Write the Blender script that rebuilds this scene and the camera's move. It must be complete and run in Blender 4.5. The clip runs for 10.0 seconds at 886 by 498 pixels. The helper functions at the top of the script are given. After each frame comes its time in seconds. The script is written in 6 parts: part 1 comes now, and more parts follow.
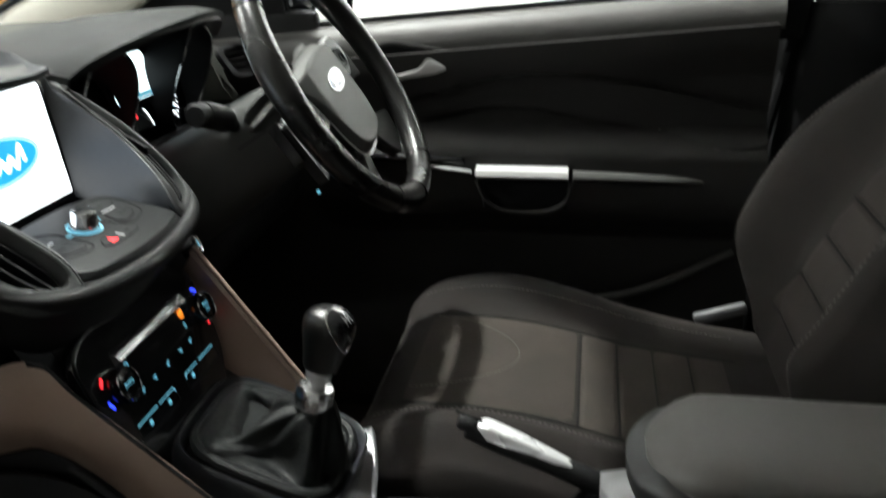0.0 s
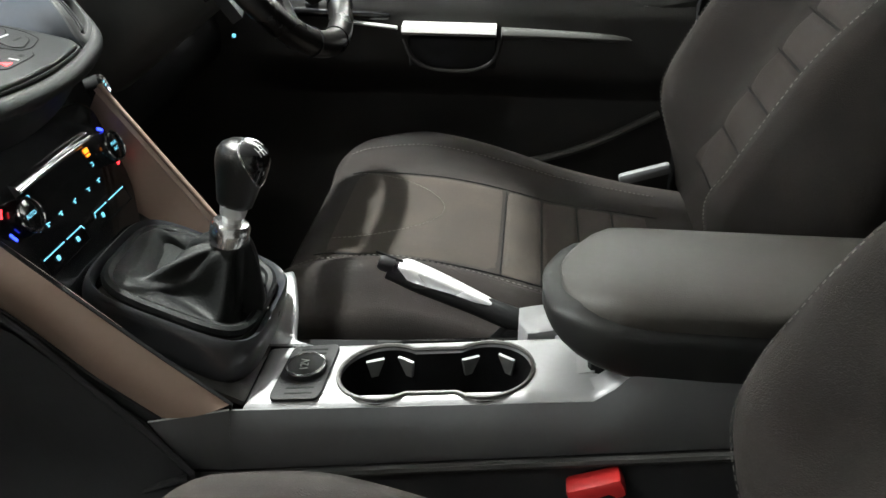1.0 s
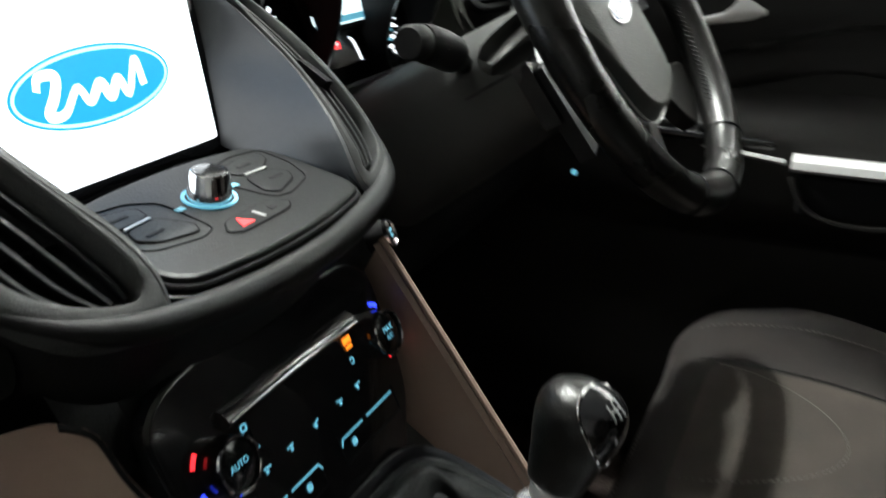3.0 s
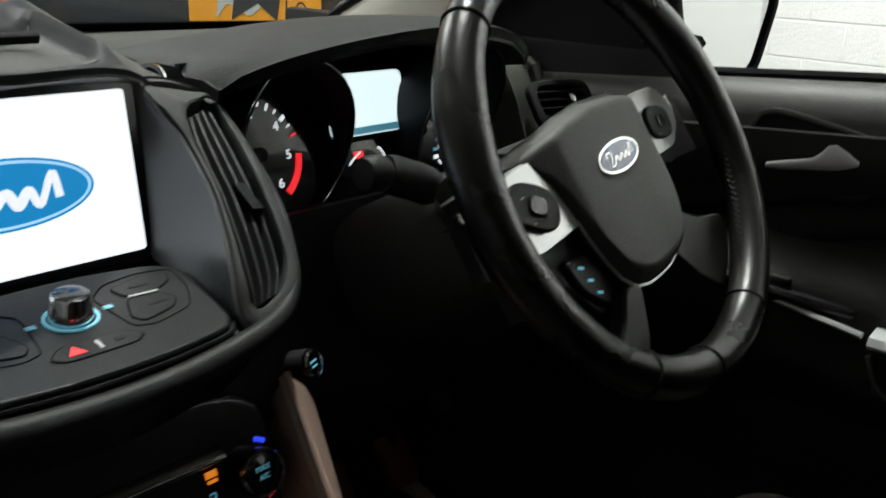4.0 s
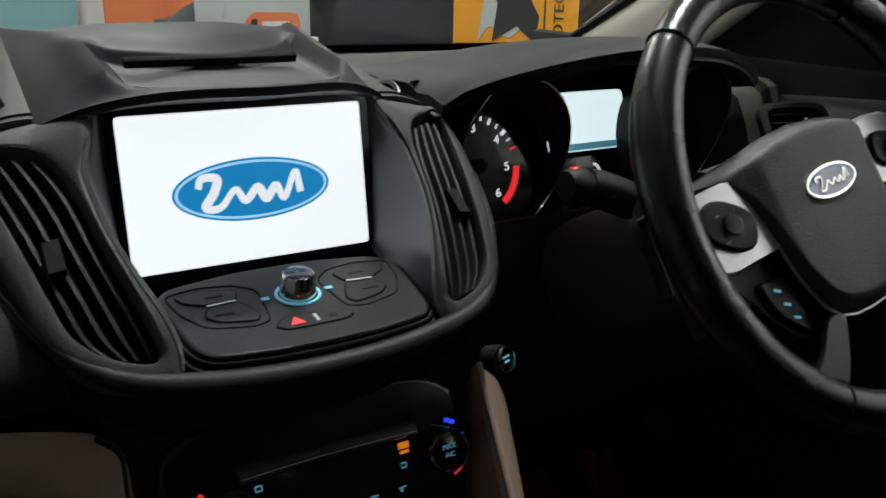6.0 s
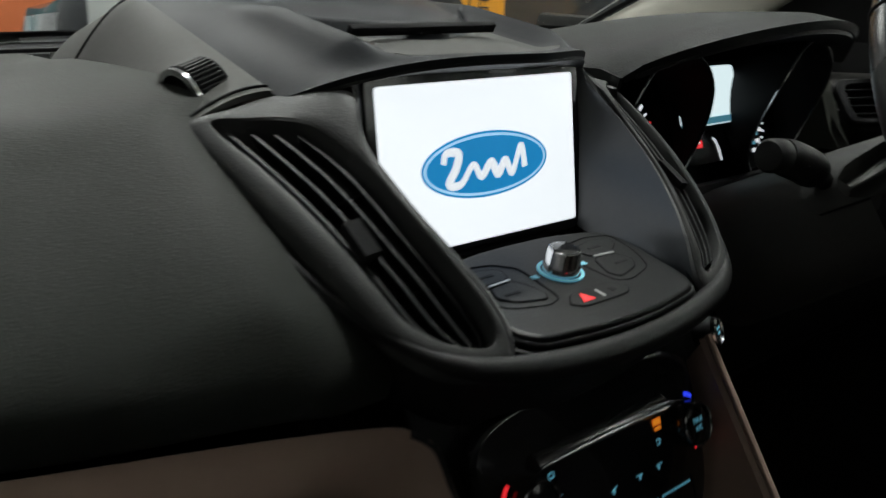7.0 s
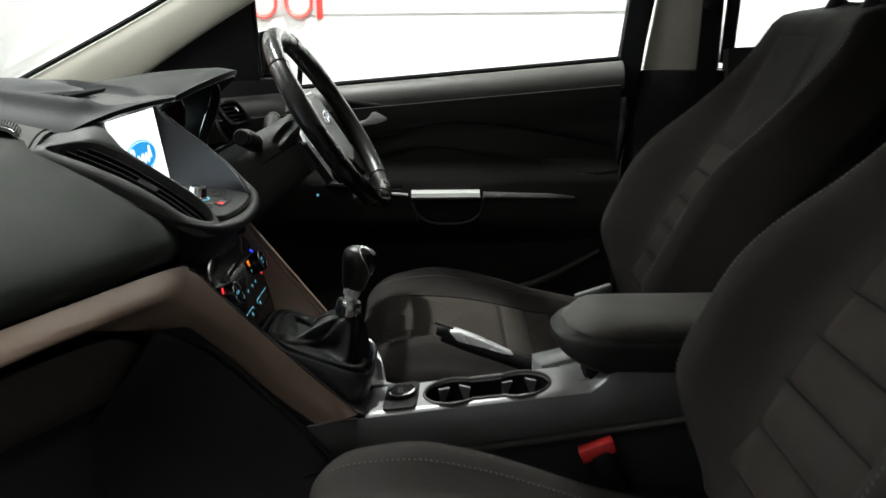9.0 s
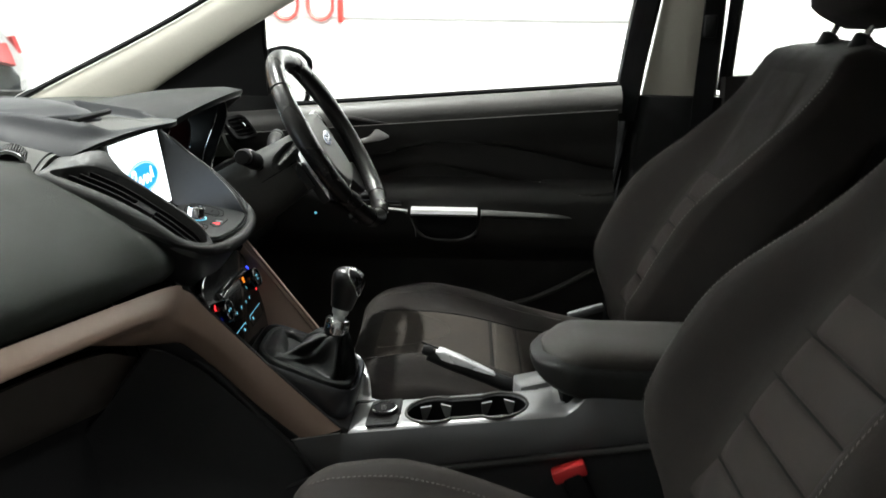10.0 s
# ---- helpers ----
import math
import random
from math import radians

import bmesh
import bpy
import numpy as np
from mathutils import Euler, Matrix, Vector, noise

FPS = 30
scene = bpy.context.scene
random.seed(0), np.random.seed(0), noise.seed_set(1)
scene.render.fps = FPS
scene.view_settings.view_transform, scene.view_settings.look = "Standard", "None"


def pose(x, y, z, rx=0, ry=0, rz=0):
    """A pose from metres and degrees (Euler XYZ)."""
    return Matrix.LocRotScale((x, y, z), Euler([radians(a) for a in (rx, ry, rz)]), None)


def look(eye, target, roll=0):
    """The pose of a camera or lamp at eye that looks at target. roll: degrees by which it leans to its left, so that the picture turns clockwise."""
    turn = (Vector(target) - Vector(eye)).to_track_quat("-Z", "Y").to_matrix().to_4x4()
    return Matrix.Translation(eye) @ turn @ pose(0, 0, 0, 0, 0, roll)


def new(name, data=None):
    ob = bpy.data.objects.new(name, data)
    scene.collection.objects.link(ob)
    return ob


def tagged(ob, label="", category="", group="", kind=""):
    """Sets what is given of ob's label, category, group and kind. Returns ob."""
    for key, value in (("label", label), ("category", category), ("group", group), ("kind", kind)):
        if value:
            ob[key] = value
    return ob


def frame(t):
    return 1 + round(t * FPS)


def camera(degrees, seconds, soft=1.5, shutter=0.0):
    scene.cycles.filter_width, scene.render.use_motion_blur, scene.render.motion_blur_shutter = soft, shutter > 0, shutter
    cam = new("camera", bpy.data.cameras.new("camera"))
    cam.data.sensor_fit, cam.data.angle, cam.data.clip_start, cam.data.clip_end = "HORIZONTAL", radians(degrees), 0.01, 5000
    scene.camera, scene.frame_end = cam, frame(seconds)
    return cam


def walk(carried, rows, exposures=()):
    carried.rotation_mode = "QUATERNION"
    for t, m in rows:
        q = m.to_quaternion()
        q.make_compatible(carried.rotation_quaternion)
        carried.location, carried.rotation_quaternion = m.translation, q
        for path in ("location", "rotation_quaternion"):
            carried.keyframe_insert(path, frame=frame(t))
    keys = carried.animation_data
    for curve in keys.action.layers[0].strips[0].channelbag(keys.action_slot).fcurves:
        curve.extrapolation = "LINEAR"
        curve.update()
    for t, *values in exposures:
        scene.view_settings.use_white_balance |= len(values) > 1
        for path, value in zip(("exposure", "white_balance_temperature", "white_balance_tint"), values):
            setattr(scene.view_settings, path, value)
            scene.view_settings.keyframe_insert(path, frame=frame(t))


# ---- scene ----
cam = camera(54.5, 10.0, soft=1.5, shutter=0.4)
PATH = [
    (0, (0.173, -0.676, 1.243), (-0.152, 1.161, 0.521), -1.5),
    (0.5, (0.192, -0.689, 1.198), (-0.032, 1.083, 0.297), -1.4),
    (1, (0.192, -0.686, 1.184), (0.02, 1.071, 0.243), 0.2),
    (1.5, (0.184, -0.679, 1.182), (0.015, 1.085, 0.255), 0.7),
    (2, (0.132, -0.661, 1.17), (-0.055, 1.112, 0.264), -0.0),
    (2.5, (0.045, -0.538, 1.129), (-0.216, 1.263, 0.299), -0.6),
    (2.7, (0.027, -0.457, 1.136), (-0.44, 1.311, 0.327), -0.8),
    (3.8, (0.163, -0.225, 1.176), (-1.072, 1.204, 0.515), 1.5),
    (4, (0.189, -0.201, 1.197), (-1.058, 1.22, 0.545), 2.5),
    (4.5, (0.238, -0.169, 1.236), (-1.136, 1.137, 0.599), 4.1),
    (5, (0.271, -0.168, 1.25), (-1.262, 0.936, 0.592), 3.4),
    (5.2, (0.274, -0.173, 1.247), (-1.301, 0.869, 0.59), 3.4),
    (6.3, (0.225, -0.226, 1.183), (-1.403, 0.755, 0.561), 0.8),
    (6.5, (0.198, -0.256, 1.176), (-1.406, 0.75, 0.531), 1.2),
    (7, (0.076, -0.409, 1.175), (-1.361, 0.832, 0.546), 1.9),
    (7.5, (0.087, -0.64, 1.223), (-1.052, 0.878, 0.591), 1.1),
    (8, (0.166, -0.787, 1.259), (-0.546, 0.976, 0.641), 0.7),
    (8.5, (0.145, -0.953, 1.235), (-0.104, 0.962, 0.713), 0.4),
    (9, (0.063, -1.181, 1.222), (0.06, 0.751, 0.706), -0.6),
    (9.5, (0.043, -1.275, 1.23), (0.107, 0.655, 0.707), -0.2),
    (10, (0.113, -1.219, 1.272), (0.065, 0.712, 0.753), 0.8),
]
EXPOSURES = [(0, -0.35), (0.5, 0.60), (1.0, 0.64), (1.5, 0.40), (2.0, 0.36), (2.5, 0.05), (3.8, -1.3), (4.0, -1.6), (5.0, -1.65), (6.5, -1.85), (7.0, -1.80), (7.5, -1.02), (8.0, -0.74), (8.5, -1.02), (9.0, -0.90), (9.5, -0.56), (10.0, -0.40)]
walk(cam, [(t, look(eye, target, roll)) for t, eye, target, roll in PATH], EXPOSURES)

# ---------------------------------------------------------------- light
world = bpy.data.worlds.new("showroom_air")
world.use_nodes = True
world.node_tree.nodes["Background"].inputs[0].default_value = (0.80, 0.90, 1.0, 1)
world.node_tree.nodes["Background"].inputs[1].default_value = 0.02
scene.world = world


def ceiling_lamp(name, x, y, z, sx, sy, watts, colour=(0.96, 1.0, 0.95)):
    data = bpy.data.lights.new(name, "AREA")
    data.shape, data.size, data.size_y, data.energy, data.color = "RECTANGLE", sx, sy, watts, colour
    ob = new(name, data)
    ob.matrix_world = pose(x, y, z, 55 if y > 4 else 0)
    return ob


ROOM_H = 4.2
KEY = (-1.05, 1.02)
LAMPS = [(KEY[0], KEY[1], 0.14, 0.14, 400), (-3.6, 4.3, 1.5, 0.3, 190), (0.2, 4.2, 2.4, 0.3, 1000), (3.6, 4.2, 2.0, 0.3, 600),
         (-4.6, 0.4, 1.5, 0.3, 480), (1.6, -2.2, 1.2, 0.3, 60), (-2.4, -2.4, 1.2, 0.3, 12)]
for lx, ly, lsx, lsy, lw in LAMPS:
    ceiling_lamp("showroom_light", lx, ly, ROOM_H - 0.13, lsx, lsy, lw)

# ---------------------------------------------------------------- materials


def material(name, base, rough=0.5, metal=0.0, grain=0.0, grain_scale=400.0, tint=0.12, tint_scale=6.0, emit=None, power=0.0,
             coat=0.0, kind="noise", spec=0.5, trans=0.0):
    """One procedural surface: colour varied at two scales, roughness varied, fine relief."""
    m = bpy.data.materials.new(name)
    m.use_nodes = True
    nt = m.node_tree
    p = nt.nodes["Principled BSDF"]
    p.inputs["Roughness"].default_value = rough
    p.inputs["Metallic"].default_value = metal
    p.inputs["Specular IOR Level"].default_value = spec
    p.inputs["Coat Weight"].default_value = coat
    p.inputs["Transmission Weight"].default_value = trans
    link = nt.links.new
    co = nt.nodes.new("ShaderNodeTexCoord")
    big = nt.nodes.new("ShaderNodeTexNoise")
    big.inputs["Scale"].default_value, big.inputs["Detail"].default_value = tint_scale, 5
    fine = nt.nodes.new("ShaderNodeTexNoise")
    fine.inputs["Scale"].default_value, fine.inputs["Detail"].default_value = tint_scale * 30, 3
    link(co.outputs["Object"], big.inputs["Vector"])
    link(co.outputs["Object"], fine.inputs["Vector"])
    mix = nt.nodes.new("ShaderNodeMath")
    mix.operation = "MULTIPLY_ADD"
    link(fine.outputs["Fac"], mix.inputs[0])
    mix.inputs[1].default_value = 0.5
    link(big.outputs["Fac"], mix.inputs[2])
    ramp = nt.nodes.new("ShaderNodeMapRange")
    ramp.inputs[1].default_value, ramp.inputs[2].default_value = 0.45, 1.05
    ramp.inputs[3].default_value, ramp.inputs[4].default_value = 1 - tint, 1 + tint
    link(mix.outputs[0], ramp.inputs[0])
    col = nt.nodes.new("ShaderNodeVectorMath")
    col.operation = "SCALE"
    col.inputs[0].default_value = base
    link(ramp.outputs[0], col.inputs["Scale"])
    link(col.outputs[0], p.inputs["Base Color"])
    rr = nt.nodes.new("ShaderNodeMapRange")
    rr.inputs[1].default_value, rr.inputs[2].default_value = 0.3, 0.7
    rr.inputs[3].default_value, rr.inputs[4].default_value = max(0.02, rough * 0.86), min(1, rough * 1.14)
    link(big.outputs["Fac"], rr.inputs[0])
    link(rr.outputs[0], p.inputs["Roughness"])
    if grain > 0:
        bump = nt.nodes.new("ShaderNodeBump")
        bump.inputs["Strength"].default_value = grain
        bump.inputs["Distance"].default_value = 0.6 / grain_scale
        if kind == "leather":
            tex = nt.nodes.new("ShaderNodeTexVoronoi")
            tex.inputs["Scale"].default_value = grain_scale
            tex.inputs["Randomness"].default_value = 1.0
            link(tex.outputs["Distance"], bump.inputs["Height"])
        elif kind == "weave":
            wa, wb = nt.nodes.new("ShaderNodeTexWave"), nt.nodes.new("ShaderNodeTexWave")
            wa.bands_direction, wb.bands_direction = "X", "Y"
            for w in (wa, wb):
                w.inputs["Scale"].default_value = grain_scale
                w.inputs["Distortion"].default_value = 1.5
                w.inputs["Detail"].default_value = 2
                link(co.outputs["Object"], w.inputs["Vector"])
            tex = nt.nodes.new("ShaderNodeMath")
            tex.operation = "ADD"
            link(wa.outputs["Fac"], tex.inputs[0])
            link(wb.outputs["Fac"], tex.inputs[1])
            link(tex.outputs[0], bump.inputs["Height"])
        else:
            tex = nt.nodes.new("ShaderNodeTexNoise")
            tex.inputs["Scale"].default_value, tex.inputs["Detail"].default_value = grain_scale, 2
            link(tex.outputs["Fac"], bump.inputs["Height"])
        if kind != "weave":
            link(co.outputs["Object"], tex.inputs["Vector"])
        link(bump.outputs["Normal"], p.inputs["Normal"])
    if emit:
        p.inputs["Emission Color"].default_value = (*emit, 1)
        p.inputs["Emission Strength"].default_value = power
    return m


M = dict(
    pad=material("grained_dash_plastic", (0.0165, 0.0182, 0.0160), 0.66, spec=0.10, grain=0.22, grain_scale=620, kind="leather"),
    # pad's plastic in a lighter colour, for the strong light on the driver side
    padtop_lit=material("grained_dash_plastic_lit", (0.036, 0.037, 0.0325), 0.70, spec=0.10, grain=0.22, grain_scale=620, kind="leather"),
    # darker copy for the instrument hood, its shade put into the colour
    hood=material("grained_dash_plastic_shaded", (0.0140, 0.0150, 0.0148), 0.66, spec=0.12, grain=0.22, grain_scale=620, kind="leather"),
    # column grey lightened, window light on the shroud put into the colour
    shroud=material("grey_column_plastic_lit", (0.050, 0.051, 0.050), 0.55, spec=0.25, grain=0.15, grain_scale=700),
    wing=material("satin_grey_plastic", (0.062, 0.0622, 0.0595), 0.60, spec=0.10, grain=0.15, grain_scale=900),
    ventrim=material("charcoal_vent_plastic", (0.0400, 0.0408, 0.0410), 0.55, spec=0.2, grain=0.18, grain_scale=700, kind="leather"),
    ventframe=material("grey_vent_plastic", (0.055, 0.056, 0.058), 0.34, spec=0.6, grain=0.15, grain_scale=900),
    airbag=material("grained_charcoal_airbag_plastic", (0.060, 0.061, 0.058), 0.55, spec=0.3, grain=0.25, grain_scale=620, kind="leather"),
    hump=material("smooth_charcoal_plastic", (0.0185, 0.0200, 0.0225), 0.52, spec=0.08, grain=0.12, grain_scale=800),
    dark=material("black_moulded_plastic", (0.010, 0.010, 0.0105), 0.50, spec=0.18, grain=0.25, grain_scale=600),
    gearframe=material("satin_blue_black_plastic", (0.020, 0.0208, 0.0240), 0.30, spec=0.5, grain=0.10, grain_scale=900),
    gloss=material("piano_black", (0.008, 0.008, 0.009), 0.16, tint=0.05, coat=0.4),
    rubber=material("matt_black_rubber", (0.008, 0.008, 0.0085), 0.8, spec=0.1, grain=0.2, grain_scale=500),
    brown=material("taupe_painted_trim", (0.335, 0.236, 0.190), 0.40, metal=0.12, grain=0.06, grain_scale=1500, tint=0.06),
    lower=material("grey_brown_hard_plastic", (0.040, 0.039, 0.038), 0.58, spec=0.3, grain=0.2, grain_scale=620, kind="leather"),
    glove=material("grey_brown_glove_lid", (0.056, 0.047, 0.042), 0.52, spec=0.3, grain=0.2, grain_scale=620, kind="leather"),
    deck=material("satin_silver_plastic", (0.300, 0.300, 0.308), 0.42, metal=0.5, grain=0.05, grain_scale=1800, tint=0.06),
    # deck's silver darkened for the shaded console side; the recline lever shares it
    flank=material("darkened_satin_silver_plastic", (0.100, 0.101, 0.106), 0.46, metal=0.35, grain=0.05, grain_scale=1800, tint=0.06),
    chrome=material("polished_chrome", (0.78, 0.78, 0.79), 0.12, metal=1.0, tint=0.03),
    satinchrome=material("satin_chrome", (0.72, 0.72, 0.73), 0.2, metal=1.0, tint=0.03),
    alu=material("brushed_aluminium", (0.62, 0.62, 0.62), 0.32, metal=0.6, grain=0.05, grain_scale=1500, tint=0.05),
    leather=material("worn_black_leather", (0.007, 0.0067, 0.0064), 0.29, spec=0.45, grain=0.18, grain_scale=800, kind="leather"),
    gaiter=material("soft_black_leather", (0.0055, 0.0060, 0.0060), 0.52, spec=0.13, grain=0.15, grain_scale=420, kind="leather"),
    cloth=material("charcoal_woven_cloth", (0.0126, 0.0102, 0.0093), 0.92, grain=0.7, grain_scale=900, tint=0.42, tint_scale=22, spec=0.2),
    # insert cloth at about two thirds strength, for the dimmer light on the backrest
    backrib=material("ribbed_grey_brown_cloth_shaded", (0.0194, 0.0157, 0.0141), 0.92, grain=0.75, grain_scale=800, tint=0.42, tint_scale=22, spec=0.2),
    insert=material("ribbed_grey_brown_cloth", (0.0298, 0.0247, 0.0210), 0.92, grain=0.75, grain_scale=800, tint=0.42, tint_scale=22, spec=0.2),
    thread=material("pale_grey_thread", (0.095, 0.091, 0.084), 0.85, tint=0.1),
    armpad=material("grey_leathercloth", (0.047, 0.044, 0.0405), 0.56, spec=0.2, grain=0.14, grain_scale=900, kind="leather"),
    armbase=material("dark_leathercloth", (0.0105, 0.0105, 0.0105), 0.52, spec=0.25, grain=0.14, grain_scale=900, kind="leather"),
    footpanel=material("dark_blue_grey_plastic", (0.032, 0.032, 0.034), 0.6, spec=0.25, grain=0.2, grain_scale=600),
    insertsilver=material("satin_silver_insert", (0.86, 0.86, 0.87), 0.30, metal=0.55, tint=0.04),
    strip=material("satin_silver_pull_strip", (0.60, 0.60, 0.60), 0.34, metal=0.25, tint=0.05),
    stripdark=material("dark_satin_strip", (0.085, 0.085, 0.082), 0.30, metal=0.3, tint=0.05),
    carpet=material("dark_brown_carpet", (0.020, 0.015, 0.013), 1.0, grain=1.0, grain_scale=260, tint=0.3, tint_scale=14, spec=0.1),
    door=material("black_door_plastic", (0.0130, 0.0120, 0.0117), 0.50, spec=0.3, grain=0.2, grain_scale=620, kind="leather"),
    doortop=material("dark_grey_door_capping", (0.052, 0.050, 0.048), 0.50, spec=0.4, grain=0.2, grain_scale=620, kind="leather"),
    cream=material("cream_pillar_trim", (0.52, 0.50, 0.44), 0.70, grain=0.2, grain_scale=500, tint=0.05),
    red=material("red_buckle_plastic", (0.62, 0.03, 0.03), 0.42, tint=0.05),
    pale=material("pale_plastic_tab", (0.20, 0.20, 0.20), 0.55),
    wall=material("white_painted_blockwork", (0.80, 0.80, 0.79), 0.75, grain=0.3, grain_scale=60, tint=0.05, tint_scale=1.5),
    greywall=material("grey_painted_blockwork", (0.20, 0.20, 0.20), 0.8, grain=0.3, grain_scale=60, tint=0.08, tint_scale=1.5),
    concrete=material("grey_showroom_floor", (0.18, 0.18, 0.175), 0.45, grain=0.2, grain_scale=90, tint=0.18, tint_scale=1.2),
    ceiling=material("white_ceiling_board", (0.42, 0.42, 0.42), 0.85, grain=0.2, grain_scale=80),
    paint=material("dark_grey_car_paint", (0.040, 0.045, 0.050), 0.22, metal=0.4, coat=0.6, tint=0.06),
    autoglass=material("dark_tinted_glass", (0.015, 0.018, 0.02), 0.05, tint=0.03),
    silver=material("silver_car_paint", (0.60, 0.60, 0.61), 0.32, metal=0.35, coat=0.5, tint=0.01),
    taillamp=material("red_lamp_lens", (0.42, 0.012, 0.016), 0.3, tint=0.05, coat=0.1),
    headlamp=material("clear_lamp_lens", (0.70, 0.72, 0.74), 0.12, metal=0.6, tint=0.2, tint_scale=25),
    orange=material("orange_banner_print", (0.85, 0.36, 0.015), 0.55, tint=0.06),
    ink=material("black_banner_ink", (0.02, 0.02, 0.022), 0.6),
    signred=material("red_sign_letter", (0.72, 0.05, 0.04), 0.5, tint=0.04),
    signpanel=material("white_sign_panel", (0.74, 0.74, 0.75), 0.5, tint=0.03),
    posterpanel=material("pale_poster_panel", (0.50, 0.53, 0.52), 0.5, tint=0.05),
    poster_orange=material("orange_poster_print", (0.75, 0.20, 0.07), 0.55, tint=0.08),
    teal=material("teal_poster_print", (0.20, 0.38, 0.40), 0.55, tint=0.08),
    green=material("dark_green_board", (0.04, 0.16, 0.11), 0.5, tint=0.1),
    visor=material("smoked_gloss_visor", (0.045, 0.045, 0.046), 0.10, spec=0.9, coat=0.8, tint=0.05),
    mirror=material("mirror_glass", (0.85, 0.86, 0.86), 0.02, metal=1.0, tint=0.0),
    screen=material("lit_white_screen", (0.8, 0.85, 0.9), 0.25, emit=(0.90, 0.96, 1.0), power=3.3),
    logo_blue=material("lit_blue_oval", (0.02, 0.2, 0.5), 0.3, emit=(0.012, 0.27, 0.62), power=2.4),
    logo_light=material("lit_light_blue_ring", (0.5, 0.7, 0.9), 0.3, emit=(0.40, 0.70, 0.95), power=3.0),
    cluster_screen=material("lit_cluster_display", (0.7, 0.9, 0.95), 0.3, emit=(0.80, 0.97, 1.0), power=3.0),
    lit_cyan=material("lit_cyan_marking", (0.2, 0.5, 0.6), 0.4, emit=(0.16, 0.55, 0.74), power=0.9),
    lit_dim=material("dim_lit_cyan_marking", (0.2, 0.5, 0.6), 0.4, emit=(0.16, 0.55, 0.74), power=0.5),
    panel=material("satin_black_panel", (0.0045, 0.0049, 0.0051), 0.40, spec=0.2, grain=0.12, grain_scale=700, kind="leather"),
    lit_white=material("lit_white_marking", (0.8, 0.8, 0.8), 0.4, emit=(0.9, 0.95, 1.0), power=2.8),
    lit_red=material("lit_red_marking", (0.6, 0.02, 0.02), 0.4, emit=(1.0, 0.03, 0.04), power=2.6),
    lit_blue=material("lit_blue_marking", (0.02, 0.05, 0.7), 0.4, emit=(0.03, 0.06, 1.0), power=3.0),
    lit_orange=material("lit_orange_marking", (0.7, 0.25, 0.02), 0.4, emit=(1.0, 0.27, 0.02), power=1.8),
    badge=material("blue_enamel_badge", (0.02, 0.045, 0.13), 0.2, coat=0.5),
    tube=material("glowing_lamp_tube", (0.9, 0.9, 0.9), 0.5, emit=(1.0, 0.97, 0.92), power=3.0),
    glasspane=material("clear_car_glass", (1.0, 1.0, 1.0), 0.0, trans=1.0, tint=0.0),
    pedal=material("brown_rubber_pedal", (0.17, 0.055, 0.025), 0.7, grain=0.4, grain_scale=200),
)
M["glasspane"].node_tree.nodes["Principled BSDF"].inputs["IOR"].default_value = 1.18
# ---------------------------------------------------------------- mesh helpers
V = Vector


def finish(bm, name, mat, sharp=38.0):
    bmesh.ops.recalc_face_normals(bm, faces=bm.faces)
    me = bpy.data.meshes.new(name)
    bm.to_mesh(me)
    bm.free()
    me.polygons.foreach_set("use_smooth", [True] * len(me.polygons))
    me.set_sharp_from_angle(angle=radians(sharp))
    me.materials.append(M[mat])
    return me


def part(name, bm, mat, parent=None, label="", sharp=38.0):
    ob = new(name, finish(bm, name, mat, sharp))
    if parent is not None:
        ob.parent = parent
    return tagged(ob, label)


def thing(name, label, category, group="", kind=""):
    return tagged(new(name), label, category, group, kind)


def spline(points, n):
    """n points on a smooth curve through the given ones (Catmull-Rom)."""
    p = [V(q) for q in points]
    p = [2 * p[0] - p[1]] + p + [2 * p[-1] - p[-2]]
    out = []
    spans = len(p) - 3
    for k in range(n):
        f = k / (n - 1) * spans
        i = min(int(f), spans - 1)
        t = f - i
        a, b, c, d = p[i:i + 4]
        out.append(0.5 * (2 * b + (c - a) * t + (2 * a - 5 * b + 4 * c - d) * t * t + (3 * b - a - 3 * c + d) * t ** 3))
    return out


def lerp(a, b, t):
    return a + (b - a) * t


def smooth(a, b, x):
    t = min(1.0, max(0.0, (x - a) / (b - a)))
    return t * t * (3 - 2 * t)


def skin(rings, closed=True, caps=True):
    """A mesh through rings of equally many points."""
    bm = bmesh.new()
    rows = [[bm.verts.new(q) for q in ring] for ring in rings]
    n = len(rows[0])
    for a, b in zip(rows, rows[1:]):
        for i in range(n if closed else n - 1):
            j = (i + 1) % n
            bm.faces.new((a[i], a[j], b[j], b[i]))
    if caps and closed:
        bm.faces.new(rows[0][::-1])
        bm.faces.new(rows[-1])
    return bm


def sheet(fn, nu, nv, thick=0.0):
    """A surface fn(u, v) over the unit square, thickened by so much."""
    bm = skin([[fn(i / nu, j / nv) for i in range(nu + 1)] for j in range(nv + 1)], closed=False)
    if thick:
        bmesh.ops.recalc_face_normals(bm, faces=bm.faces)
        bmesh.ops.solidify(bm, geom=bm.faces[:], thickness=thick)
    return bm


def box(size, at=(0, 0, 0), bevel=0.003, turn=(0, 0, 0), seg=2):
    bm = bmesh.new()
    bmesh.ops.create_cube(bm, size=1)
    bmesh.ops.scale(bm, vec=size, verts=bm.verts)
    if bevel:
        bmesh.ops.bevel(bm, geom=bm.edges[:], offset=min(bevel, min(size) * 0.49), segments=seg, affect="EDGES", profile=0.5)
    bm.transform(pose(*at, *turn))
    return bm


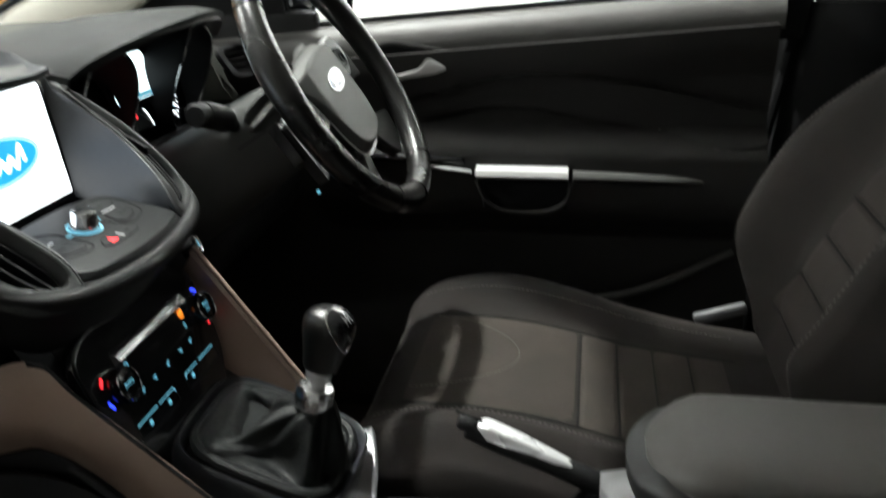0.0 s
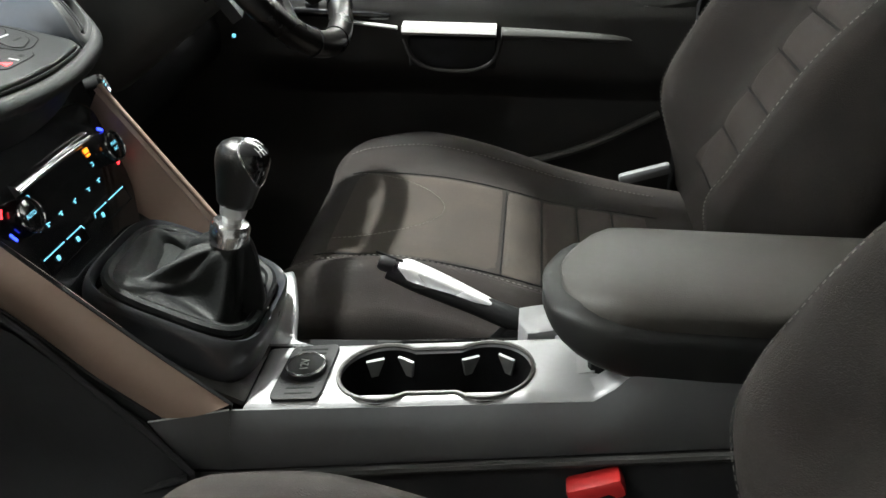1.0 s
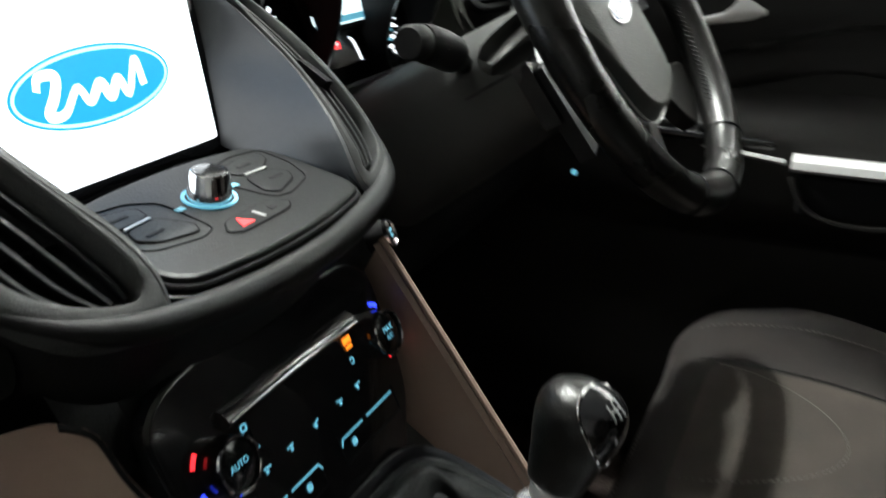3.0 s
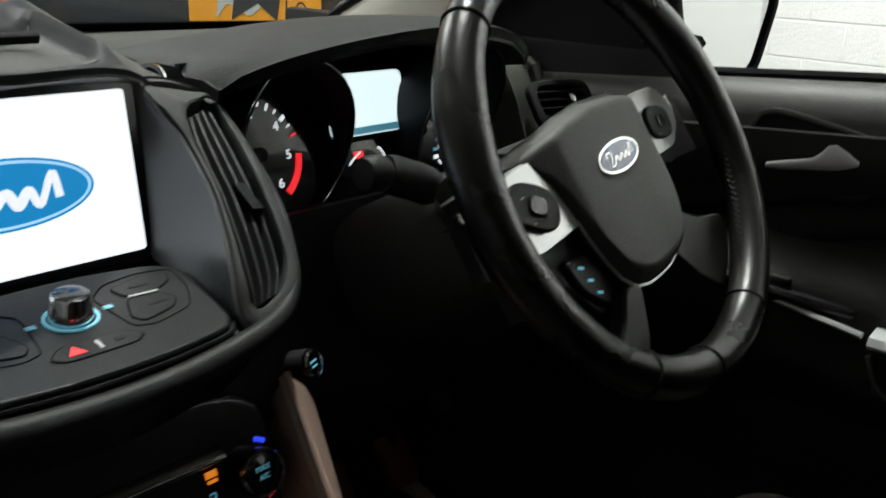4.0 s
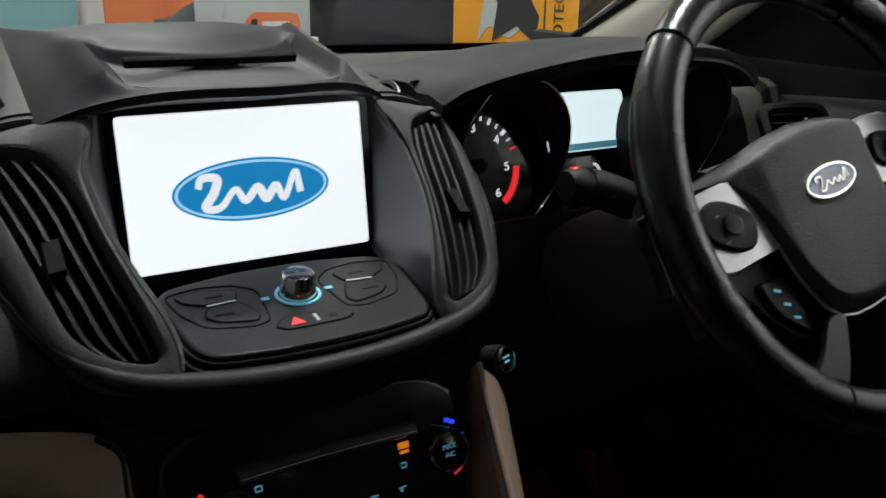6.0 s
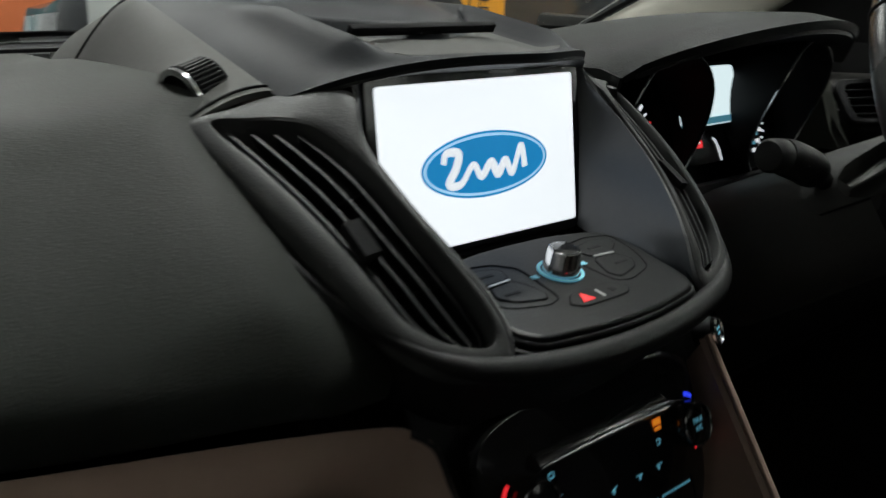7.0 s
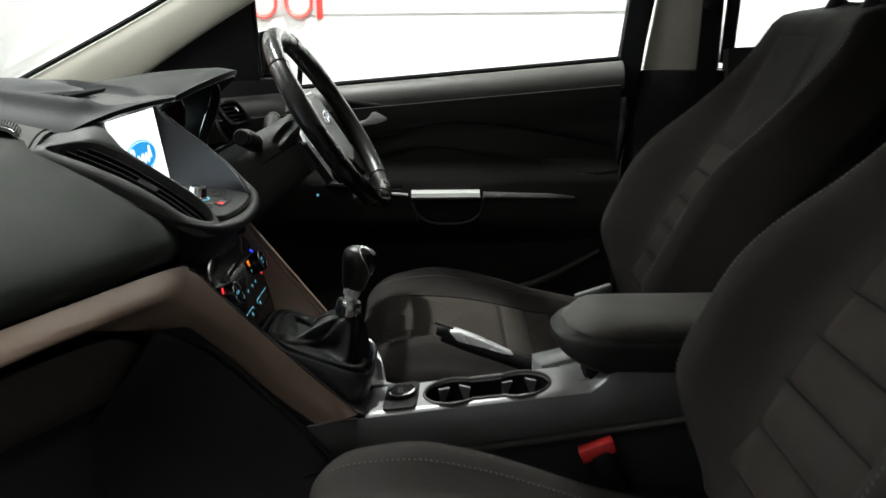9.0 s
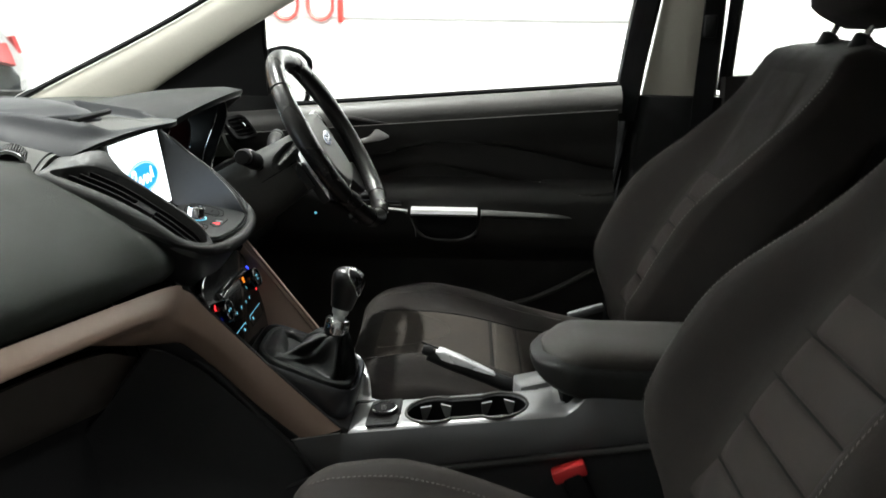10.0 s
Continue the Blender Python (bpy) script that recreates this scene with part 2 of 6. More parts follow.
def oriented(bm, at, normal, up=(0, 0, 1)):
    """Turn a mesh so that its z is the normal and its y leans to up."""
    z = V(normal).normalized()
    x = V(up).cross(z).normalized()
    y = z.cross(x)
    bm.transform(Matrix.Translation(at) @ Matrix((x, y, z)).transposed().to_4x4())
    return bm


def disc(r, h, seg=32, bevel=0.001, r2=None):
    """An upright drum on z = 0."""
    bm = bmesh.new()
    bmesh.ops.create_cone(bm, cap_ends=True, segments=seg, radius1=r, radius2=r if r2 is None else r2, depth=h)
    if bevel:
        rim = [e for e in bm.edges if abs(e.verts[0].co.z - e.verts[1].co.z) < 1e-6]
        bmesh.ops.bevel(bm, geom=rim, offset=bevel, segments=2, affect="EDGES", profile=0.5)
    bm.transform(Matrix.Translation((0, 0, h / 2)))
    return bm


def turned(profile, seg=36):
    """A lathe: (radius, height) pairs about z."""
    rings = [[(r * math.cos(k), r * math.sin(k), h) for k in np.linspace(0, 2 * math.pi, seg, endpoint=False)] for r, h in profile]
    if profile[0][0] > 0.01 and abs(profile[0][0] - profile[-1][0]) < 0.002:
        return skin(rings + rings[:1], caps=False)
    return skin(rings)


def rod(points, radius, seg=10, closed=False, flat=1.0):
    """A tube along points; radius is a number or a function of 0..1; flat squeezes it."""
    p = [V(q) for q in points]
    n = len(p)
    rings, ref = [], None
    for k, q in enumerate(p):
        a, b = (p[k - 1], p[(k + 1) % n]) if closed else (p[max(0, k - 1)], p[min(n - 1, k + 1)])
        t = (b - a).normalized()
        if ref is None:
            ref = t.orthogonal().normalized() if abs(t.z) > 0.9 else t.cross(V((0, 0, 1))).normalized()
        ref = (ref - t * ref.dot(t)).normalized()
        side = t.cross(ref)
        r = radius(k / (n - 1)) if callable(radius) else radius
        rings.append([q + r * (math.cos(w) * ref + flat * math.sin(w) * side) for w in np.linspace(0, 2 * math.pi, seg, endpoint=False)])
    if closed:
        return skin(rings + rings[:1], caps=False)
    return skin(rings)


def ring_outline(w, h, power=2.5, n=40, cx=0.0, cy=0.0):
    """A rounded rectangle (superellipse) of full size w x h."""
    out = []
    for k in np.linspace(0, 2 * math.pi, n, endpoint=False):
        c, s = math.cos(k), math.sin(k)
        out.append((cx + w / 2 * math.copysign(abs(c) ** (2 / power), c), cy + h / 2 * math.copysign(abs(s) ** (2 / power), s)))
    return out


def rounded(pts, n=12, r=0.16):
    out = []
    for i, p in enumerate(pts):
        a, b = V(pts[i - 1]), V(pts[(i + 1) % len(pts)])
        p = V(p)
        p0, p1 = p + (a - p) * r, p + (b - p) * r
        for k in range(n):
            t = k / (n - 1)
            out.append(tuple((1 - t) ** 2 * p0 + 2 * t * (1 - t) * p + t * t * p1))
    return out


def slab(outline, h, bevel=0.001, z0=0.0):
    """A flat piece with a closed outline in x, y and the height h on z = z0, its upper rim eased."""
    c = V((sum(q[0] for q in outline) / len(outline), sum(q[1] for q in outline) / len(outline)))
    size = max((V(q) - c).length for q in outline)

    def at(inset, z):
        return [(*(c + (V(q) - c) * (1 - inset / size)), z0 + z) for q in outline]
    return skin([at(0, 0), at(0, h - bevel), at(bevel * 0.35, h - bevel * 0.3), at(bevel, h), at(bevel * 1.5, h)])


def frame_slab(outer, inner, h):
    """A flat ring between two outlines of equally many points, from z = 0 to h."""
    a = [[(x, y, 0) for x, y in outer], [(x, y, h * 0.8) for x, y in outer]]
    mid = [[(lerp(x, u, 0.25), lerp(y, v, 0.25), h) for (x, y), (u, v) in zip(outer, inner)],
           [(lerp(x, u, 0.8), lerp(y, v, 0.8), h) for (x, y), (u, v) in zip(outer, inner)]]
    b = [[(x, y, h * 0.7) for x, y in inner], [(x, y, 0) for x, y in inner]]
    rings = a + mid + b
    return skin(rings + rings[:1], caps=False)


def joined(*bms):
    out = bmesh.new()
    for b in bms:
        me = bpy.data.meshes.new("tmp")
        b.to_mesh(me)
        b.free()
        out.from_mesh(me)
        bpy.data.meshes.remove(me)
    return out


def moved(bm, m):
    bm.transform(m)
    return bm


def stitches(points, step, name, parent, length=0.0038, r=0.0005, lift=(0, 0, 0.0012)):
    """A row of short thread stitches along a curve, as one part."""
    p = [V(q) + V(lift) for q in points]
    bms, gone = [], 0.0
    for a, b in zip(p, p[1:]):
        d = (b - a).length
        while gone < d:
            q = a + (b - a) * (gone / d)
            w = (b - a).normalized() * length / 2
            bms.append(rod([q - w, q + w], r, 4))
            gone += step
        gone -= d
    return tagged(part(name, joined(*bms), "thread", parent), "pale grey stitching", kind="stuff")


def writing(text, size, m, mat, parent, name="marking", depth=0.0003):
    """A line of characters in the built-in font as a mesh, centred on the pose m."""
    curve = bpy.data.curves.new(name, "FONT")
    curve.body, curve.size, curve.extrude, curve.align_x, curve.align_y = text, size, depth, "CENTER", "CENTER"
    tmp = bpy.data.objects.new("tmp", curve)
    scene.collection.objects.link(tmp)
    me = bpy.data.meshes.new_from_object(tmp.evaluated_get(bpy.context.evaluated_depsgraph_get()))
    bpy.data.objects.remove(tmp)
    me.transform(m)
    me.materials.clear()
    me.materials.append(M[mat])
    ob = new(name, me)
    ob.parent = parent
    return ob


def facing(at, normal, up):
    """A pose at a place whose z is the normal and whose y leans to up."""
    z = V(normal).normalized()
    x = V(up).cross(z).normalized()
    return Matrix.Translation(at) @ Matrix((x, z.cross(x), z)).transposed().to_4x4()


# ---------------------------------------------------------------- showroom round the car
X0, X1, Y0, Y1 = -8.0, 6.5, -5.5, 5.2
tagged(part("floor", box((X1 - X0 + 0.4, Y1 - Y0 + 0.4, 0.2), ((X0 + X1) / 2, (Y0 + Y1) / 2, -0.1), 0), "concrete"), "grey polished concrete showroom floor", "floor", kind="structure")
tagged(part("ceiling", box((X1 - X0 + 0.4, Y1 - Y0 + 0.4, 0.2), ((X0 + X1) / 2, (Y0 + Y1) / 2, ROOM_H + 0.1), 0), "ceiling"), "plain white showroom ceiling", "ceiling", kind="structure")


def wall(name, at, size, mat="wall", label="white painted blockwork wall of the showroom"):
    ob = part(name, box(size, at, 0), mat)
    return tagged(ob, label, "wall", kind="structure")


wall_right = wall("wall_right", ((X0 + X1) / 2, Y1 + 0.1, ROOM_H / 2), (X1 - X0 + 0.4, 0.2, ROOM_H))
wall("wall_left", ((X0 + X1) / 2, Y0 - 0.1, ROOM_H / 2), (X1 - X0 + 0.4, 0.2, ROOM_H), "greywall", "grey painted blockwork wall of the showroom")
wall_front = wall("wall_front", (X0 - 0.1, (Y0 + Y1) / 2, ROOM_H / 2), (0.2, Y1 - Y0, ROOM_H))
wall("wall_back", (X1 + 0.1, (Y0 + Y1) / 2, ROOM_H / 2), (0.2, Y1 - Y0, ROOM_H))

for lx, ly, lsx, lsy, lw in LAMPS:
    lamp = thing("ceiling_light", "white ceiling light fitting with a glowing diffuser", "ceiling light", "showroom ceiling lights")
    lamp.matrix_world = pose(lx, ly, ROOM_H)
    tip = 55 if ly > 4 else 0
    part("bracket", box((0.05, 0.05, 0.08), (0, 0, -0.04), 0.008), "pale", lamp)
    part("housing", moved(box((lsx + 0.06, lsy + 0.06, 0.05), (0, 0, 0.035), 0.008), pose(0, 0, -0.13, tip)), "pale", lamp)
    part("diffuser", moved(box((lsx, lsy, 0.006), (0, 0, 0.008), 0.002), pose(0, 0, -0.13, tip)), "tube", lamp)

# sign on the right-hand wall: brand letters as plain red bars
sign = thing("wall_sign", "white wall sign with large red letters", "sign")
part("panel", box((3.2, 0.006, 0.95), (-0.13, Y1 - 0.008, 1.74), 0.002), "signpanel", sign)
for x in (-1.46, -1.205, -0.953):
    arc = [(x + 0.088 * math.cos(a), Y1 - 0.024, 1.345 + 0.095 * math.sin(a)) for a in np.linspace(math.pi, 2 * math.pi, 18)]
    part("letter_curve", rod([(x - 0.088, Y1 - 0.024, 1.66)] + arc + [(x + 0.088, Y1 - 0.024, 1.66)], 0.017, 8, flat=0.5), "signred", sign)
for x in (-1.64, -0.807):
    part("letter_bar", box((0.042, 0.02, 0.44), (x, Y1 - 0.021, 1.45), 0.008), "signred", sign)


def parked_car(name, paint, label):
    """A parked hatchback along x, nose to -x, standing on z = 0; length 4.1, its middle at the origin."""
    car = thing(name, label, "car", "parked cars")

    def ring(x):
        f = (x + 2.05) / 4.1
        low = 0.22 + 0.10 * (smooth(0.1, 0, f) + smooth(0.9, 1, f))
        belt = 0.84 + 0.30 * smooth(0.02, 0.32, f) + 0.06 * f - 0.22 * smooth(0.97, 1.0, f)
        half = 0.86 - 0.22 * smooth(0.14, 0, f) - 0.10 * smooth(0.9, 1.0, f)
        prof = [(half * 0.9, low), (half, low + 0.12), (half + 0.015, lerp(low, belt, 0.5)), (half, belt - 0.12), (half - 0.05, belt), (half * 0.6, belt + 0.035), (0, belt + 0.05)]
        full = prof + [(-y, z) for y, z in prof[-2::-1]]
        return [(x, y, z) for y, z in full]
    part("body", skin([ring(x) for x in np.linspace(-2.05, 2.05, 31)]), paint, car)

    def cabin(x):
        f = (x + 0.95) / 2.75
        top = lerp(1.16, 1.62, smooth(0.0, 0.36, f)) - 0.36 * smooth(0.72, 1.0, f)
        half = 0.70 - 0.10 * smooth(1.18, 1.6, top)
        return [(x, -0.78, 1.10), (x, -0.76, 1.15), (x, -half, top - 0.05), (x, -half + 0.1, top), (x, half - 0.1, top), (x, half, top - 0.05), (x, 0.76, 1.15), (x, 0.78, 1.10)]
    part("cabin_glass", skin([cabin(x) for x in np.linspace(-0.95, 1.80, 21)]), "autoglass", car)
    part("roof", sheet(lambda u, v: (lerp(-0.05, 1.25, u), lerp(-0.52, 0.52, v), 1.635 - 0.03 * (2 * v - 1) ** 2 - 0.02 * (2 * u - 1) ** 2), 8, 6, 0.03), paint, car)
    for sx in (-1.30, 1.25):
        for sy in (-0.80, 0.80):
            wheel = part("wheel", oriented(disc(0.32, 0.2, 28, 0.03), (sx, sy + (0.1 if sy > 0 else -0.1), 0.32), (0, -1 if sy > 0 else 1, 0)), "rubber", car)
            part("rim", oriented(disc(0.21, 0.02, 20, 0.005), (sx, sy + (0.125 if sy > 0 else -0.125), 0.32), (0, 1 if sy > 0 else -1, 0)), "alu", wheel)
    for sy in (-1, 1):
        part("tail_lamp", sheet(lambda u, v: (lerp(1.80, 2.04, u) - 0.03 * v, sy * (0.875 - 0.13 * smooth(0.55, 1, u)), 1.125 + 0.015 * u - lerp(0.012, 0.105, u ** 1.2) * (1 - v)), 8, 3, 0.03), "taillamp", car)
        part("rear_pillar", skin([[(x, sy * y, z) for y, z in ((0.79, 1.08), (0.775, 1.15), (lerp(0.60, 0.70, f), top), (lerp(0.56, 0.66, f), top), (0.70, 1.08))] for x, top, f in ((1.12, 1.58, 0), (1.35, 1.52, 0.2), (1.60, 1.38, 0.6), (1.86, 1.20, 1.0))]), paint, car)
        part("headlamp", sheet(lambda u, v: (lerp(-1.98, -1.55, u) + 0.03 * v, sy * (0.70 + 0.155 * smooth(0, 0.75, u)), lerp(0.66, 0.80, v) + 0.05 * u), 8, 3, 0.04), "headlamp", car)
        for hx in (-0.35, 0.62):
            part("door_handle", box((0.19, 0.035, 0.028), (hx, sy * 0.885, 1.045), 0.012), "chrome", car)
        part("door_mirror", box((0.12, 0.20, 0.13), (-0.62, sy * 0.95, 1.17), 0.05, seg=3), paint, car)
    part("number_plate", box((0.01, 0.5, 0.11), (-2.06, 0, 0.5), 0.002), "pale", car)
    return car


dark_car = parked_car("parked_car", "paint", "dark grey parked hatchback standing along the wall")
dark_car.matrix_world = pose(-4.16, 2.61, 0.0, 0, 0, 26)
part("door_sticker", box((0.34, 0.006, 0.075), (-0.55, -0.888, 0.80), 0.002), "signpanel", dark_car, "pale sticker on the door")

# roll-up banner in front of the dark car
banner = thing("banner_stand", "orange roll-up banner with a grey tool picture", "banner")
banner.matrix_world = pose(-2.66, 1.867, 0, 0, 0, 15)
part("sheet", box((0.64, 0.004, 1.9), (0, 0, 1.02), 0), "orange", banner)
part("base", box((0.68, 0.2, 0.08), (0, 0.0, 0.04), 0.02), "alu", banner)
part("top_rail", box((0.66, 0.03, 0.03), (0, 0, 1.985), 0.008), "alu", banner)
part("grey_print", moved(slab(rounded([(-0.15, -0.02), (-0.09, 0.05), (0.02, 0.0), (0.10, 0.06), (0.13, 0.22), (0.10, 0.44), (-0.12, 0.44), (-0.10, 0.24), (-0.13, 0.10)], 4, 0.2), 0.0015, 0.0005), pose(-0.03, -0.0022, 0.93, 90, 0, 0)), "posterpanel", banner)
part("dark_print", moved(slab([(-0.10, 0.0), (0.03, 0.07), (0.12, 0.01), (0.14, 0.11), (0.075, 0.20), (0.15, 0.38), (0.045, 0.41), (-0.015, 0.27), (-0.09, 0.40), (-0.165, 0.34), (-0.075, 0.15)], 0.002, 0.0005), pose(0.0, -0.003, 0.915, 90, 0, 0)), "ink", banner)
part("rule", box((0.006, 0.003, 1.7), (0.165, -0.003, 1.05), 0), "ink", banner)
writing("PROTEC", 0.066, pose(0.235, -0.004, 1.00, 90, -90, 0), "ink", banner, "lettering")
part("corner_mark", box((0.02, 0.003, 0.015), (-0.24, -0.003, 0.79), 0), "ink", banner)

# poster boards behind
poster = thing("poster_board", "pale poster board with an orange van picture", "poster")
poster.matrix_world = pose(-4.12, 1.30, 0, 0, 0, -8)
part("board", box((0.02, 0.58, 1.45), (0, 0, 0.74), 0.004), "posterpanel", poster)
part("foot", box((0.28, 0.5, 0.03), (0, 0, 0.015), 0.008), "alu", poster)
van = part("van_picture", moved(slab(rounded([(-0.19, 0.0), (0.205, 0.0), (0.215, 0.08), (0.205, 0.20), (0.19, 0.235), (-0.03, 0.24), (-0.07, 0.20), (-0.11, 0.125), (-0.20, 0.095)], 4, 0.15), 0.002, 0.0005), pose(0.012, 0.03, 0.73, 90, 0, 90)), "poster_orange", poster)
for wy in (-0.13, 0.17):
    part("wheel_picture", moved(disc(0.042, 0.002, 20, 0), pose(0.014, wy, 0.735, 90, 0, 90)), "ink", poster)
part("stripe", box((0.002, 0.36, 0.030), (0.0135, 0.05, 0.80), 0), "signpanel", poster)
part("van_window", moved(slab([(-0.075, 0.135), (-0.015, 0.135), (-0.015, 0.205), (-0.04, 0.205)], 0.002, 0.0005), pose(0.0135, 0.03, 0.73, 90, 0, 90)), "ink", poster)
part("lettering_bar", box((0.002, 0.14, 0.035), (0.0142, 0.11, 0.905), 0), "signpanel", poster)
part("grey_car_picture", moved(slab(rounded([(-0.10, 0.0), (0.02, 0.0), (0.02, 0.06), (-0.04, 0.10), (-0.10, 0.06)], 4, 0.2), 0.002, 0.0005), pose(0.0125, -0.18, 0.73, 90, 0, 90)), "greywall", poster)
part("picture_ground", box((0.0015, 0.56, 0.10), (0.0108, 0, 0.675), 0), "greywall", poster)
for name, y, mat, label, z, h in (("poster_board", 1.55, "poster_orange", "orange and white poster board", 1.1, 1.2), ("poster_board", 0.55, "teal", "pale teal poster board", 0.90, 1.76)):
    board = thing(name, label, "poster")
    board.matrix_world = pose(-7.3, y, 0)
    part("board", box((0.03, 0.8, h), (0, 0, z), 0.004), mat, board)
    part("foot", box((0.3, 0.7, 0.04), (0, 0, 0.02), 0.01), "alu", board)
    part("post", box((0.03, 0.05, z), (-0.02, 0, z / 2), 0.004), "alu", board)
for y, mat, label in ((2.6, "taillamp", "dark red wall board"), (4.4, "green", "dark green wall board")):
    wb = thing("wall_board", label, "board")
    part("panel", box((0.03, 1.5, 1.0), (X0 + 0.02, y, 1.75), 0.004), mat, wb)


# painted blocks of the right-hand wall, with recessed joints
BLOCK_L, BLOCK_H, JOINT = 0.45, 0.225, 0.010
block_mesh = finish(box((BLOCK_L - JOINT, 0.012, BLOCK_H - JOINT), (0, 0, 0), 0.004, seg=1), "block", "wall")
joined_blocks = []
for row in range(18):
    for col in range(33):
        bx = X0 + 0.2 + BLOCK_L * (col + 0.5 * (row % 2))
        bz = BLOCK_H * (row + 0.5)
        near = -2.0 < bx < 3.6 and 0.7 < bz < 2.6
        if near:
            block = new("block", block_mesh)
            block.parent = wall_right
            block.matrix_world = pose(bx, Y1 + 0.0035, bz)
        else:
            joined_blocks.append(box((BLOCK_L - JOINT, 0.012, BLOCK_H - JOINT), (bx, Y1 + 0.0035, bz), 0))
tagged(part("blockwork", joined(*joined_blocks), "wall", wall_right), "", kind="stuff")
# ---------------------------------------------------------------- car shell
shell = thing("car_body", "silver car body with cream headlining, seen from inside", "car body", kind="structure")
part("floor_pan", box((2.9, 1.62, 0.06), (0.45, 0, 0.31), 0.01), "rubber", shell)
part("carpet", box((2.8, 1.46, 0.03), (0.45, 0, 0.352), 0.01), "carpet", shell)
part("bulkhead", sheet(lambda u, v: (lerp(-0.92, -0.72, smooth(0.0, 0.7, 1 - v)) + 0.0 * u, lerp(-0.76, 0.76, u), lerp(0.36, 1.03, v)), 8, 12, 0.03), "carpet", shell)
part("roof", sheet(lambda u, v: (lerp(-0.10, 1.95, u), lerp(-0.62, 0.62, v), 1.535 + 0.035 * (1 - (2 * v - 1) ** 2) - 0.10 * smooth(0.75, 1, u) - 0.04 * smooth(0.12, 0, u)), 16, 10, 0.035), "cream", shell)
part("tail_panel", box((0.05, 1.5, 1.15), (1.93, 0, 0.92), 0.01), "dark", shell)
for sy in (-1, 1):
    part("rear_side_panel", box((0.75, 0.05, 1.1), (1.55, sy * 0.79, 0.9), 0.01), "dark", shell)
    part("roof_rail", rod(spline([(-0.10, sy * 0.63, 1.49), (0.4, sy * 0.645, 1.53), (1.1, sy * 0.645, 1.53), (1.95, sy * 0.62, 1.40)], 24), 0.035, 10), "cream", shell)
    part("sill", box((2.6, 0.10, 0.14), (0.5, sy * 0.77, 0.36), 0.03), "dark", shell)
for sy in (-1, 1):
    part("kick_panel", box((0.75, 0.03, 0.80), (-0.66, sy * 0.765, 0.70), 0.01), "dark", shell)
    part("kick_lower", box((0.9, 0.03, 0.12), (-0.2, sy * 0.765, 0.40), 0.01), "dark", shell)
part("bonnet", sheet(lambda u, v: (lerp(-1.0, -1.9, v), lerp(-0.8, 0.8, u), 1.035 - 0.16 * v - 0.05 * (2 * u - 1) ** 2), 10, 8, 0.02), "silver", shell)
part("scuttle", box((0.12, 1.45, 0.03), (-1.0, 0, 1.055), 0.01), "rubber", shell)
part("rear_left_door", box((0.85, 0.06, 0.75), (1.1, -0.79, 0.74), 0.02), "dark", shell)

# outer skin of the car


def arch_low(x, cx):
    return 0.34 + math.sqrt(max(0.0, 0.40 ** 2 - (x - cx) ** 2)) if abs(x - cx) < 0.38 else 0.36


def flank(sy, x0, x1):
    def fn(u, v):
        x = lerp(x0, x1, u)
        low = max(arch_low(x, -1.25), arch_low(x, 1.45))
        top = lerp(0.86, 1.04, smooth(-1.9, -0.95, x)) if x < -0.62 else 1.055 + 0.078 * x
        z = lerp(low, top, v)
        bulge = 0.018 * math.sin(math.pi * min(1, max(0, (z - 0.36) / 0.72))) - 0.09 * smooth(-1.55, -1.95, x) - 0.05 * smooth(1.7, 2.0, x)
        return (x, sy * (0.822 + bulge), z)
    return sheet(fn, 64, 14, 0.006)


part("driver_side_panel", flank(1, -1.93, 1.98), "silver", shell)
part("front_wing", flank(-1, -1.93, -0.66), "silver", shell)
part("rear_quarter", flank(-1, 0.66, 1.98), "silver", shell)
part("roof_skin", sheet(lambda u, v: (lerp(-0.11, 1.98, u), lerp(-0.66, 0.66, v), 1.582 + 0.035 * (1 - (2 * v - 1) ** 2) - 0.10 * smooth(0.75, 1, u) - 0.04 * smooth(0.12, 0, u)), 20, 12, 0.01), "silver", shell)
part("bumper", box((0.26, 1.60, 0.46), (-1.90, 0, 0.60), 0.09, seg=4), "silver", shell)
part("grille", box((0.03, 0.95, 0.20), (-2.025, 0, 0.62), 0.01), "rubber", shell)
part("tailgate", box((0.05, 1.50, 0.95), (1.985, 0, 0.92), 0.03, seg=3), "silver", shell)
for sy in (-1, 1):
    part("headlamp", box((0.30, 0.30, 0.13), (-1.82, sy * 0.62, 0.84), 0.05, (0, 12, sy * 28), seg=3), "headlamp", shell)
    part("tail_lamp", box((0.10, 0.16, 0.30), (1.97, sy * 0.68, 1.02), 0.03, seg=3), "taillamp", shell)
    for wx in (-1.25, 1.45):
        tyre = part("tyre", oriented(disc(0.345, 0.21, 40, 0.035), (wx, sy * 0.62, 0.345), (0, sy, 0)), "rubber", shell)
        part("wheel_rim", oriented(disc(0.225, 0.02, 30, 0.006), (wx, sy * 0.815, 0.345), (0, sy, 0)), "alu", tyre)

# driver side A-pillar with its cream trim and the black corner panel in front of the side window
pillar = thing("a_pillar", "cream plastic windscreen pillar trim on the driver side", "pillar trim")


def pillar_ring(t):
    c = V((lerp(-0.99, -0.04, t), lerp(0.73, 0.655, t) + 0.015 * math.sin(math.pi * t), lerp(0.940, 1.48, t)))
    up = V((-0.47, -0.10, 0.88))
    side = V((0.0, 1.0, 0.1)).normalized()
    w = lerp(0.075, 0.045, smooth(0, 0.6, t))
    return [c + up * (w * math.copysign(abs(math.sin(k)) ** 0.8, math.sin(k))) - side * (0.022 * math.cos(k)) for k in np.linspace(0, 2 * math.pi, 20, endpoint=False)]


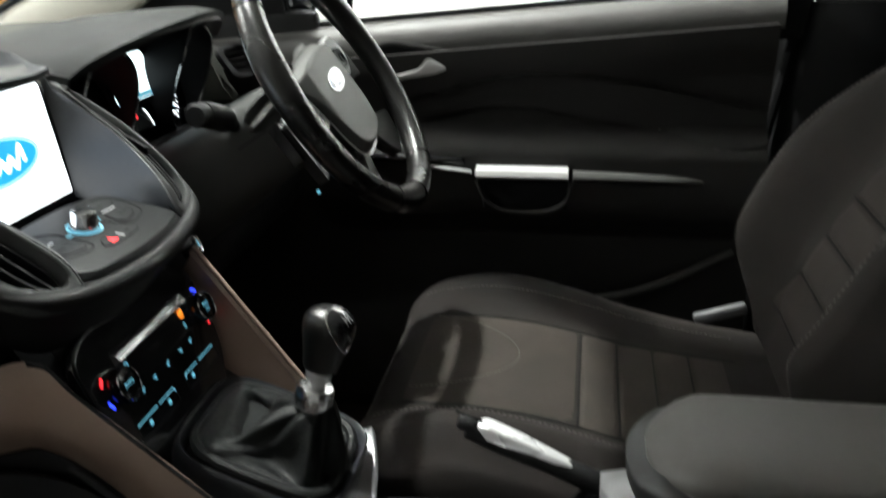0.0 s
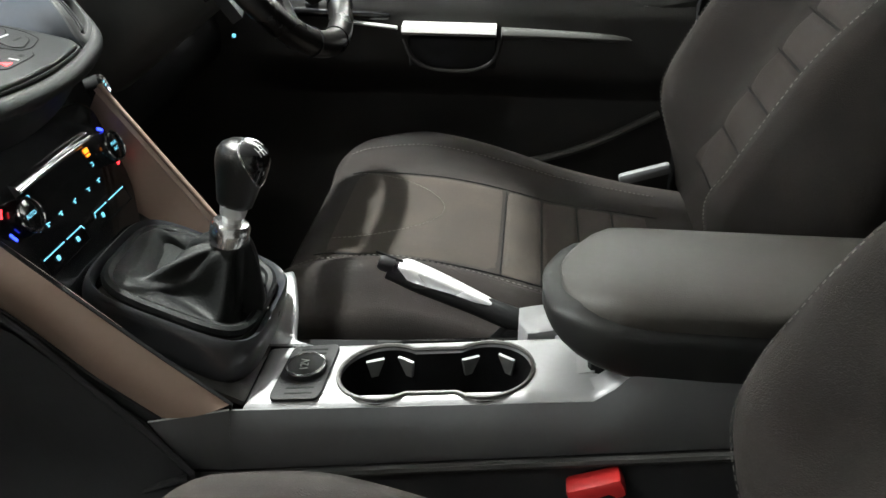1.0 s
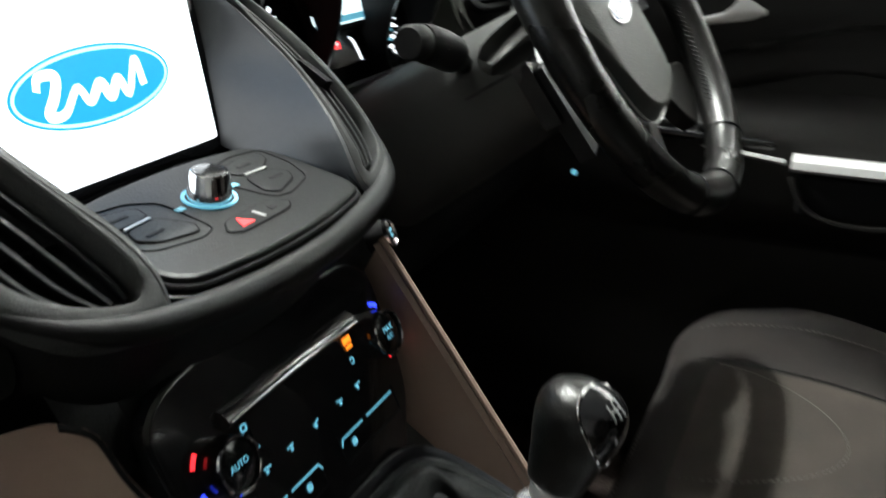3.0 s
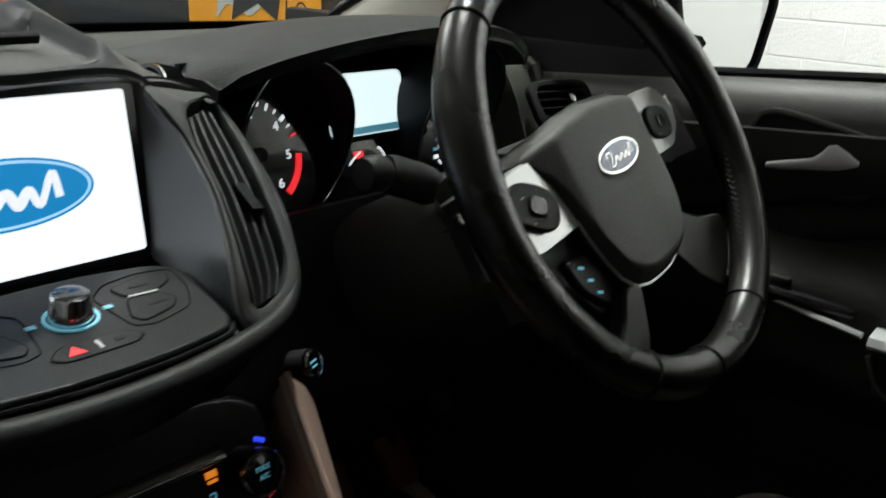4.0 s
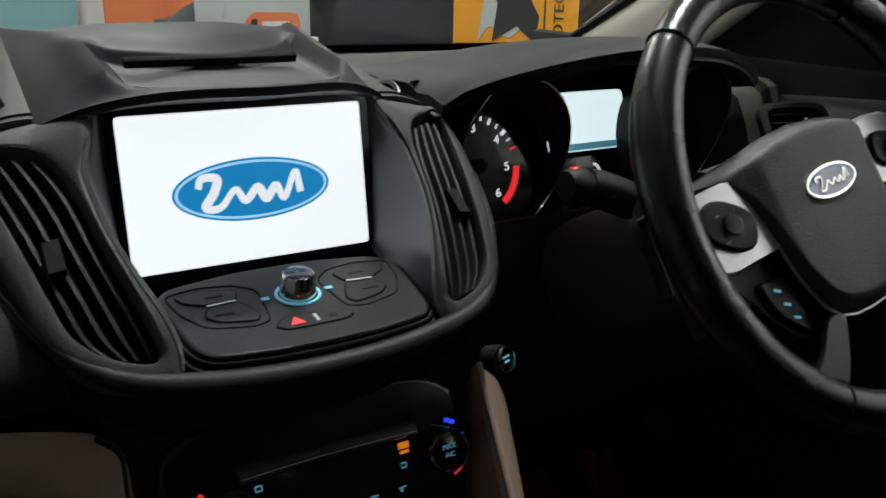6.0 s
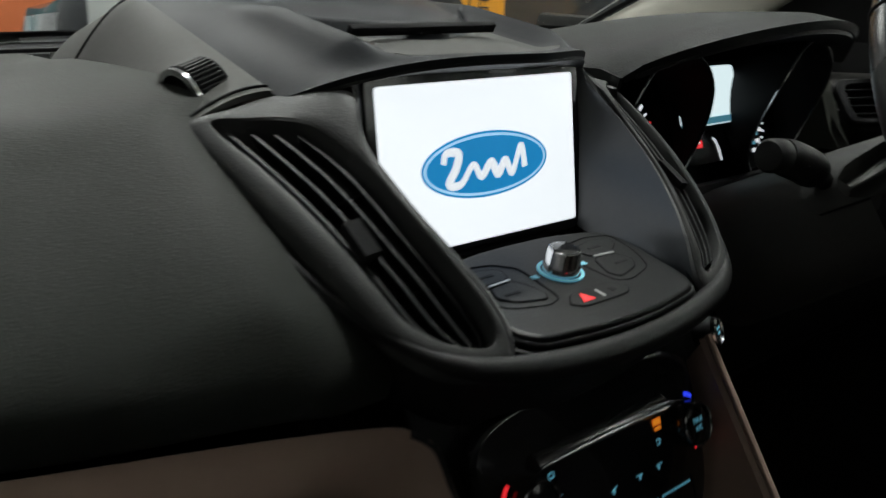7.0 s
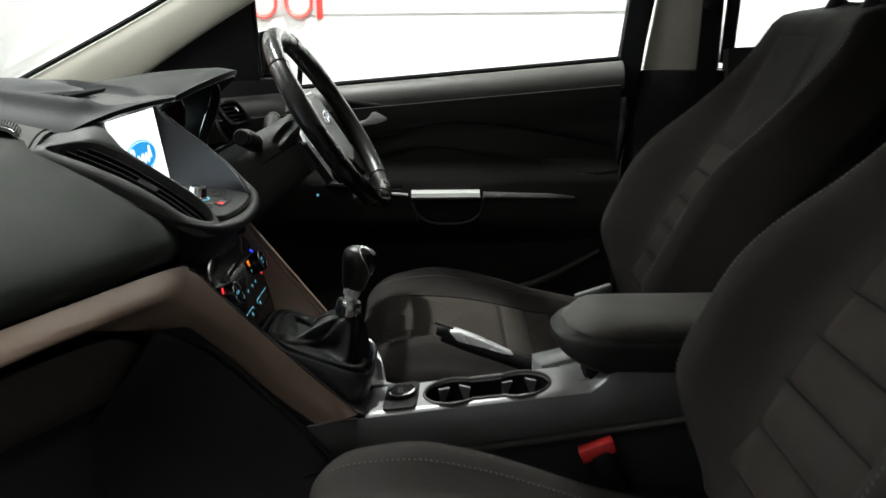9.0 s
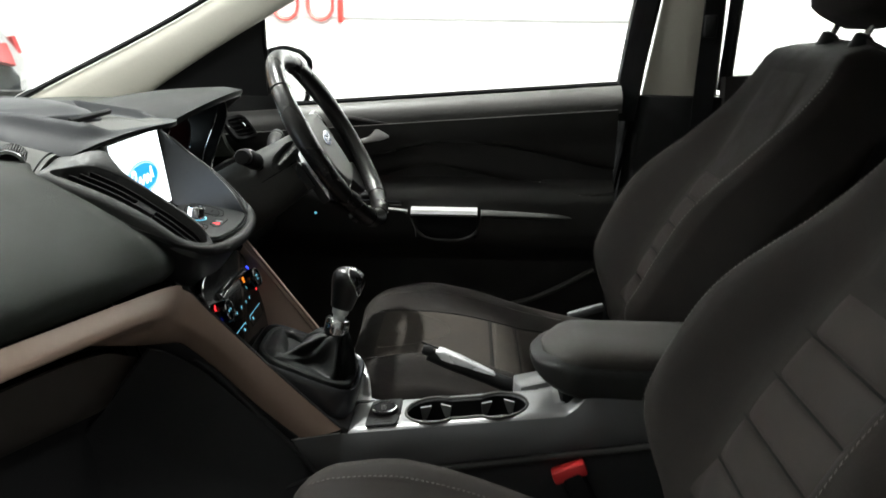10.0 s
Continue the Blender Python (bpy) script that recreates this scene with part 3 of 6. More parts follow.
part("trim", skin([pillar_ring(t) for t in np.linspace(0, 1, 30)]), "cream", pillar)
part("glass_seal", rod([pillar_ring(t)[5] + V((-0.004, -0.006, 0.005)) for t in np.linspace(0, 1, 30)], 0.006, 6), "rubber", pillar, "black rubber seal")
part("corner_panel", skin([[(x, y, z) for x, z in ((-0.70, 1.05), (-0.335, 1.05), (-0.340, 1.10), (-0.355, 1.31), (-0.45, 1.265), (-0.58, 1.18))] for y in (0.752, 0.775)]), "rubber", pillar, "black corner panel")
part("corner_post", rod([(-0.342, 0.768, 1.05), (-0.350, 0.765, 1.20), (-0.352, 0.755, 1.33)], 0.010, 8), "rubber", pillar)
left_pillar = thing("a_pillar", "cream plastic windscreen pillar trim on the passenger side", "pillar trim")
part("trim", skin([[V((q.x, -q.y, q.z)) for q in pillar_ring(t)] for t in np.linspace(0, 1, 20)]), "cream", left_pillar)

# windscreen
windscreen = tagged(part("windscreen", sheet(lambda u, v: (lerp(-1.0, -0.08, v) - 0.12 * (1 - (2 * u - 1) ** 2) * (1 - 0.4 * v), lerp(-0.74, 0.74, u) * lerp(1, 0.86, v), lerp(1.045, 1.515, v)), 12, 10, 0.004), "glasspane"), "clear laminated windscreen", "windscreen", kind="structure")
windscreen.visible_shadow = False
part("black_border", sheet(lambda u, v: (lerp(-1.0, -0.93, v) - 0.12 * (1 - (2 * u - 1) ** 2) * (1 - 0.03 * v) + 0.006, lerp(-0.73, 0.73, u), lerp(1.05, 1.086, v)), 16, 3, 0.002), "rubber", shell)

# B-pillar and belt
b_pillar = thing("b_pillar", "cream and black pillar between the driver and rear doors", "pillar trim")
part("upper_trim", skin([[(x, y, z) for x, y in ((lerp(0.515, 0.575, t), 0.80), (lerp(0.595, 0.635, t), 0.775), (lerp(0.686, 0.694, t), 0.80), (lerp(0.682, 0.690, t), 0.84), (lerp(0.525, 0.585, t), 0.84))] for t, z in ((0, 1.108), (0.5, 1.30), (1, 1.52))]), "cream", b_pillar)
part("lower_trim", skin([[(lerp(0.43, 0.50, t), 0.79, z), (lerp(0.47, 0.53, t), 0.765, z), (0.70, 0.765, z), (0.74, 0.79, z), (0.74, 0.84, z), (0.45, 0.84, z)] for t, z in ((0, 0.42), (0.5, 0.8), (1, 1.106))]), "dark", b_pillar, "black lower pillar trim")
part("seat_belt", sheet(lambda u, v: (lerp(0.605, 0.65, u) + 0.03 * v, lerp(0.757, 0.748, v), lerp(0.62, 1.50, v)), 2, 12, 0.0025), "rubber", b_pillar, "black seat belt webbing")
part("belt_anchor", box((0.03, 0.02, 0.05), (0.645, 0.752, 1.262), 0.006), "dark", b_pillar)
part("door_seal", rod(spline([(0.425, 0.772, 0.50), (0.43, 0.775, 0.72), (0.465, 0.785, 0.92), (0.50, 0.79, 1.12), (0.555, 0.78, 1.45)], 20), 0.009, 8), "rubber", b_pillar)

# rear door behind the driver
rear_door = thing("rear_door", "black inner panel of the rear door", "car door")
part("panel", sheet(lambda u, v: (lerp(0.690, 1.52, u), 0.79 - 0.03 * smooth(0.2, 0.6, v) * smooth(1, 0.7, v), lerp(0.42, 1.150, v) + 0.035 * u * v), 10, 12, 0.04), "door", rear_door)
part("window_frame", rod([(0.702, 0.80, 1.12), (0.716, 0.775, 1.50)], 0.016, 8), "rubber", rear_door)
part("capping", rod([(0.71, 0.785, 1.140), (1.50, 0.785, 1.178)], 0.014, 8), "rubber", rear_door)

# ---------------------------------------------------------------- driver's door
door = thing("driver_door", "black driver door panel with silver pull strip, closed", "car door")


def sill_z(x):
    return 1.095 + 0.078 * x


def door_y(x, z):
    """Depth of the inner panel: capping, concave pad, armrest shelf, lower pocket."""
    top = sill_z(x)
    y = 0.768 - 0.040 * smooth(top, top - 0.035, z) + 0.012 * smooth(top - 0.07, top - 0.13, z)
    shelf = smooth(0.915, 0.868, z) * smooth(0.72, 0.80, z)
    y -= 0.050 * shelf * smooth(-0.42, -0.12, x)
    swoop = z - float(np.interp(x, (-0.5, -0.20, -0.123, -0.046, 0.03, 0.075, 0.117, 0.204, 0.327, 0.437), (0.90, 0.943, 0.970, 0.995, 1.013, 1.017, 1.017, 1.008, 0.982, 0.958)))
    y += 0.013 * smooth(0.004, -0.004, swoop)
    swoop2 = z - float(np.interp(x, (-0.15, -0.097, -0.033, 0.01, 0.045, 0.082, 0.208, 0.371), (0.905, 0.926, 0.947, 0.956, 0.9575, 0.953, 0.925, 0.883)))
    y += 0.009 * smooth(0.004, -0.004, swoop2) * smooth(-0.15, -0.05, x)
    y -= 0.030 * smooth(0.62, 0.50, z) * smooth(0.45, 0.1, x)
    return y


part("panel", sheet(lambda u, v: (lerp(-0.62, 0.45, u), door_y(lerp(-0.62, 0.45, u), lerp(0.40, sill_z(lerp(-0.62, 0.45, u)) - 0.05, v)), lerp(0.40, sill_z(lerp(-0.62, 0.45, u)) - 0.05, v)), 80, 190, 0.02), "door", door)


def capping(u, v):
    x = lerp(-0.62, 0.46, u)
    a = v * math.pi * 0.62
    return (x, 0.765 - 0.040 * math.sin(min(a, math.pi / 2)) , sill_z(x) - 0.001 - 0.058 * (1 - math.cos(a)) / 1.37)


part("capping", sheet(capping, 30, 12, 0.008), "doortop", door, "dark grey grained window capping")
part("window_seal", rod([(-0.345, 0.778, sill_z(-0.345) + 0.003), (0.46, 0.778, sill_z(0.46) + 0.003)], 0.006, 6), "rubber", door)
part("window_frame", skin([[(lerp(0.445, 0.515, t), 0.765, z), (lerp(0.495, 0.56, t), 0.765, z), (lerp(0.505, 0.57, t), 0.80, z), (lerp(0.445, 0.515, t), 0.80, z)] for t, z in ((0, 1.05), (0.4, 1.26), (1, 1.52))]), "rubber", door)
glass = part("window_glass", sheet(lambda u, v: (lerp(-0.345, 0.47, u) + 0.05 * u * v, lerp(0.785, 0.70, v), lerp(1.08, 1.49, v)), 6, 6, 0.004), "glasspane", door)
glass.visible_shadow = False
# armrest: strip, switches and pull cup
part("pull_strip", skin([[V((x, 0.0, 0)) + V((0, y, z)) for y, z in ((0.672, 0.840), (0.665, 0.846), (0.668, 0.854), (0.70, 0.859), (0.70, 0.840))] for x in np.linspace(-0.008, 0.142, 8)]), "strip", door, "satin silver pull strip")
part("rear_strip", rod([(0.150, 0.676, 0.846), (0.22, 0.681, 0.844), (0.30, 0.690, 0.840), (0.40, 0.708, 0.833)], lambda t: 0.0125 - 0.005 * t, 10, flat=0.75), "stripdark", door, "dark satin rear end of the strip")
part("front_strip", rod([(-0.016, 0.676, 0.850), (-0.12, 0.69, 0.857), (-0.26, 0.72, 0.87)], 0.0035, 6), "alu", door)
part("switch_plate", box((0.17, 0.045, 0.012), (-0.115, 0.700, 0.868), 0.005, (0, 3, 6)), "gloss", door)
for k in range(4):
    part("window_switch", box((0.024, 0.014, 0.012), (-0.165 + 0.045 * (k // 2) + 0.01, 0.692 + 0.02 * (k % 2), 0.879), 0.004), "dark", door)
part("pull_cup", rod(spline([(-0.006, 0.676, 0.832), (0.008, 0.671, 0.805), (0.034, 0.667, 0.789), (0.075, 0.666, 0.785), (0.114, 0.667, 0.789), (0.140, 0.672, 0.805), (0.150, 0.678, 0.836)], 30), 0.0036, 8), "door", door, "moulded rim of the pull cup")
part("cup_back", box((0.140, 0.012, 0.05), (0.072, 0.684, 0.811), 0.005), "rubber", door)
part("pocket_edge", rod(spline([(0.12, 0.716, 0.595), (0.28, 0.722, 0.635), (0.42, 0.737, 0.702)], 10), 0.007, 8), "doortop", door)
# release handle in its oval recess, lock switches before it
rec_m = facing((-0.112, 0.726, 1.012), (0, -1, 0.06), (0.16, 0, 1))
handle = part("handle_recess", moved(frame_slab(ring_outline(0.146, 0.074, 4, 44), ring_outline(0.132, 0.060, 4, 44), 0.006), rec_m), "door", door)
part("recess_floor", moved(slab(ring_outline(0.140, 0.070, 4, 30), 0.003, 0.001), rec_m), "rubber", handle)
PADDLE = [(-0.153, 0.992, 0.999), (-0.138, 0.993, 1.004), (-0.120, 0.996, 1.009), (-0.106, 0.998, 1.014), (-0.098, 0.999, 1.023), (-0.092, 1.000, 1.033), (-0.084, 1.001, 1.035), (-0.073, 1.004, 1.028), (-0.060, 1.010, 1.017)]
part("lever", skin([[V((x, 0.714 + 0.004 * math.cos(2 * math.pi * k / 16) * -1 - 0.003, (lo + hi) / 2 + (hi - lo) / 2 * math.sin(2 * math.pi * k / 16))) for k in range(16)] for x, lo, hi in PADDLE]), "insertsilver", handle, "satin silver release paddle", 60)
part("lock_switch", box((0.024, 0.006, 0.038), (-0.199, 0.724, 1.008), 0.003, (0, 8, 0)), "gloss", door)
for z in (1.000, 1.016):
    part("lock_icon", box((0.007, 0.0012, 0.0035), (-0.199, 0.7205, z), 0), "lit_dim", door)

# ---------------------------------------------------------------- door mirror outside
dm = thing("door_mirror", "silver door mirror with a black edge, outside the window", "mirror")
mm = facing((-0.318, 0.905, 1.122), (0.93, -0.30, 0.02), (0, 0, 1))
glass_line = rounded([(-0.0895, 0.067), (-0.031, 0.073), (0.045, 0.060), (0.090, 0.036), (0.0636, -0.061), (-0.050, -0.069)], 8, 0.22)
shell_line = rounded([(-0.116, 0.076), (-0.034, 0.083), (0.052, 0.069), (0.102, 0.042), (0.0726, -0.070), (-0.088, -0.077)], 8, 0.22)
part("housing", moved(skin([[(x * f, y * f, z) for x, y in shell_line] for f, z in ((1.0, 0.004), (1.03, -0.02), (0.99, -0.05), (0.8, -0.085), (0.45, -0.105), (0.1, -0.11))]), mm), "silver", dm)
part("edge", moved(frame_slab(shell_line, glass_line, 0.012), mm), "rubber", dm, "black plastic mirror edge")
part("mirror_glass", moved(slab(glass_line, 0.004, 0.0005, 0.002), mm), "mirror", dm, "clear mirror glass")
part("arm", rod([(-0.33, 0.80, 1.09), (-0.345, 0.88, 1.10), (-0.36, 0.93, 1.12)], 0.025, 10, flat=0.7), "rubber", dm)

# ---------------------------------------------------------------- dashboard
dash = thing("dashboard", "dark grained plastic dashboard with taupe lower trim", "dashboard")


def pad_point(u, v):
    """Passenger side of the dash: v runs from the windscreen over the edge and down, u from the door to the middle."""
    y = lerp(-0.745, -0.150, u)
    d = max(0.0, -y - 0.19)
    q = PAD[min(len(PAD) - 1, int(round(v * (len(PAD) - 1))))]
    back = smooth(-0.55, -0.33, q.x)
    x = q.x - 0.195 * d * back
    z = q.z + 0.085 * d * back - 0.02 * smooth(0.45, 0.6, d) * back + (0.0130 * smooth(0.12, 0.0, d) * smooth(-0.80, -0.62, q.x) - 0.011 * smooth(-0.199, -0.188, y) * smooth(-0.43, -0.405, q.x)) * smooth(-0.262, -0.285, q.x)
    end = smooth(0.48, 0.56, d)
    return (x - 0.10 * end * back, y, z - 0.02 * end)


PAD = spline([(-0.98, 0, 1.070), (-0.75, 0, 1.078), (-0.55, 0, 1.085), (-0.44, 0, 1.080), (-0.375, 0, 1.052), (-0.315, 0, 1.017), (-0.276, 0, 0.985), (-0.264, 0, 0.960), (-0.272, 0, 0.940), (-0.30, 0, 0.935)], 61)
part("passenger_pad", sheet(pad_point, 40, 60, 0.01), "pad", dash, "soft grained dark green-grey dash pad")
part("airbag_line", rod([V(pad_point(u, 0.93)) + V((0.0012, 0, 0)) for u in np.linspace(0.02, 0.98, 40)], 0.0012, 5), "rubber", dash)
latch = V(pad_point(0.415, 0.667))
part("latch", moved(slab(ring_outline(0.050, 0.015, 4, 30), 0.003, 0.0015), facing(tuple(latch), tuple((V(pad_point(0.415, 0.70)) - V(pad_point(0.415, 0.633))).cross(V(pad_point(0.45, 0.667)) - V(pad_point(0.38, 0.667)))), (0, 0, 1))), "hump", dash, "small oval catch")


BAND_A = spline([(-0.373, -0.740, 0.991), (-0.345, -0.600, 0.977), (-0.306, -0.400, 0.958), (-0.2675, -0.185, 0.9345), (-0.256, -0.130, 0.9165), (-0.2305, -0.126, 0.889), (-0.190, -0.119, 0.845), (-0.120, -0.103, 0.765), (-0.056, -0.089, 0.696)], 97)
BAND_B = spline([(-0.385, -0.740, 0.935), (-0.357, -0.600, 0.921), (-0.322, -0.420, 0.903), (-0.290, -0.265, 0.882), (-0.278, -0.200, 0.858), (-0.264, -0.150, 0.826), (-0.230, -0.116, 0.780), (-0.176, -0.114, 0.727), (-0.128, -0.114, 0.690)], 97)


def band(u, v):
    """Taupe trim that runs along the dash and turns down beside the gear lever."""
    k = int(round(u * 96))
    a, b = BAND_A[k], BAND_B[k]
    corner = smooth(0.35, 0.6, u)
    b = a.lerp(b, lerp(1.0, 0.82, smooth(0.50, 0.62, u)))
    bow = (0.010 + 0.014 * (1 - corner) * v) * math.sin(math.pi * v)
    fold = max(0.0, (v - 0.54) / 0.46) ** 1.25
    under = 0.060 * fold * (1 - smooth(0.40, 0.58, u))
    tuck = 0.012 * fold * smooth(0.42, 0.54, u) * smooth(0.80, 0.62, u)
    return a.lerp(b, v) + V((bow * (1 - 0.6 * corner) - under - 0.4 * tuck, -bow * (0.3 + 0.7 * corner) + tuck, bow * 0.25))


part("taupe_trim", sheet(band, 96, 22, 0.003), "brown", dash, "satin taupe painted trim band", 60)
# trim's lower face as a dark grey sheet, painting in its shade
part("arm_shade", sheet(lambda u, v: V(band(lerp(0.50, 1.0, u), 1.0)).lerp(BAND_B[int(round(lerp(48, 96, u)))] + V((-0.020, 0.020, -0.035)), v) + V((0, 0.0006, 0)), 24, 6, 0.003), "footpanel", dash, "shaded lower face of the taupe trim, coloured dark grey")
# matt black sheet stands in for the shade under the trim band
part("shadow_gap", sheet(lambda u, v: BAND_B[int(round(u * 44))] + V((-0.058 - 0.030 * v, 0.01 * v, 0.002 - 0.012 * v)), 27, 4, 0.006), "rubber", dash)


def glove_edges(u):
    top = BAND_B[int(round(u * 58))] + V((-0.048, 0, -0.010))
    low = V((top.x - 0.026, top.y, min(top.z - 0.012, 0.782 + 0.16 * (-0.249 - top.y))))
    return top, low


def glove_lid(u, v):
    top, low = glove_edges(u)
    return top.lerp(low, v) + V((0.010 * math.sin(math.pi * v) - 0.012 * smooth(0.88, 1, v), 0, 0))


part("glove_box", sheet(glove_lid, 30, 14, 0.008), "glove", dash, "grey-brown glove box lid", 60)
part("glove_underside", sheet(lambda u, v: V(glove_lid(u, 1.0)) + V((-0.004 - 0.05 * v, 0, -0.30 * v)), 20, 8, 0.004), "footpanel", dash, "dark panel under the glove box")

# driver side top and lower panel


def driver_top(u, v):
    y = lerp(0.184, 0.745, u)
    x = lerp(-0.98, -0.385, v) - 0.06 * smooth(0.62, 0.745, y) * v
    z = 1.070 + 0.022 * math.sin(math.pi * min(1, v * 1.1))
    x -= 0.080 * smooth(0.186, 0.205, y) * smooth(0.60, 0.575, y) * v ** 4
    z = lerp(1.0785, z, smooth(0.184, 0.25, y)) - 0.090 * smooth(0.90, 1, v) ** 1.5
    return (x, y, z)


part("driver_top", sheet(driver_top, 24, 40, 0.012), "padtop_lit", dash, "grained dash top")
part("demister_slot", box((0.006, 1.1, 0.004), (-0.80, 0.0, 1.086), 0.001), "rubber", dash)


def knee_point(u, v):
    y = lerp(0.150, 0.745, u)
    return (lerp(-0.40, -0.335, smooth(0, 0.6, v)) - 0.10 * smooth(0.6, 1.0, v), y, lerp(0.972, 0.70, v))


part("knee_panel", sheet(knee_point, 12, 14, 0.012), "dark", dash, "black lower panel")

# hood over the instruments


HOOD_Y0, HOOD_Y1 = 0.186, 0.585


def hood_edge(y):
    f = (y - HOOD_Y0) / (HOOD_Y1 - HOOD_Y0)
    rise = math.sin(math.pi * min(1, max(0, f)) ** 0.9)
    return V((-0.388 + 0.081 * rise ** 0.9, y, 1.094 + 0.050 * rise ** 0.7))


def hood_point(u, v):
    y = lerp(HOOD_Y0, HOOD_Y1, u)
    e = hood_edge(y)
    b = V((-0.70, lerp(y, 0.37, 0.1), 1.082))
    q = b.lerp(e, v)
    rise = (e.z - 1.094) / 0.050
    q.z += 0.016 * rise * math.sin(math.pi * v) - 0.006 * smooth(0.92, 1, v)
    return q


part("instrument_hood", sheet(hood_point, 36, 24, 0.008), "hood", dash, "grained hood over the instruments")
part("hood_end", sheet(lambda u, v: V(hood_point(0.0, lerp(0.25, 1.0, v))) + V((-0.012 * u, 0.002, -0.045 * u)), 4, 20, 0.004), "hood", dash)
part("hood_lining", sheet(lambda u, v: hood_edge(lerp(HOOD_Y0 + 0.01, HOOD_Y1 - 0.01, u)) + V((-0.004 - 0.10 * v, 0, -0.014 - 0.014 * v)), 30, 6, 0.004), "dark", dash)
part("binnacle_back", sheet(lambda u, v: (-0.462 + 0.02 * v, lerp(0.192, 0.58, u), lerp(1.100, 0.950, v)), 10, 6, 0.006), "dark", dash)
part("binnacle_side", box((0.06, 0.008, 0.13), (-0.425, 0.176, 1.02), 0.003, (0, 8, 4)), "dark", dash)

# instruments
cl = thing("instrument_cluster", "two dark dials with a lit display between them", "instruments")


def dial_frame(y, tilt):
    return facing((-0.434, y, 1.022), (0.95, tilt, 0.28), (0, 0, 1))


for y, tilt, which, POD in ((0.270, -0.05, "rev", 0.068), (0.474, 0.05, "speed", 0.085)):
    dm_ = dial_frame(y, tilt)
    egg = []
    for k in np.linspace(0, 2 * math.pi, 40, endpoint=False):
        egg.append((0.057 * math.cos(k), 0.066 * math.sin(k)))
    hoodring = []
    for depth, f in ((0.0, 1.0), (POD * 0.5, 1.0), (POD, 1.0)):
        hoodring.append([(x * f, y_ * f, depth * (0.14 + 0.86 * smooth(-0.066, 0.066, y_))) for x, y_ in egg])
    rim = [(x * 1.06, y_ * 1.06, POD * (0.14 + 0.86 * smooth(-0.066, 0.066, y_)) + 0.001) for x, y_ in egg]
    outer = [[(x * 1.08, y_ * 1.08, POD * (0.14 + 0.86 * smooth(-0.066, 0.066, y_)) - 0.004) for x, y_ in egg], [(x * 1.08, y_ * 1.08, 0) for x, y_ in egg]]
    pod = part("dial_pod", moved(skin(hoodring + [rim] + outer, caps=False), dm_), "dark", cl)
    part("pod_edge", moved(rod([(x * 1.05, y_ * 1.05, POD * (0.14 + 0.86 * smooth(-0.066, 0.066, y_)) + 0.0015) for x, y_ in egg], 0.0012, 6, closed=True), dm_), "chrome", pod)
    part("dial_face", moved(slab([(x * 1.0, y_ * 1.0) for x, y_ in egg], 0.003, 0.0005), dm_), "gloss", pod)
    fm = dm_ @ pose(-0.024, -0.004, 0)

    def on_face(r, deg):
        return math.hypot((r * math.cos(radians(deg)) - 0.024) / 0.054, (r * math.sin(radians(deg)) - 0.004) / 0.063) < 1
    if which == "rev":
        for k in range(13):
            deg = 220 - 22.5 * k
            if on_face(0.050, deg) and k < 10:
                part("tick", moved(box((0.0060, 0.0032 if k % 2 == 0 else 0.0018, 0.0008), (0.047, 0, 0.004), 0), fm @ pose(0, 0, 0, 0, 0, deg)), "lit_red" if k == 9 else "lit_white", pod)
            if on_face(0.050, deg - 7.5) and 3 < k < 9:
                part("tick", moved(box((0.0042, 0.0014, 0.0008), (0.047, 0, 0.004), 0), fm @ pose(0, 0, 0, 0, 0, deg - 11)), "lit_white", pod)
        for n in range(1, 7):
            deg = 220 - 45 * n
            if on_face(0.040, deg):
                writing(str(n), 0.0118, fm @ pose(0.0365 * math.cos(radians(deg)), 0.0365 * math.sin(radians(deg)), 0.004), "lit_white", pod, "numeral")
        part("red_band", moved(rod([(0.0470 * math.cos(a), 0.0470 * math.sin(a), 0.0045) for a in np.linspace(radians(-4), radians(-52), 14)], 0.0034, 6, flat=0.25), fm), "lit_red", pod)
    else:
        for k in range(15):
            deg = 80 - 9.5 * k
            if on_face(0.051, deg):
                part("tick", moved(box((0.0055 if k % 2 == 0 else 0.0035, 0.0017, 0.0008), (0.0485, 0, 0.004), 0), fm @ pose(0, 0, 0, 0, 0, deg)), "lit_white", pod)
                if k % 2 == 0:
                    part("speed_mark", moved(box((0.0068, 0.0040, 0.0008), (0.0405 * math.cos(radians(deg)), 0.0405 * math.sin(radians(deg)), 0.004), 0), fm), "lit_white", pod)
                else:
                    part("blue_mark", moved(box((0.0060, 0.0034, 0.0008), (0.0350 * math.cos(radians(deg)), 0.0350 * math.sin(radians(deg)), 0.004), 0), fm), "lit_cyan", pod)
    part("pointer_hub", moved(disc(0.007, 0.008, 20, 0.002), fm @ pose(0.004, 0, 0.003)), "dark", pod)
sm = facing((-0.428, 0.377, 1.054), (0.96, 0, 0.28), (0, 0, 1))
part("display_bezel", moved(slab(ring_outline(0.112, 0.070, 8, 32), 0.004, 0.001, -0.002), sm), "rubber", cl)
part("display", moved(slab(ring_outline(0.104, 0.060, 14, 32), 0.002, 0.0003, 0.001), sm), "cluster_screen", cl, "lit pale display")
part("display_band", moved(box((0.102, 0.007, 0.0006), (0, -0.0255, 0.0034), 0), sm), "lit_cyan", cl)
lm = facing((-0.420, 0.372, 1.002), (0.96, 0, 0.28), (0, 0, 1))
part("lower_window", moved(slab(ring_outline(0.085, 0.034, 4, 30), 0.003, 0.001), lm), "gloss", cl)
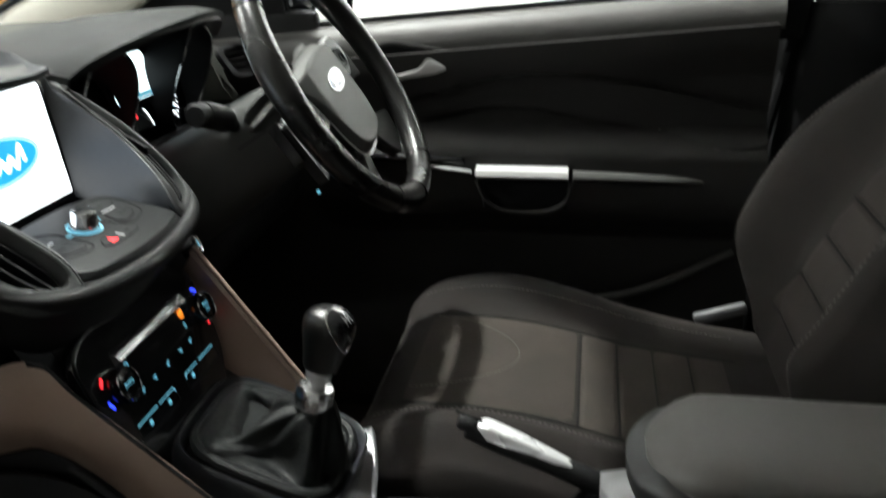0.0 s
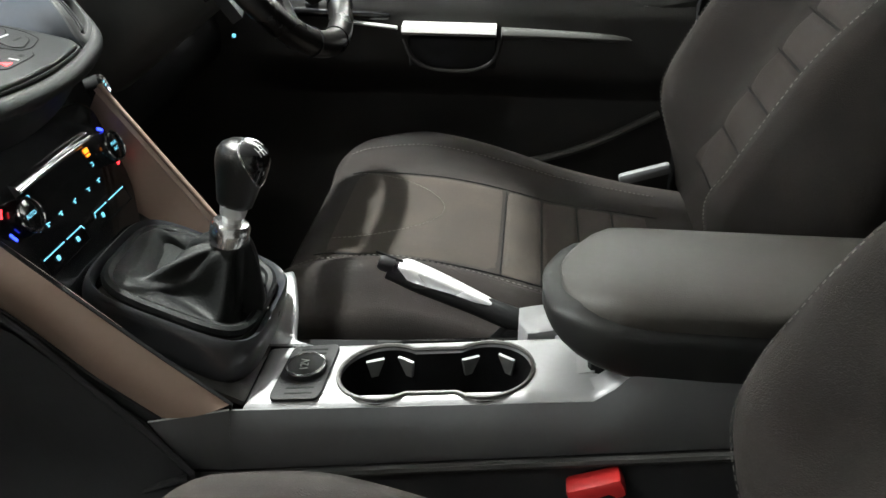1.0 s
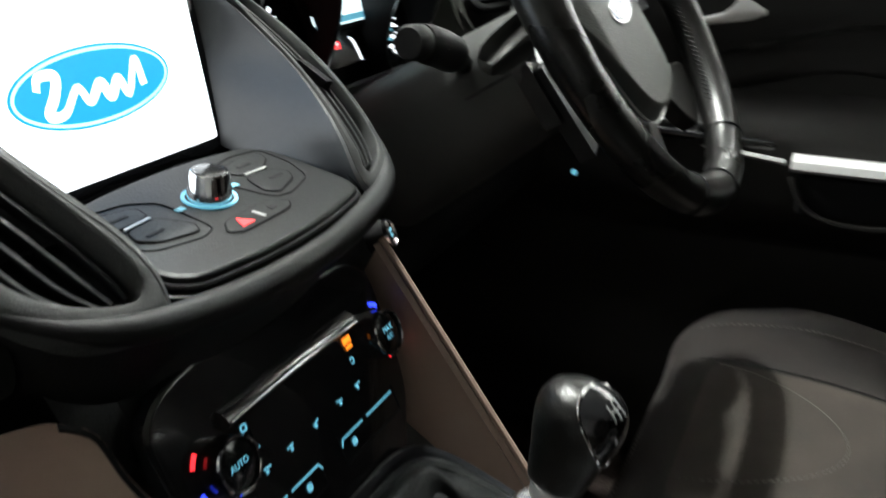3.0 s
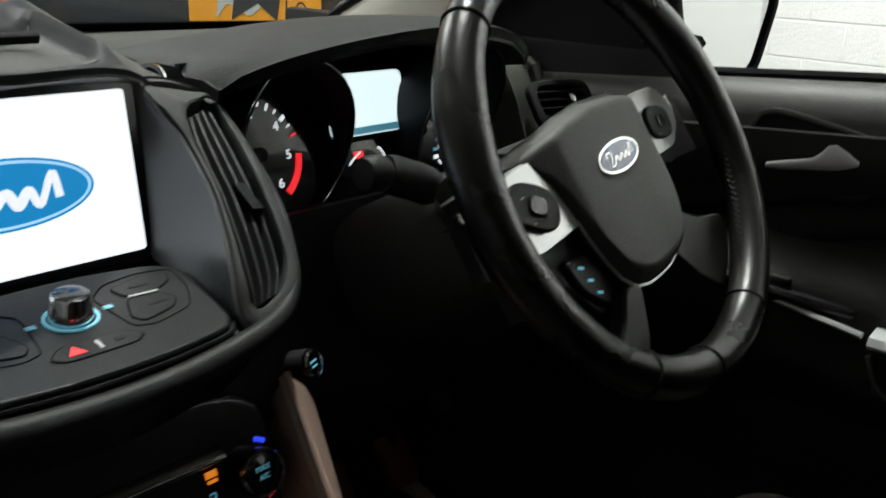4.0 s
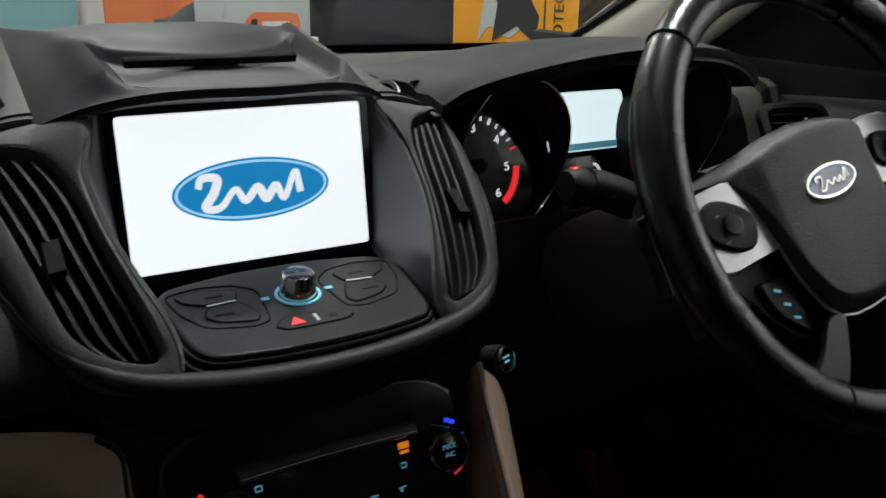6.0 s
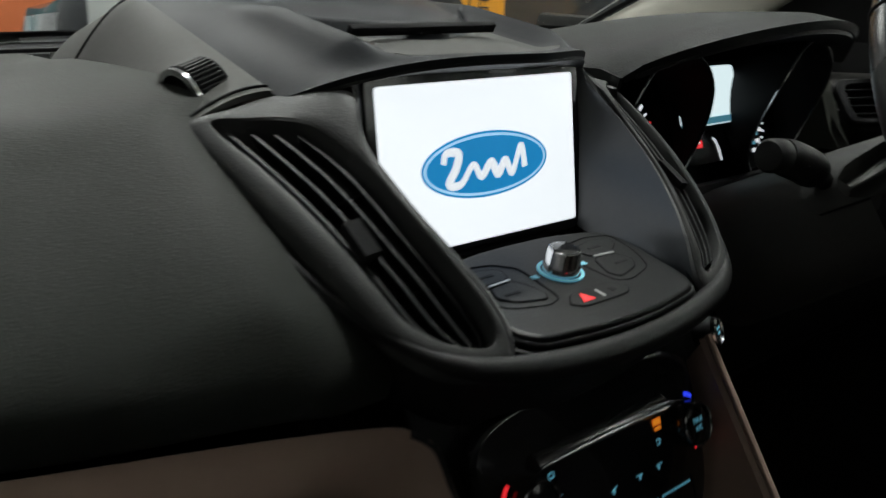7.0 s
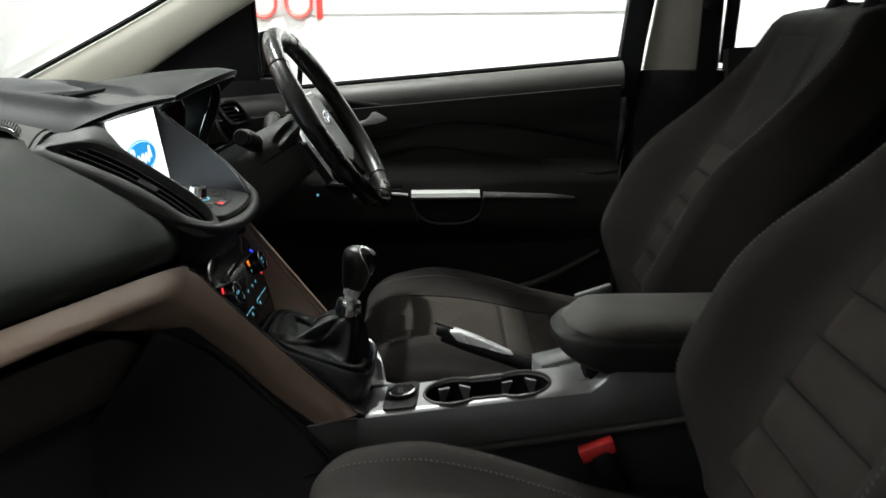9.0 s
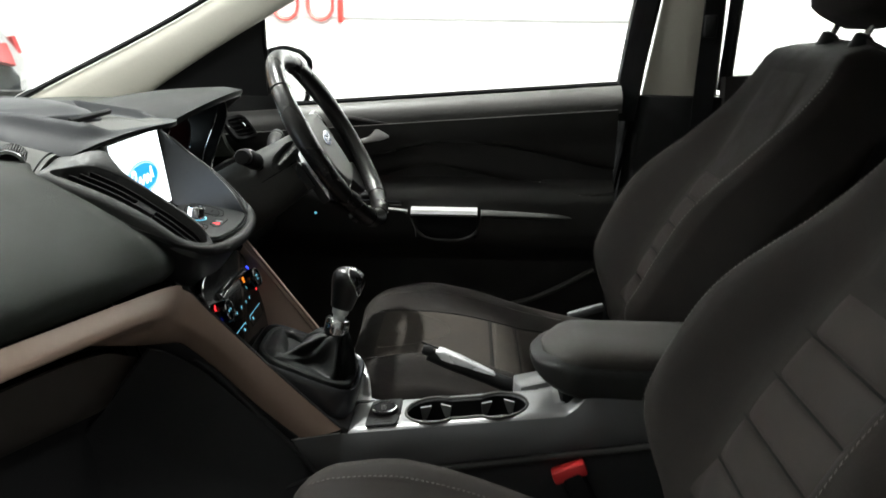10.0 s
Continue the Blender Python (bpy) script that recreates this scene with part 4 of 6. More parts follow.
part("fuel_mark", moved(rod([(-0.026 + 0.004 * k, -0.004 + 0.012 * math.sin(k / 4), 0.0035) for k in range(5)], 0.001, 5), lm), "lit_white", cl)
part("fuel_mark", moved(rod([(0.014 + 0.003 * k, 0.008 - 0.003 * k * k / 2, 0.0035) for k in range(5)], 0.001, 5), lm), "lit_white", cl)
part("warning_mark", moved(box((0.012, 0.007, 0.0006), (-0.012, 0.004, 0.0035), 0), lm), "lit_red", cl)

# driver's side vent
sv = thing("side_vent", "black side air vent with a chrome tab", "air vent")
svm = facing((-0.386, 0.655, 1.030), (0.72, -0.20, 0.62), (0, 0, 1)) @ Matrix.Scale(0.74, 4)
part("surround", moved(frame_slab(ring_outline(0.125, 0.085, 5, 40), ring_outline(0.095, 0.06, 5, 40), 0.014), svm), "rubber", sv)
part("back", moved(slab(ring_outline(0.1, 0.065, 5, 30), 0.002, 0.0005), svm), "rubber", sv)
for k in range(4):
    part("slat", moved(box((0.094, 0.003, 0.016), (0, -0.022 + 0.0145 * k, 0.009), 0.001, (25, 0, 0)), svm), "rubber", sv)
part("tab", moved(box((0.012, 0.016, 0.008), (0.012, 0.004, 0.018), 0.003), svm), "chrome", sv)

# ---------------------------------------------------------------- centre stack
stack = thing("centre_stack", "black centre stack with a lit screen, air vents and buttons", "centre stack")
SO, SV, SN = V((-0.40, 0, 1.08)), V((0.855, 0, -0.518)), V((0.518, 0, 0.855))


def on_stack(u, v, n=0.0):
    return SO + V((0, u, 0)) + SV * v + SN * n


# outer rim: from one shoulder down round the lip to the other
RIM = [(-0.199, -0.020), (-0.194, 0.0), (-0.191, 0.05), (-0.181, 0.107), (-0.166, 0.147), (-0.144, 0.183), (-0.113, 0.206), (-0.06, 0.219), (0, 0.223)]
rim_path = spline([tuple(on_stack(u, v, -0.009)) for u, v in RIM] + [tuple(on_stack(-u, v, -0.009)) for u, v in RIM[-2::-1]], 81)
part("rim", rod(rim_path[14:67], lambda t: 0.002 + 0.007 * smooth(0.05, 0.42, t) * smooth(0.95, 0.58, t), 14), "dark", stack, "rounded grained rim of the stack")


def belly(u, v):
    q = rim_path[int(round(u * 80))]
    low = V((q.x - 0.06 - 0.02 * v, q.y * (1 - 0.12 * v), q.z - 0.005 - 0.085 * smooth(0, 1, v)))
    bulge = 0.012 * math.sin(math.pi * v)
    return q.lerp(low, v) + V((bulge, 0, -bulge * 0.2))


part("belly", sheet(belly, 80, 12, 0.004), "dark", stack)
part("under_panel", sheet(lambda u, v: (lerp(-0.285, -0.250, v), lerp(-0.135, 0.135, u) * lerp(1.0, 0.95, v), lerp(0.955, 0.88, v)), 8, 4, 0.006), "dark", stack)

# air vents on both sides


def closed_spline(points, k=5):
    out, n = [], len(points)
    for i in range(n):
        p0, p1, p2, p3 = (V(points[(i + j - 1) % n]) for j in range(4))
        for m in range(k):
            t = m / k
            out.append(0.5 * (2 * p1 + (p2 - p0) * t + (2 * p0 - 5 * p1 + 4 * p2 - p3) * t * t + (3 * p1 - p0 - 3 * p2 + p3) * t ** 3))
    return out


# the inboard edge of each opening stands proud like a fin beside the recessed screen
VENT_IN = [(0.1840, 0.001, 0.002), (0.165, 0.010, 0.011), (0.148, 0.022, 0.019), (0.136, 0.036, 0.0235), (0.1275, 0.058, 0.0245), (0.1222, 0.080, 0.0240), (0.1165, 0.115, 0.0210), (0.108, 0.152, 0.0155), (0.1005, 0.183, 0.0075), (0.1005, 0.193, 0.0000), (0.109, 0.1955, -0.0025), (0.131, 0.185, -0.0010), (0.1455, 0.167, 0.0000), (0.153, 0.142, 0.0050), (0.160, 0.112, 0.0085), (0.167, 0.080, 0.0090), (0.175, 0.045, 0.0070)]
VENT_OUT = [(0.1945, -0.008, -0.007), (0.165, -0.012, 0.002), (0.137, -0.014, 0.008), (0.120, 0.007, 0.0275), (0.107, 0.024, 0.0365), (0.1175, 0.055, 0.0255), (0.114, 0.105, 0.0210), (0.105, 0.143, 0.0165), (0.095, 0.173, 0.0100), (0.090, 0.196, -0.001), (0.098, 0.2095, -0.009), (0.134, 0.200, -0.009), (0.154, 0.176, -0.007), (0.165, 0.147, -0.002), (0.173, 0.116, 0.0010), (0.180, 0.084, 0.0020), (0.188, 0.046, 0.0000)]
for s in (-1, 1):
    oc = [on_stack(s * p.x, p.y, p.z) for p in closed_spline(VENT_OUT)]
    ic = [on_stack(s * p.x, p.y, p.z) for p in closed_spline(VENT_IN)]

    def between(f, n):
        return [a.lerp(b, f) + SN * n for a, b in zip(oc, ic)]
    vent = part("vent", skin([between(0, -0.010), between(0, -0.0022), between(0.10, -0.0004), between(0.35, 0.0010), between(0.75, 0.0010), between(0.94, -0.0002), between(1.0, -0.0020), between(1.03, -0.034)], caps=False), "ventrim", stack, "charcoal air vent surround", 30)
    part("vent_back", skin([[q + SN * n for q in ic] for n in (-0.036, -0.033)]), "rubber", vent)

    def across(k, f, n):
        i, j = ((3, 0), (4, 16), (5, 15), (6, 14), (7, 13), (8, 12), (9, 11))[k]
        a, b = V(VENT_IN[i]), V(VENT_IN[j])
        q = a.lerp(b, f)
        if k == 0:
            q = a.lerp(b, f) + V((0, 0.002, 0.001))
        return on_stack(s * q.x, q.y, q.z + n)
    for f in (0.17, 0.39, 0.61, 0.83):
        line = spline([tuple(across(k, f, -0.007)) for k in range(7)], 17)
        side, deep = V((0, 0.0011, 0)), SN * -0.018 + V((0, s * -0.010, 0))
        part("slat", skin([[p - side, p + side, p + side + deep, p - side + deep] for p in line]), "dark", vent)
    part("slider", skin([[across(3, 0.66, 0) + V((0, dy * s, 0)) + SV * l + SN * n for dy, n in ((-0.006, -0.010), (-0.005, -0.002), (0.005, -0.004), (0.006, -0.012))] for l in (-0.013, 0.013)]), "rubber", vent)
    for k in (2, 4):
        part("cross_slat", skin([[across(k, f, n) + SV * dl for dl, n in ((0, -0.016), (0.0015, -0.016), (0.0015, -0.024), (0, -0.024))] for f in np.linspace(0, 1, 5)]), "rubber", vent)
    # cheek falling from the fin to the recessed screen and the button ledge
    crest = oc[20:51]
    foot = spline([(-0.370, s * 0.0985, 1.108), (-0.368, s * 0.0980, 1.072), (-0.364, s * 0.0975, 1.030), (-0.350, s * 0.0970, 0.985), (-0.300, s * 0.0955, 0.978), (-0.262, s * 0.0940, 0.972), (-0.238, s * 0.0930, 0.967)], 31)
    part("cheek", sheet(lambda u, v: crest[int(round(v * 30))].lerp(foot[int(round(v * 30))], u) + V((0, s * 0.0035 * math.sin(math.pi * u), 0)), 8, 30, 0.003), "ventframe", stack, "smooth charcoal cheek beside the screen", 60)
    seam_k = 17
    part("cheek_seam", rod([crest[seam_k].lerp(foot[seam_k], u) + V((0, s * 0.0035 * math.sin(math.pi * u) - s * 0.0006, 0)) for u in np.linspace(0.12, 0.9, 9)], 0.0007, 5), "rubber", stack)

# screen
scm = facing((-0.3555, 0.0, 1.0455), (0.989, 0, 0.148), (0, 0, 1))
part("screen_bezel", moved(slab(ring_outline(0.200, 0.132, 16, 48), 0.004, 0.001, -0.004), scm), "gloss", stack)
display = part("screen", moved(slab(ring_outline(0.183, 0.1115, 60, 48), 0.0012, 0.0002), scm), "screen", stack, "bright white touch screen with a blue oval badge picture")
part("badge_ring", moved(slab(ring_outline(0.120, 0.046, 2, 60, 0.001, -0.003), 0.0003, 0.0001, 0.0012), scm), "logo_blue", display)
part("badge_line", moved(slab(ring_outline(0.116, 0.0425, 2, 60, 0.001, -0.003), 0.0003, 0.0001, 0.0014), scm), "logo_light", display)
part("badge_field", moved(slab(ring_outline(0.112, 0.039, 2, 60, 0.001, -0.003), 0.0003, 0.0001, 0.0016), scm), "logo_blue", display)
SCRIPT = spline([(-0.040, 0.004, 0), (-0.037, 0.011, 0), (-0.026, 0.010, 0), (-0.029, 0.000, 0), (-0.036, -0.010, 0), (-0.025, -0.011, 0), (-0.013, 0.001, 0), (-0.006, -0.008, 0), (0.004, 0.001, 0), (0.010, -0.008, 0), (0.018, 0.001, 0), (0.024, -0.009, 0), (0.034, 0.010, 0), (0.037, -0.006, 0)], 90)
part("badge_script", moved(rod([q + V((0, -0.003, 0.002)) for q in SCRIPT], lambda t: 0.0024 + 0.0010 * math.sin(7 * t) ** 2, 6, flat=0.2), scm), "lit_white", display)

# brow over the screen, with the disc slot
HUMP = [V((x, 0, z)) for x, z in ((-0.86, 1.070), (-0.74, 1.112), (-0.62, 1.143), (-0.54, 1.150), (-0.47, 1.146), (-0.43, 1.137), (-0.38, 1.131), (-0.34, 1.127), (-0.302, 1.124))]
hump_line = spline([tuple(q) for q in HUMP], 121)


def brow(u, v):
    s = 2 * u - 1
    q = hump_line[int(round(v * 120))]
    y = 0.137 * s
    edge = V((lerp(-0.86, -0.398, v), 0, 0))
    edge.z = 1.092 + 0.235 * (-0.40 - edge.x) if edge.x > -0.62 else lerp(1.144, 1.075, (-0.62 - edge.x) / 0.24)
    w = abs(s) ** 2.9
    wx = abs(s) ** 1.7
    ridge = (0.0115 * math.exp(-((abs(s) - 0.66) / 0.10) ** 2) - 0.003 * math.exp(-(s / 0.42) ** 2)) * smooth(0.50, 0.70, v) * smooth(0.99, 0.90, v)
    scoop = -0.0095 * smooth(0.66, 0.58, abs(s)) * smooth(0.636, 0.656, v) * smooth(0.97, 0.86, v)
    return (lerp(q.x, edge.x, wx), y, lerp(q.z, edge.z, w) + ridge + scoop)


# thin lighter sheet over the brow paints in the light on its floor
part("scoop_floor_lit", sheet(lambda u, v: V(brow(lerp(0.225, 0.775, u), lerp(0.672, 0.93, v))) + V((0, 0, 0.0010)), 34, 16, 0.0008), "wing", stack, "floor of the scoop, lighter grey for the light on it", 60)
part("brow", sheet(brow, 64, 120, 0.005), "hump", stack, "smooth charcoal brow over the screen")
part("disc_slot", box((0.0060, 0.134, 0.0070), (-0.4212, -0.003, 1.1303), 0.001, (0, 30, 0)), "rubber", stack, "black disc slot")
part("slot_mark", box((0.006, 0.022, 0.0006), (-0.385, 0.004, 1.1193), 0, (0, 5, 0)), "alu", stack)
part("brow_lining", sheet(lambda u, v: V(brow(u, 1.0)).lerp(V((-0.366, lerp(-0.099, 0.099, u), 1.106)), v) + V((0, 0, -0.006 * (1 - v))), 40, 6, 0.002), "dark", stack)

# satin wings beside the brow with their thumb wheels
for s in (-1, 1):
    def wing(u, v):
        x = lerp(-0.86, -0.411, v)
        zi = 1.092 + 0.235 * (-0.40 - x) if x > -0.62 else lerp(1.144, 1.075, (-0.62 - x) / 0.24)
        wide = lerp(0.020, 0.057, smooth(0.0, 0.55, v))
        y = 0.1355 + wide * u - 0.02 * smooth(0.3, 0, v)
        zo = lerp(1.082, 1.079, v)
        return (x, s * y, lerp(zi + 0.001, zo, u ** 1.3) + 0.003 * math.sin(math.pi * u))
    wing_ob = part("wing", sheet(wing, 10, 36, 0.004), "wing", stack, "satin grey wing panel")
    part("wing_seam", rod([V(wing(u, 0.50)) + V((0, 0, 0.0008)) for u in np.linspace(0, 1, 8)], 0.0011, 5), "rubber", wing_ob)
    part("wing_seam", rod([V(wing(u, 0.985)) + V((0, 0, 0.0008)) for u in np.linspace(0, 1, 8)], 0.0011, 5), "rubber", wing_ob)
    c = V((-0.456, -0.166, 1.091)) if s < 0 else V((-0.443, 0.166, 1.085))
    wm = facing(tuple(c), (0.25, -0.92, -0.25 if s < 0 else 0.20), (0, 0, 1)) @ Matrix.Scale(1.12 if s < 0 else 1.0, 4)
    wheel = part("thumb_wheel", moved(turned([(0.004, -0.013), (0.0165, -0.013), (0.0175, -0.011), (0.0175, 0.009), (0.0165, 0.010), (0.004, 0.010)], 40), wm), "rubber", stack, "knurled black thumb wheel")
    part("wheel_ring", moved(turned([(0.0145, 0.010), (0.0180, 0.010), (0.0180, 0.0125), (0.0145, 0.013)], 40), wm), "chrome", wheel, "chrome ring")
    for k in range(40):
        a = 2 * math.pi * k / 40
        part("knurl", moved(box((0.0014, 0.0014, 0.018), (0.0177 * math.cos(a), 0.0177 * math.sin(a), -0.001), 0), wm), "dark", wheel)
    part("wheel_mark", box((0.010, 0.002, 0.0006), (-0.474, s * 0.160, 1.1045), 0, (0, 14, 20)), "rubber", wing_ob)
    part("wing_skirt", sheet(lambda u, v: V(wing(1.0, v)) + V((0.004 * u, s * 0.006 * u, -0.035 * u)), 4, 24, 0.002), "wing", wing_ob)

# button ledge under the screen
bp = facing((-0.272, 0.003, 0.979), (0.14, 0, 0.99), (-1, 0, 0))
half_ledge = [(0.0, 0.059), (0.034, 0.058), (0.080, 0.050), (0.092, 0.034), (0.084, -0.034), (0.073, -0.047), (0.030, -0.053), (0.0, -0.054)]
ledge_outline = half_ledge + [(-x, y) for x, y in half_ledge[-2:0:-1]]
ledge = part("button_ledge", moved(slab([(x, y) for x, y in rounded(ledge_outline, 6, 0.3)], 0.006, 0.003, -0.004), bp), "panel", stack, "satin black button panel")
part("ledge_floor", moved(slab([(x * 1.07, y * 1.07) for x, y in rounded(ledge_outline, 6, 0.3)], 0.006, 0.002, -0.012), bp), "dark", stack)
part("ledge_groove", moved(rod([(x * 1.012, y * 1.015, -0.003) for x, y in rounded(ledge_outline, 6, 0.3)], 0.0016, 6, closed=True), bp), "rubber", stack)
knob = part("dial", moved(turned([(0.0145, 0.001), (0.0145, 0.009), (0.0136, 0.0110), (0.0130, 0.0185), (0.0120, 0.0205), (0.0098, 0.021), (0.0094, 0.0195), (0.002, 0.019)], 40), bp @ pose(0.002, 0.011, 0.0008) @ Matrix.Scale(0.88, 4)), "chrome", ledge, "chrome rotary dial")
part("dial_cap", moved(disc(0.0118, 0.0012, 30, 0.0004), bp @ pose(0.002, 0.011, 0.0182) @ Matrix.Scale(0.88, 4)), "gloss", knob)
part("dial_glow", moved(turned([(0.0140, 0.0015), (0.0162, 0.0015), (0.0162, 0.0030), (0.0140, 0.0030)], 40), bp @ pose(0.002, 0.011, 0)), "lit_cyan", knob)
for s in (-1, 1):
    group_line = [(0.022, 0.026), (0.036, 0.039), (0.060, 0.043), (0.084, 0.038), (0.080, 0.010), (0.068, -0.012), (0.040, -0.020), (0.027, -0.016)]
    part("group_groove", moved(rod([(s * x, y, 0.0021) for x, y in rounded(group_line, 5, 0.25)], 0.0006, 5, closed=True), bp), "rubber", ledge)
    for k in (0, 1):
        shape = [(0.036, 0.031), (0.060, 0.037), (0.078, 0.034), (0.074, 0.024), (0.061, 0.0165), (0.040, 0.0175)] if k == 0 else [(0.039, 0.0140), (0.061, 0.0125), (0.066, 0.001), (0.058, -0.008), (0.036, -0.014), (0.031, -0.006)]
        part("button", moved(slab([(s * x, y) for x, y in rounded(shape, 5, 0.25)], 0.0022, 0.0008, 0.0008), bp), "panel", ledge)
        part("button_gap", moved(rod([(s * x, y, 0.0022) for x, y in rounded(shape, 5, 0.25)], 0.0008, 5, closed=True), bp), "rubber", ledge)
        part("button_legend", moved(box((0.012, 0.0024, 0.0003), (s * 0.053, 0.026 if k == 0 else 0.001, 0.0031), 0), bp), "gaiter", ledge)
    part("bright_dash", moved(box((0.020, 0.0018, 0.0008), (s * 0.051, 0.0150, 0.0031), 0, (0, 0, s * -4)), bp), "alu", ledge)
    part("lit_icon", moved(box((0.006, 0.004, 0.0004), (s * 0.0235 + 0.002, 0.012, 0.0024), 0), bp), "lit_dim", ledge)
bar_shape = rounded([(-0.019, -0.0165), (0.019, -0.0165), (0.028, -0.026), (0.021, -0.032), (-0.021, -0.032), (-0.028, -0.026)], 5, 0.25)
bar = part("lower_button", moved(slab(bar_shape, 0.0022, 0.0008, 0.0008), bp), "panel", ledge)
part("lower_button_gap", moved(rod([(x, y, 0.0022) for x, y in bar_shape], 0.0008, 5, closed=True), bp), "rubber", ledge)
part("hazard_mark", moved(slab([(-0.0052, -0.004), (0.0052, -0.004), (0, 0.0052)], 0.0004, 0.0001, 0.0030), bp @ pose(-0.013, -0.0245, 0)), "lit_red", bar, "lit red hazard triangle")
part("bright_dash", moved(box((0.0022, 0.009, 0.0005), (0.001, -0.0245, 0.0031), 0), bp), "alu", bar)
part("lock_icon", moved(box((0.005, 0.004, 0.0004), (0.013, -0.0245, 0.0031), 0), bp), "gaiter", bar)

# ---------------------------------------------------------------- climate panel below
hvac = thing("climate_panel", "gloss black climate control panel with lit markings", "climate control")
hm = facing((-0.228, 0.002, 0.850), (0.93, 0, 0.37), (-0.37, 0, 0.93))
hv_out = rounded([(-0.112, 0.072), (0.112, 0.072), (0.108, -0.030), (0.070, -0.085), (-0.070, -0.085), (-0.108, -0.030)], 8, 0.3)
face = part("face", moved(slab(hv_out, 0.010, 0.004, -0.006), hm), "gloss", hvac)
part("backing", moved(box((0.205, 0.20, 0.01), (0, -0.005, -0.015), 0.003), hm), "dark", hvac)
for s, kx, text in ((-1, -0.072, "AUTO"), (1, 0.0900, "MAX A/C")):
    km = hm @ pose(kx, 0.012, 0.003)
    kn = part("temperature_knob", moved(turned([(0.0165, 0.0), (0.0165, 0.006), (0.0158, 0.013), (0.0152, 0.0145), (0.0138, 0.0145), (0.0134, 0.0130), (0.002, 0.0125)], 40), km), "gloss", hvac, "chrome-rimmed temperature knob")
    for k in range(6):
        a0 = radians(20 + 60 * k)
        part("rim_segment", moved(rod([(0.0150 * math.cos(a), 0.0150 * math.sin(a), 0.0140) for a in np.linspace(a0 - 0.34, a0 + 0.34, 8)], 0.0013, 6), km), "chrome", kn, "chrome rim segment")
    part("knob_cap", moved(disc(0.0134, 0.0010, 30, 0.0004), km @ pose(0, 0, 0.0125)), "gloss", kn)
    writing(text if s < 0 else "MAX", 0.0052, km @ pose(0, 0 if s < 0 else 0.0028, 0.0137), "lit_cyan", kn, "marking", 0.0001)
    if s > 0:
        writing("A/C", 0.0048, km @ pose(0, -0.0030, 0.0137), "lit_cyan", kn, "marking", 0.0001)
    for ang, col in ((142 if s < 0 else 62, "lit_red" if s < 0 else "lit_blue"), (205 if s < 0 else -60, "lit_blue" if s < 0 else "lit_red")):
        a0 = radians(ang)
        part("temperature_arc", moved(rod([(kx + 0.0210 * math.cos(a), 0.012 + 0.0210 * math.sin(a), 0.0045) for a in np.linspace(a0 - 0.20, a0 + 0.20, 7)], 0.0016, 6, flat=0.4), hm), col, hvac)
# display window under a sloping glossy visor
window = part("display_window", moved(slab(rounded([(-0.046, 0.030), (0.050, 0.030), (0.056, 0.006), (0.044, -0.002), (-0.036, -0.002), (-0.046, 0.010)], 6, 0.18), 0.0016, 0.0005, 0.0036), hm), "gloss", hvac)
part("visor", moved(skin([[(x, 0.0270, 0.0040), (x, 0.0285 + 0.002 * math.cos(x * 20), 0.0100), (x, 0.0315 + 0.002 * math.cos(x * 20), 0.0110), (x, 0.0365 + 0.002 * math.cos(x * 20), 0.0085), (x, 0.0400, 0.0035)] for x in np.linspace(-0.062, 0.070, 20)]), hm), "visor", hvac, "glossy visor over the display", 50)
part("top_bezel", moved(rod([(x, 0.0305 + 0.002 * math.cos(x * 20), 0.0110) for x in np.linspace(-0.061, 0.069, 18)], 0.0009, 8), hm), "satinchrome", hvac, "bright bezel strip")
part("screen_heat_icon", moved(box((0.0085, 0.0045, 0.0004), (0.0595, 0.0225, 0.0048), 0), hm), "lit_orange", hvac)
part("screen_heat_icon", moved(box((0.0070, 0.0022, 0.0004), (0.0595, 0.0178, 0.0048), 0), hm), "lit_orange", hvac)
for k, x in enumerate((-0.045, -0.0226, 0.0045, 0.0310, 0.0535)):
    icon = part("icon", moved(box((0.0062, 0.0010, 0.0004), (0, 0.0010, 0.0046), 0), hm @ pose(x, -0.0075, 0, 0, 0, 12 * (k % 3) - 6)), "lit_cyan", hvac)
    part("icon_foot", moved(box((0.0022, 0.0022, 0.0004), (0.0015 * (k % 2) - 0.001, -0.0010, 0.0046), 0), hm @ pose(x, -0.0075, 0)), "lit_cyan", icon)
for x, y in ((-0.049, 0.0215), (-0.045, 0.0085), (0.0573, 0.0085)):
    part("icon", moved(frame_slab(ring_outline(0.0052, 0.0044, 4, 20), ring_outline(0.0032, 0.0024, 4, 20), 0.0005), hm @ pose(x, y, 0.0042)), "lit_cyan", hvac)
for x0, x1, hook in ((-0.076, -0.040, 0), (-0.0355, -0.008, 1), (0.020, 0.0445, -1), (0.0500, 0.083, 0)):
    line = part("lit_line", moved(box((x1 - x0, 0.0012, 0.0004), ((x0 + x1) / 2, -0.0285, 0.0045), 0), hm), "lit_cyan", hvac)
    if hook:
        part("line_hook", moved(box((0.0011, 0.0050, 0.0004), ((x1 if hook > 0 else x0) + hook * 0.0012, -0.0305, 0.0045), 0, (0, 0, hook * 32)), hm), "lit_cyan", line)
for x in (-0.058, -0.0215, 0.0300):
    part("heat_icon", moved(slab(ring_outline(0.0052, 0.0050, 3, 16), 0.0004, 0.0001, 0.0045), hm @ pose(x, -0.0355, 0)), "lit_cyan", hvac)
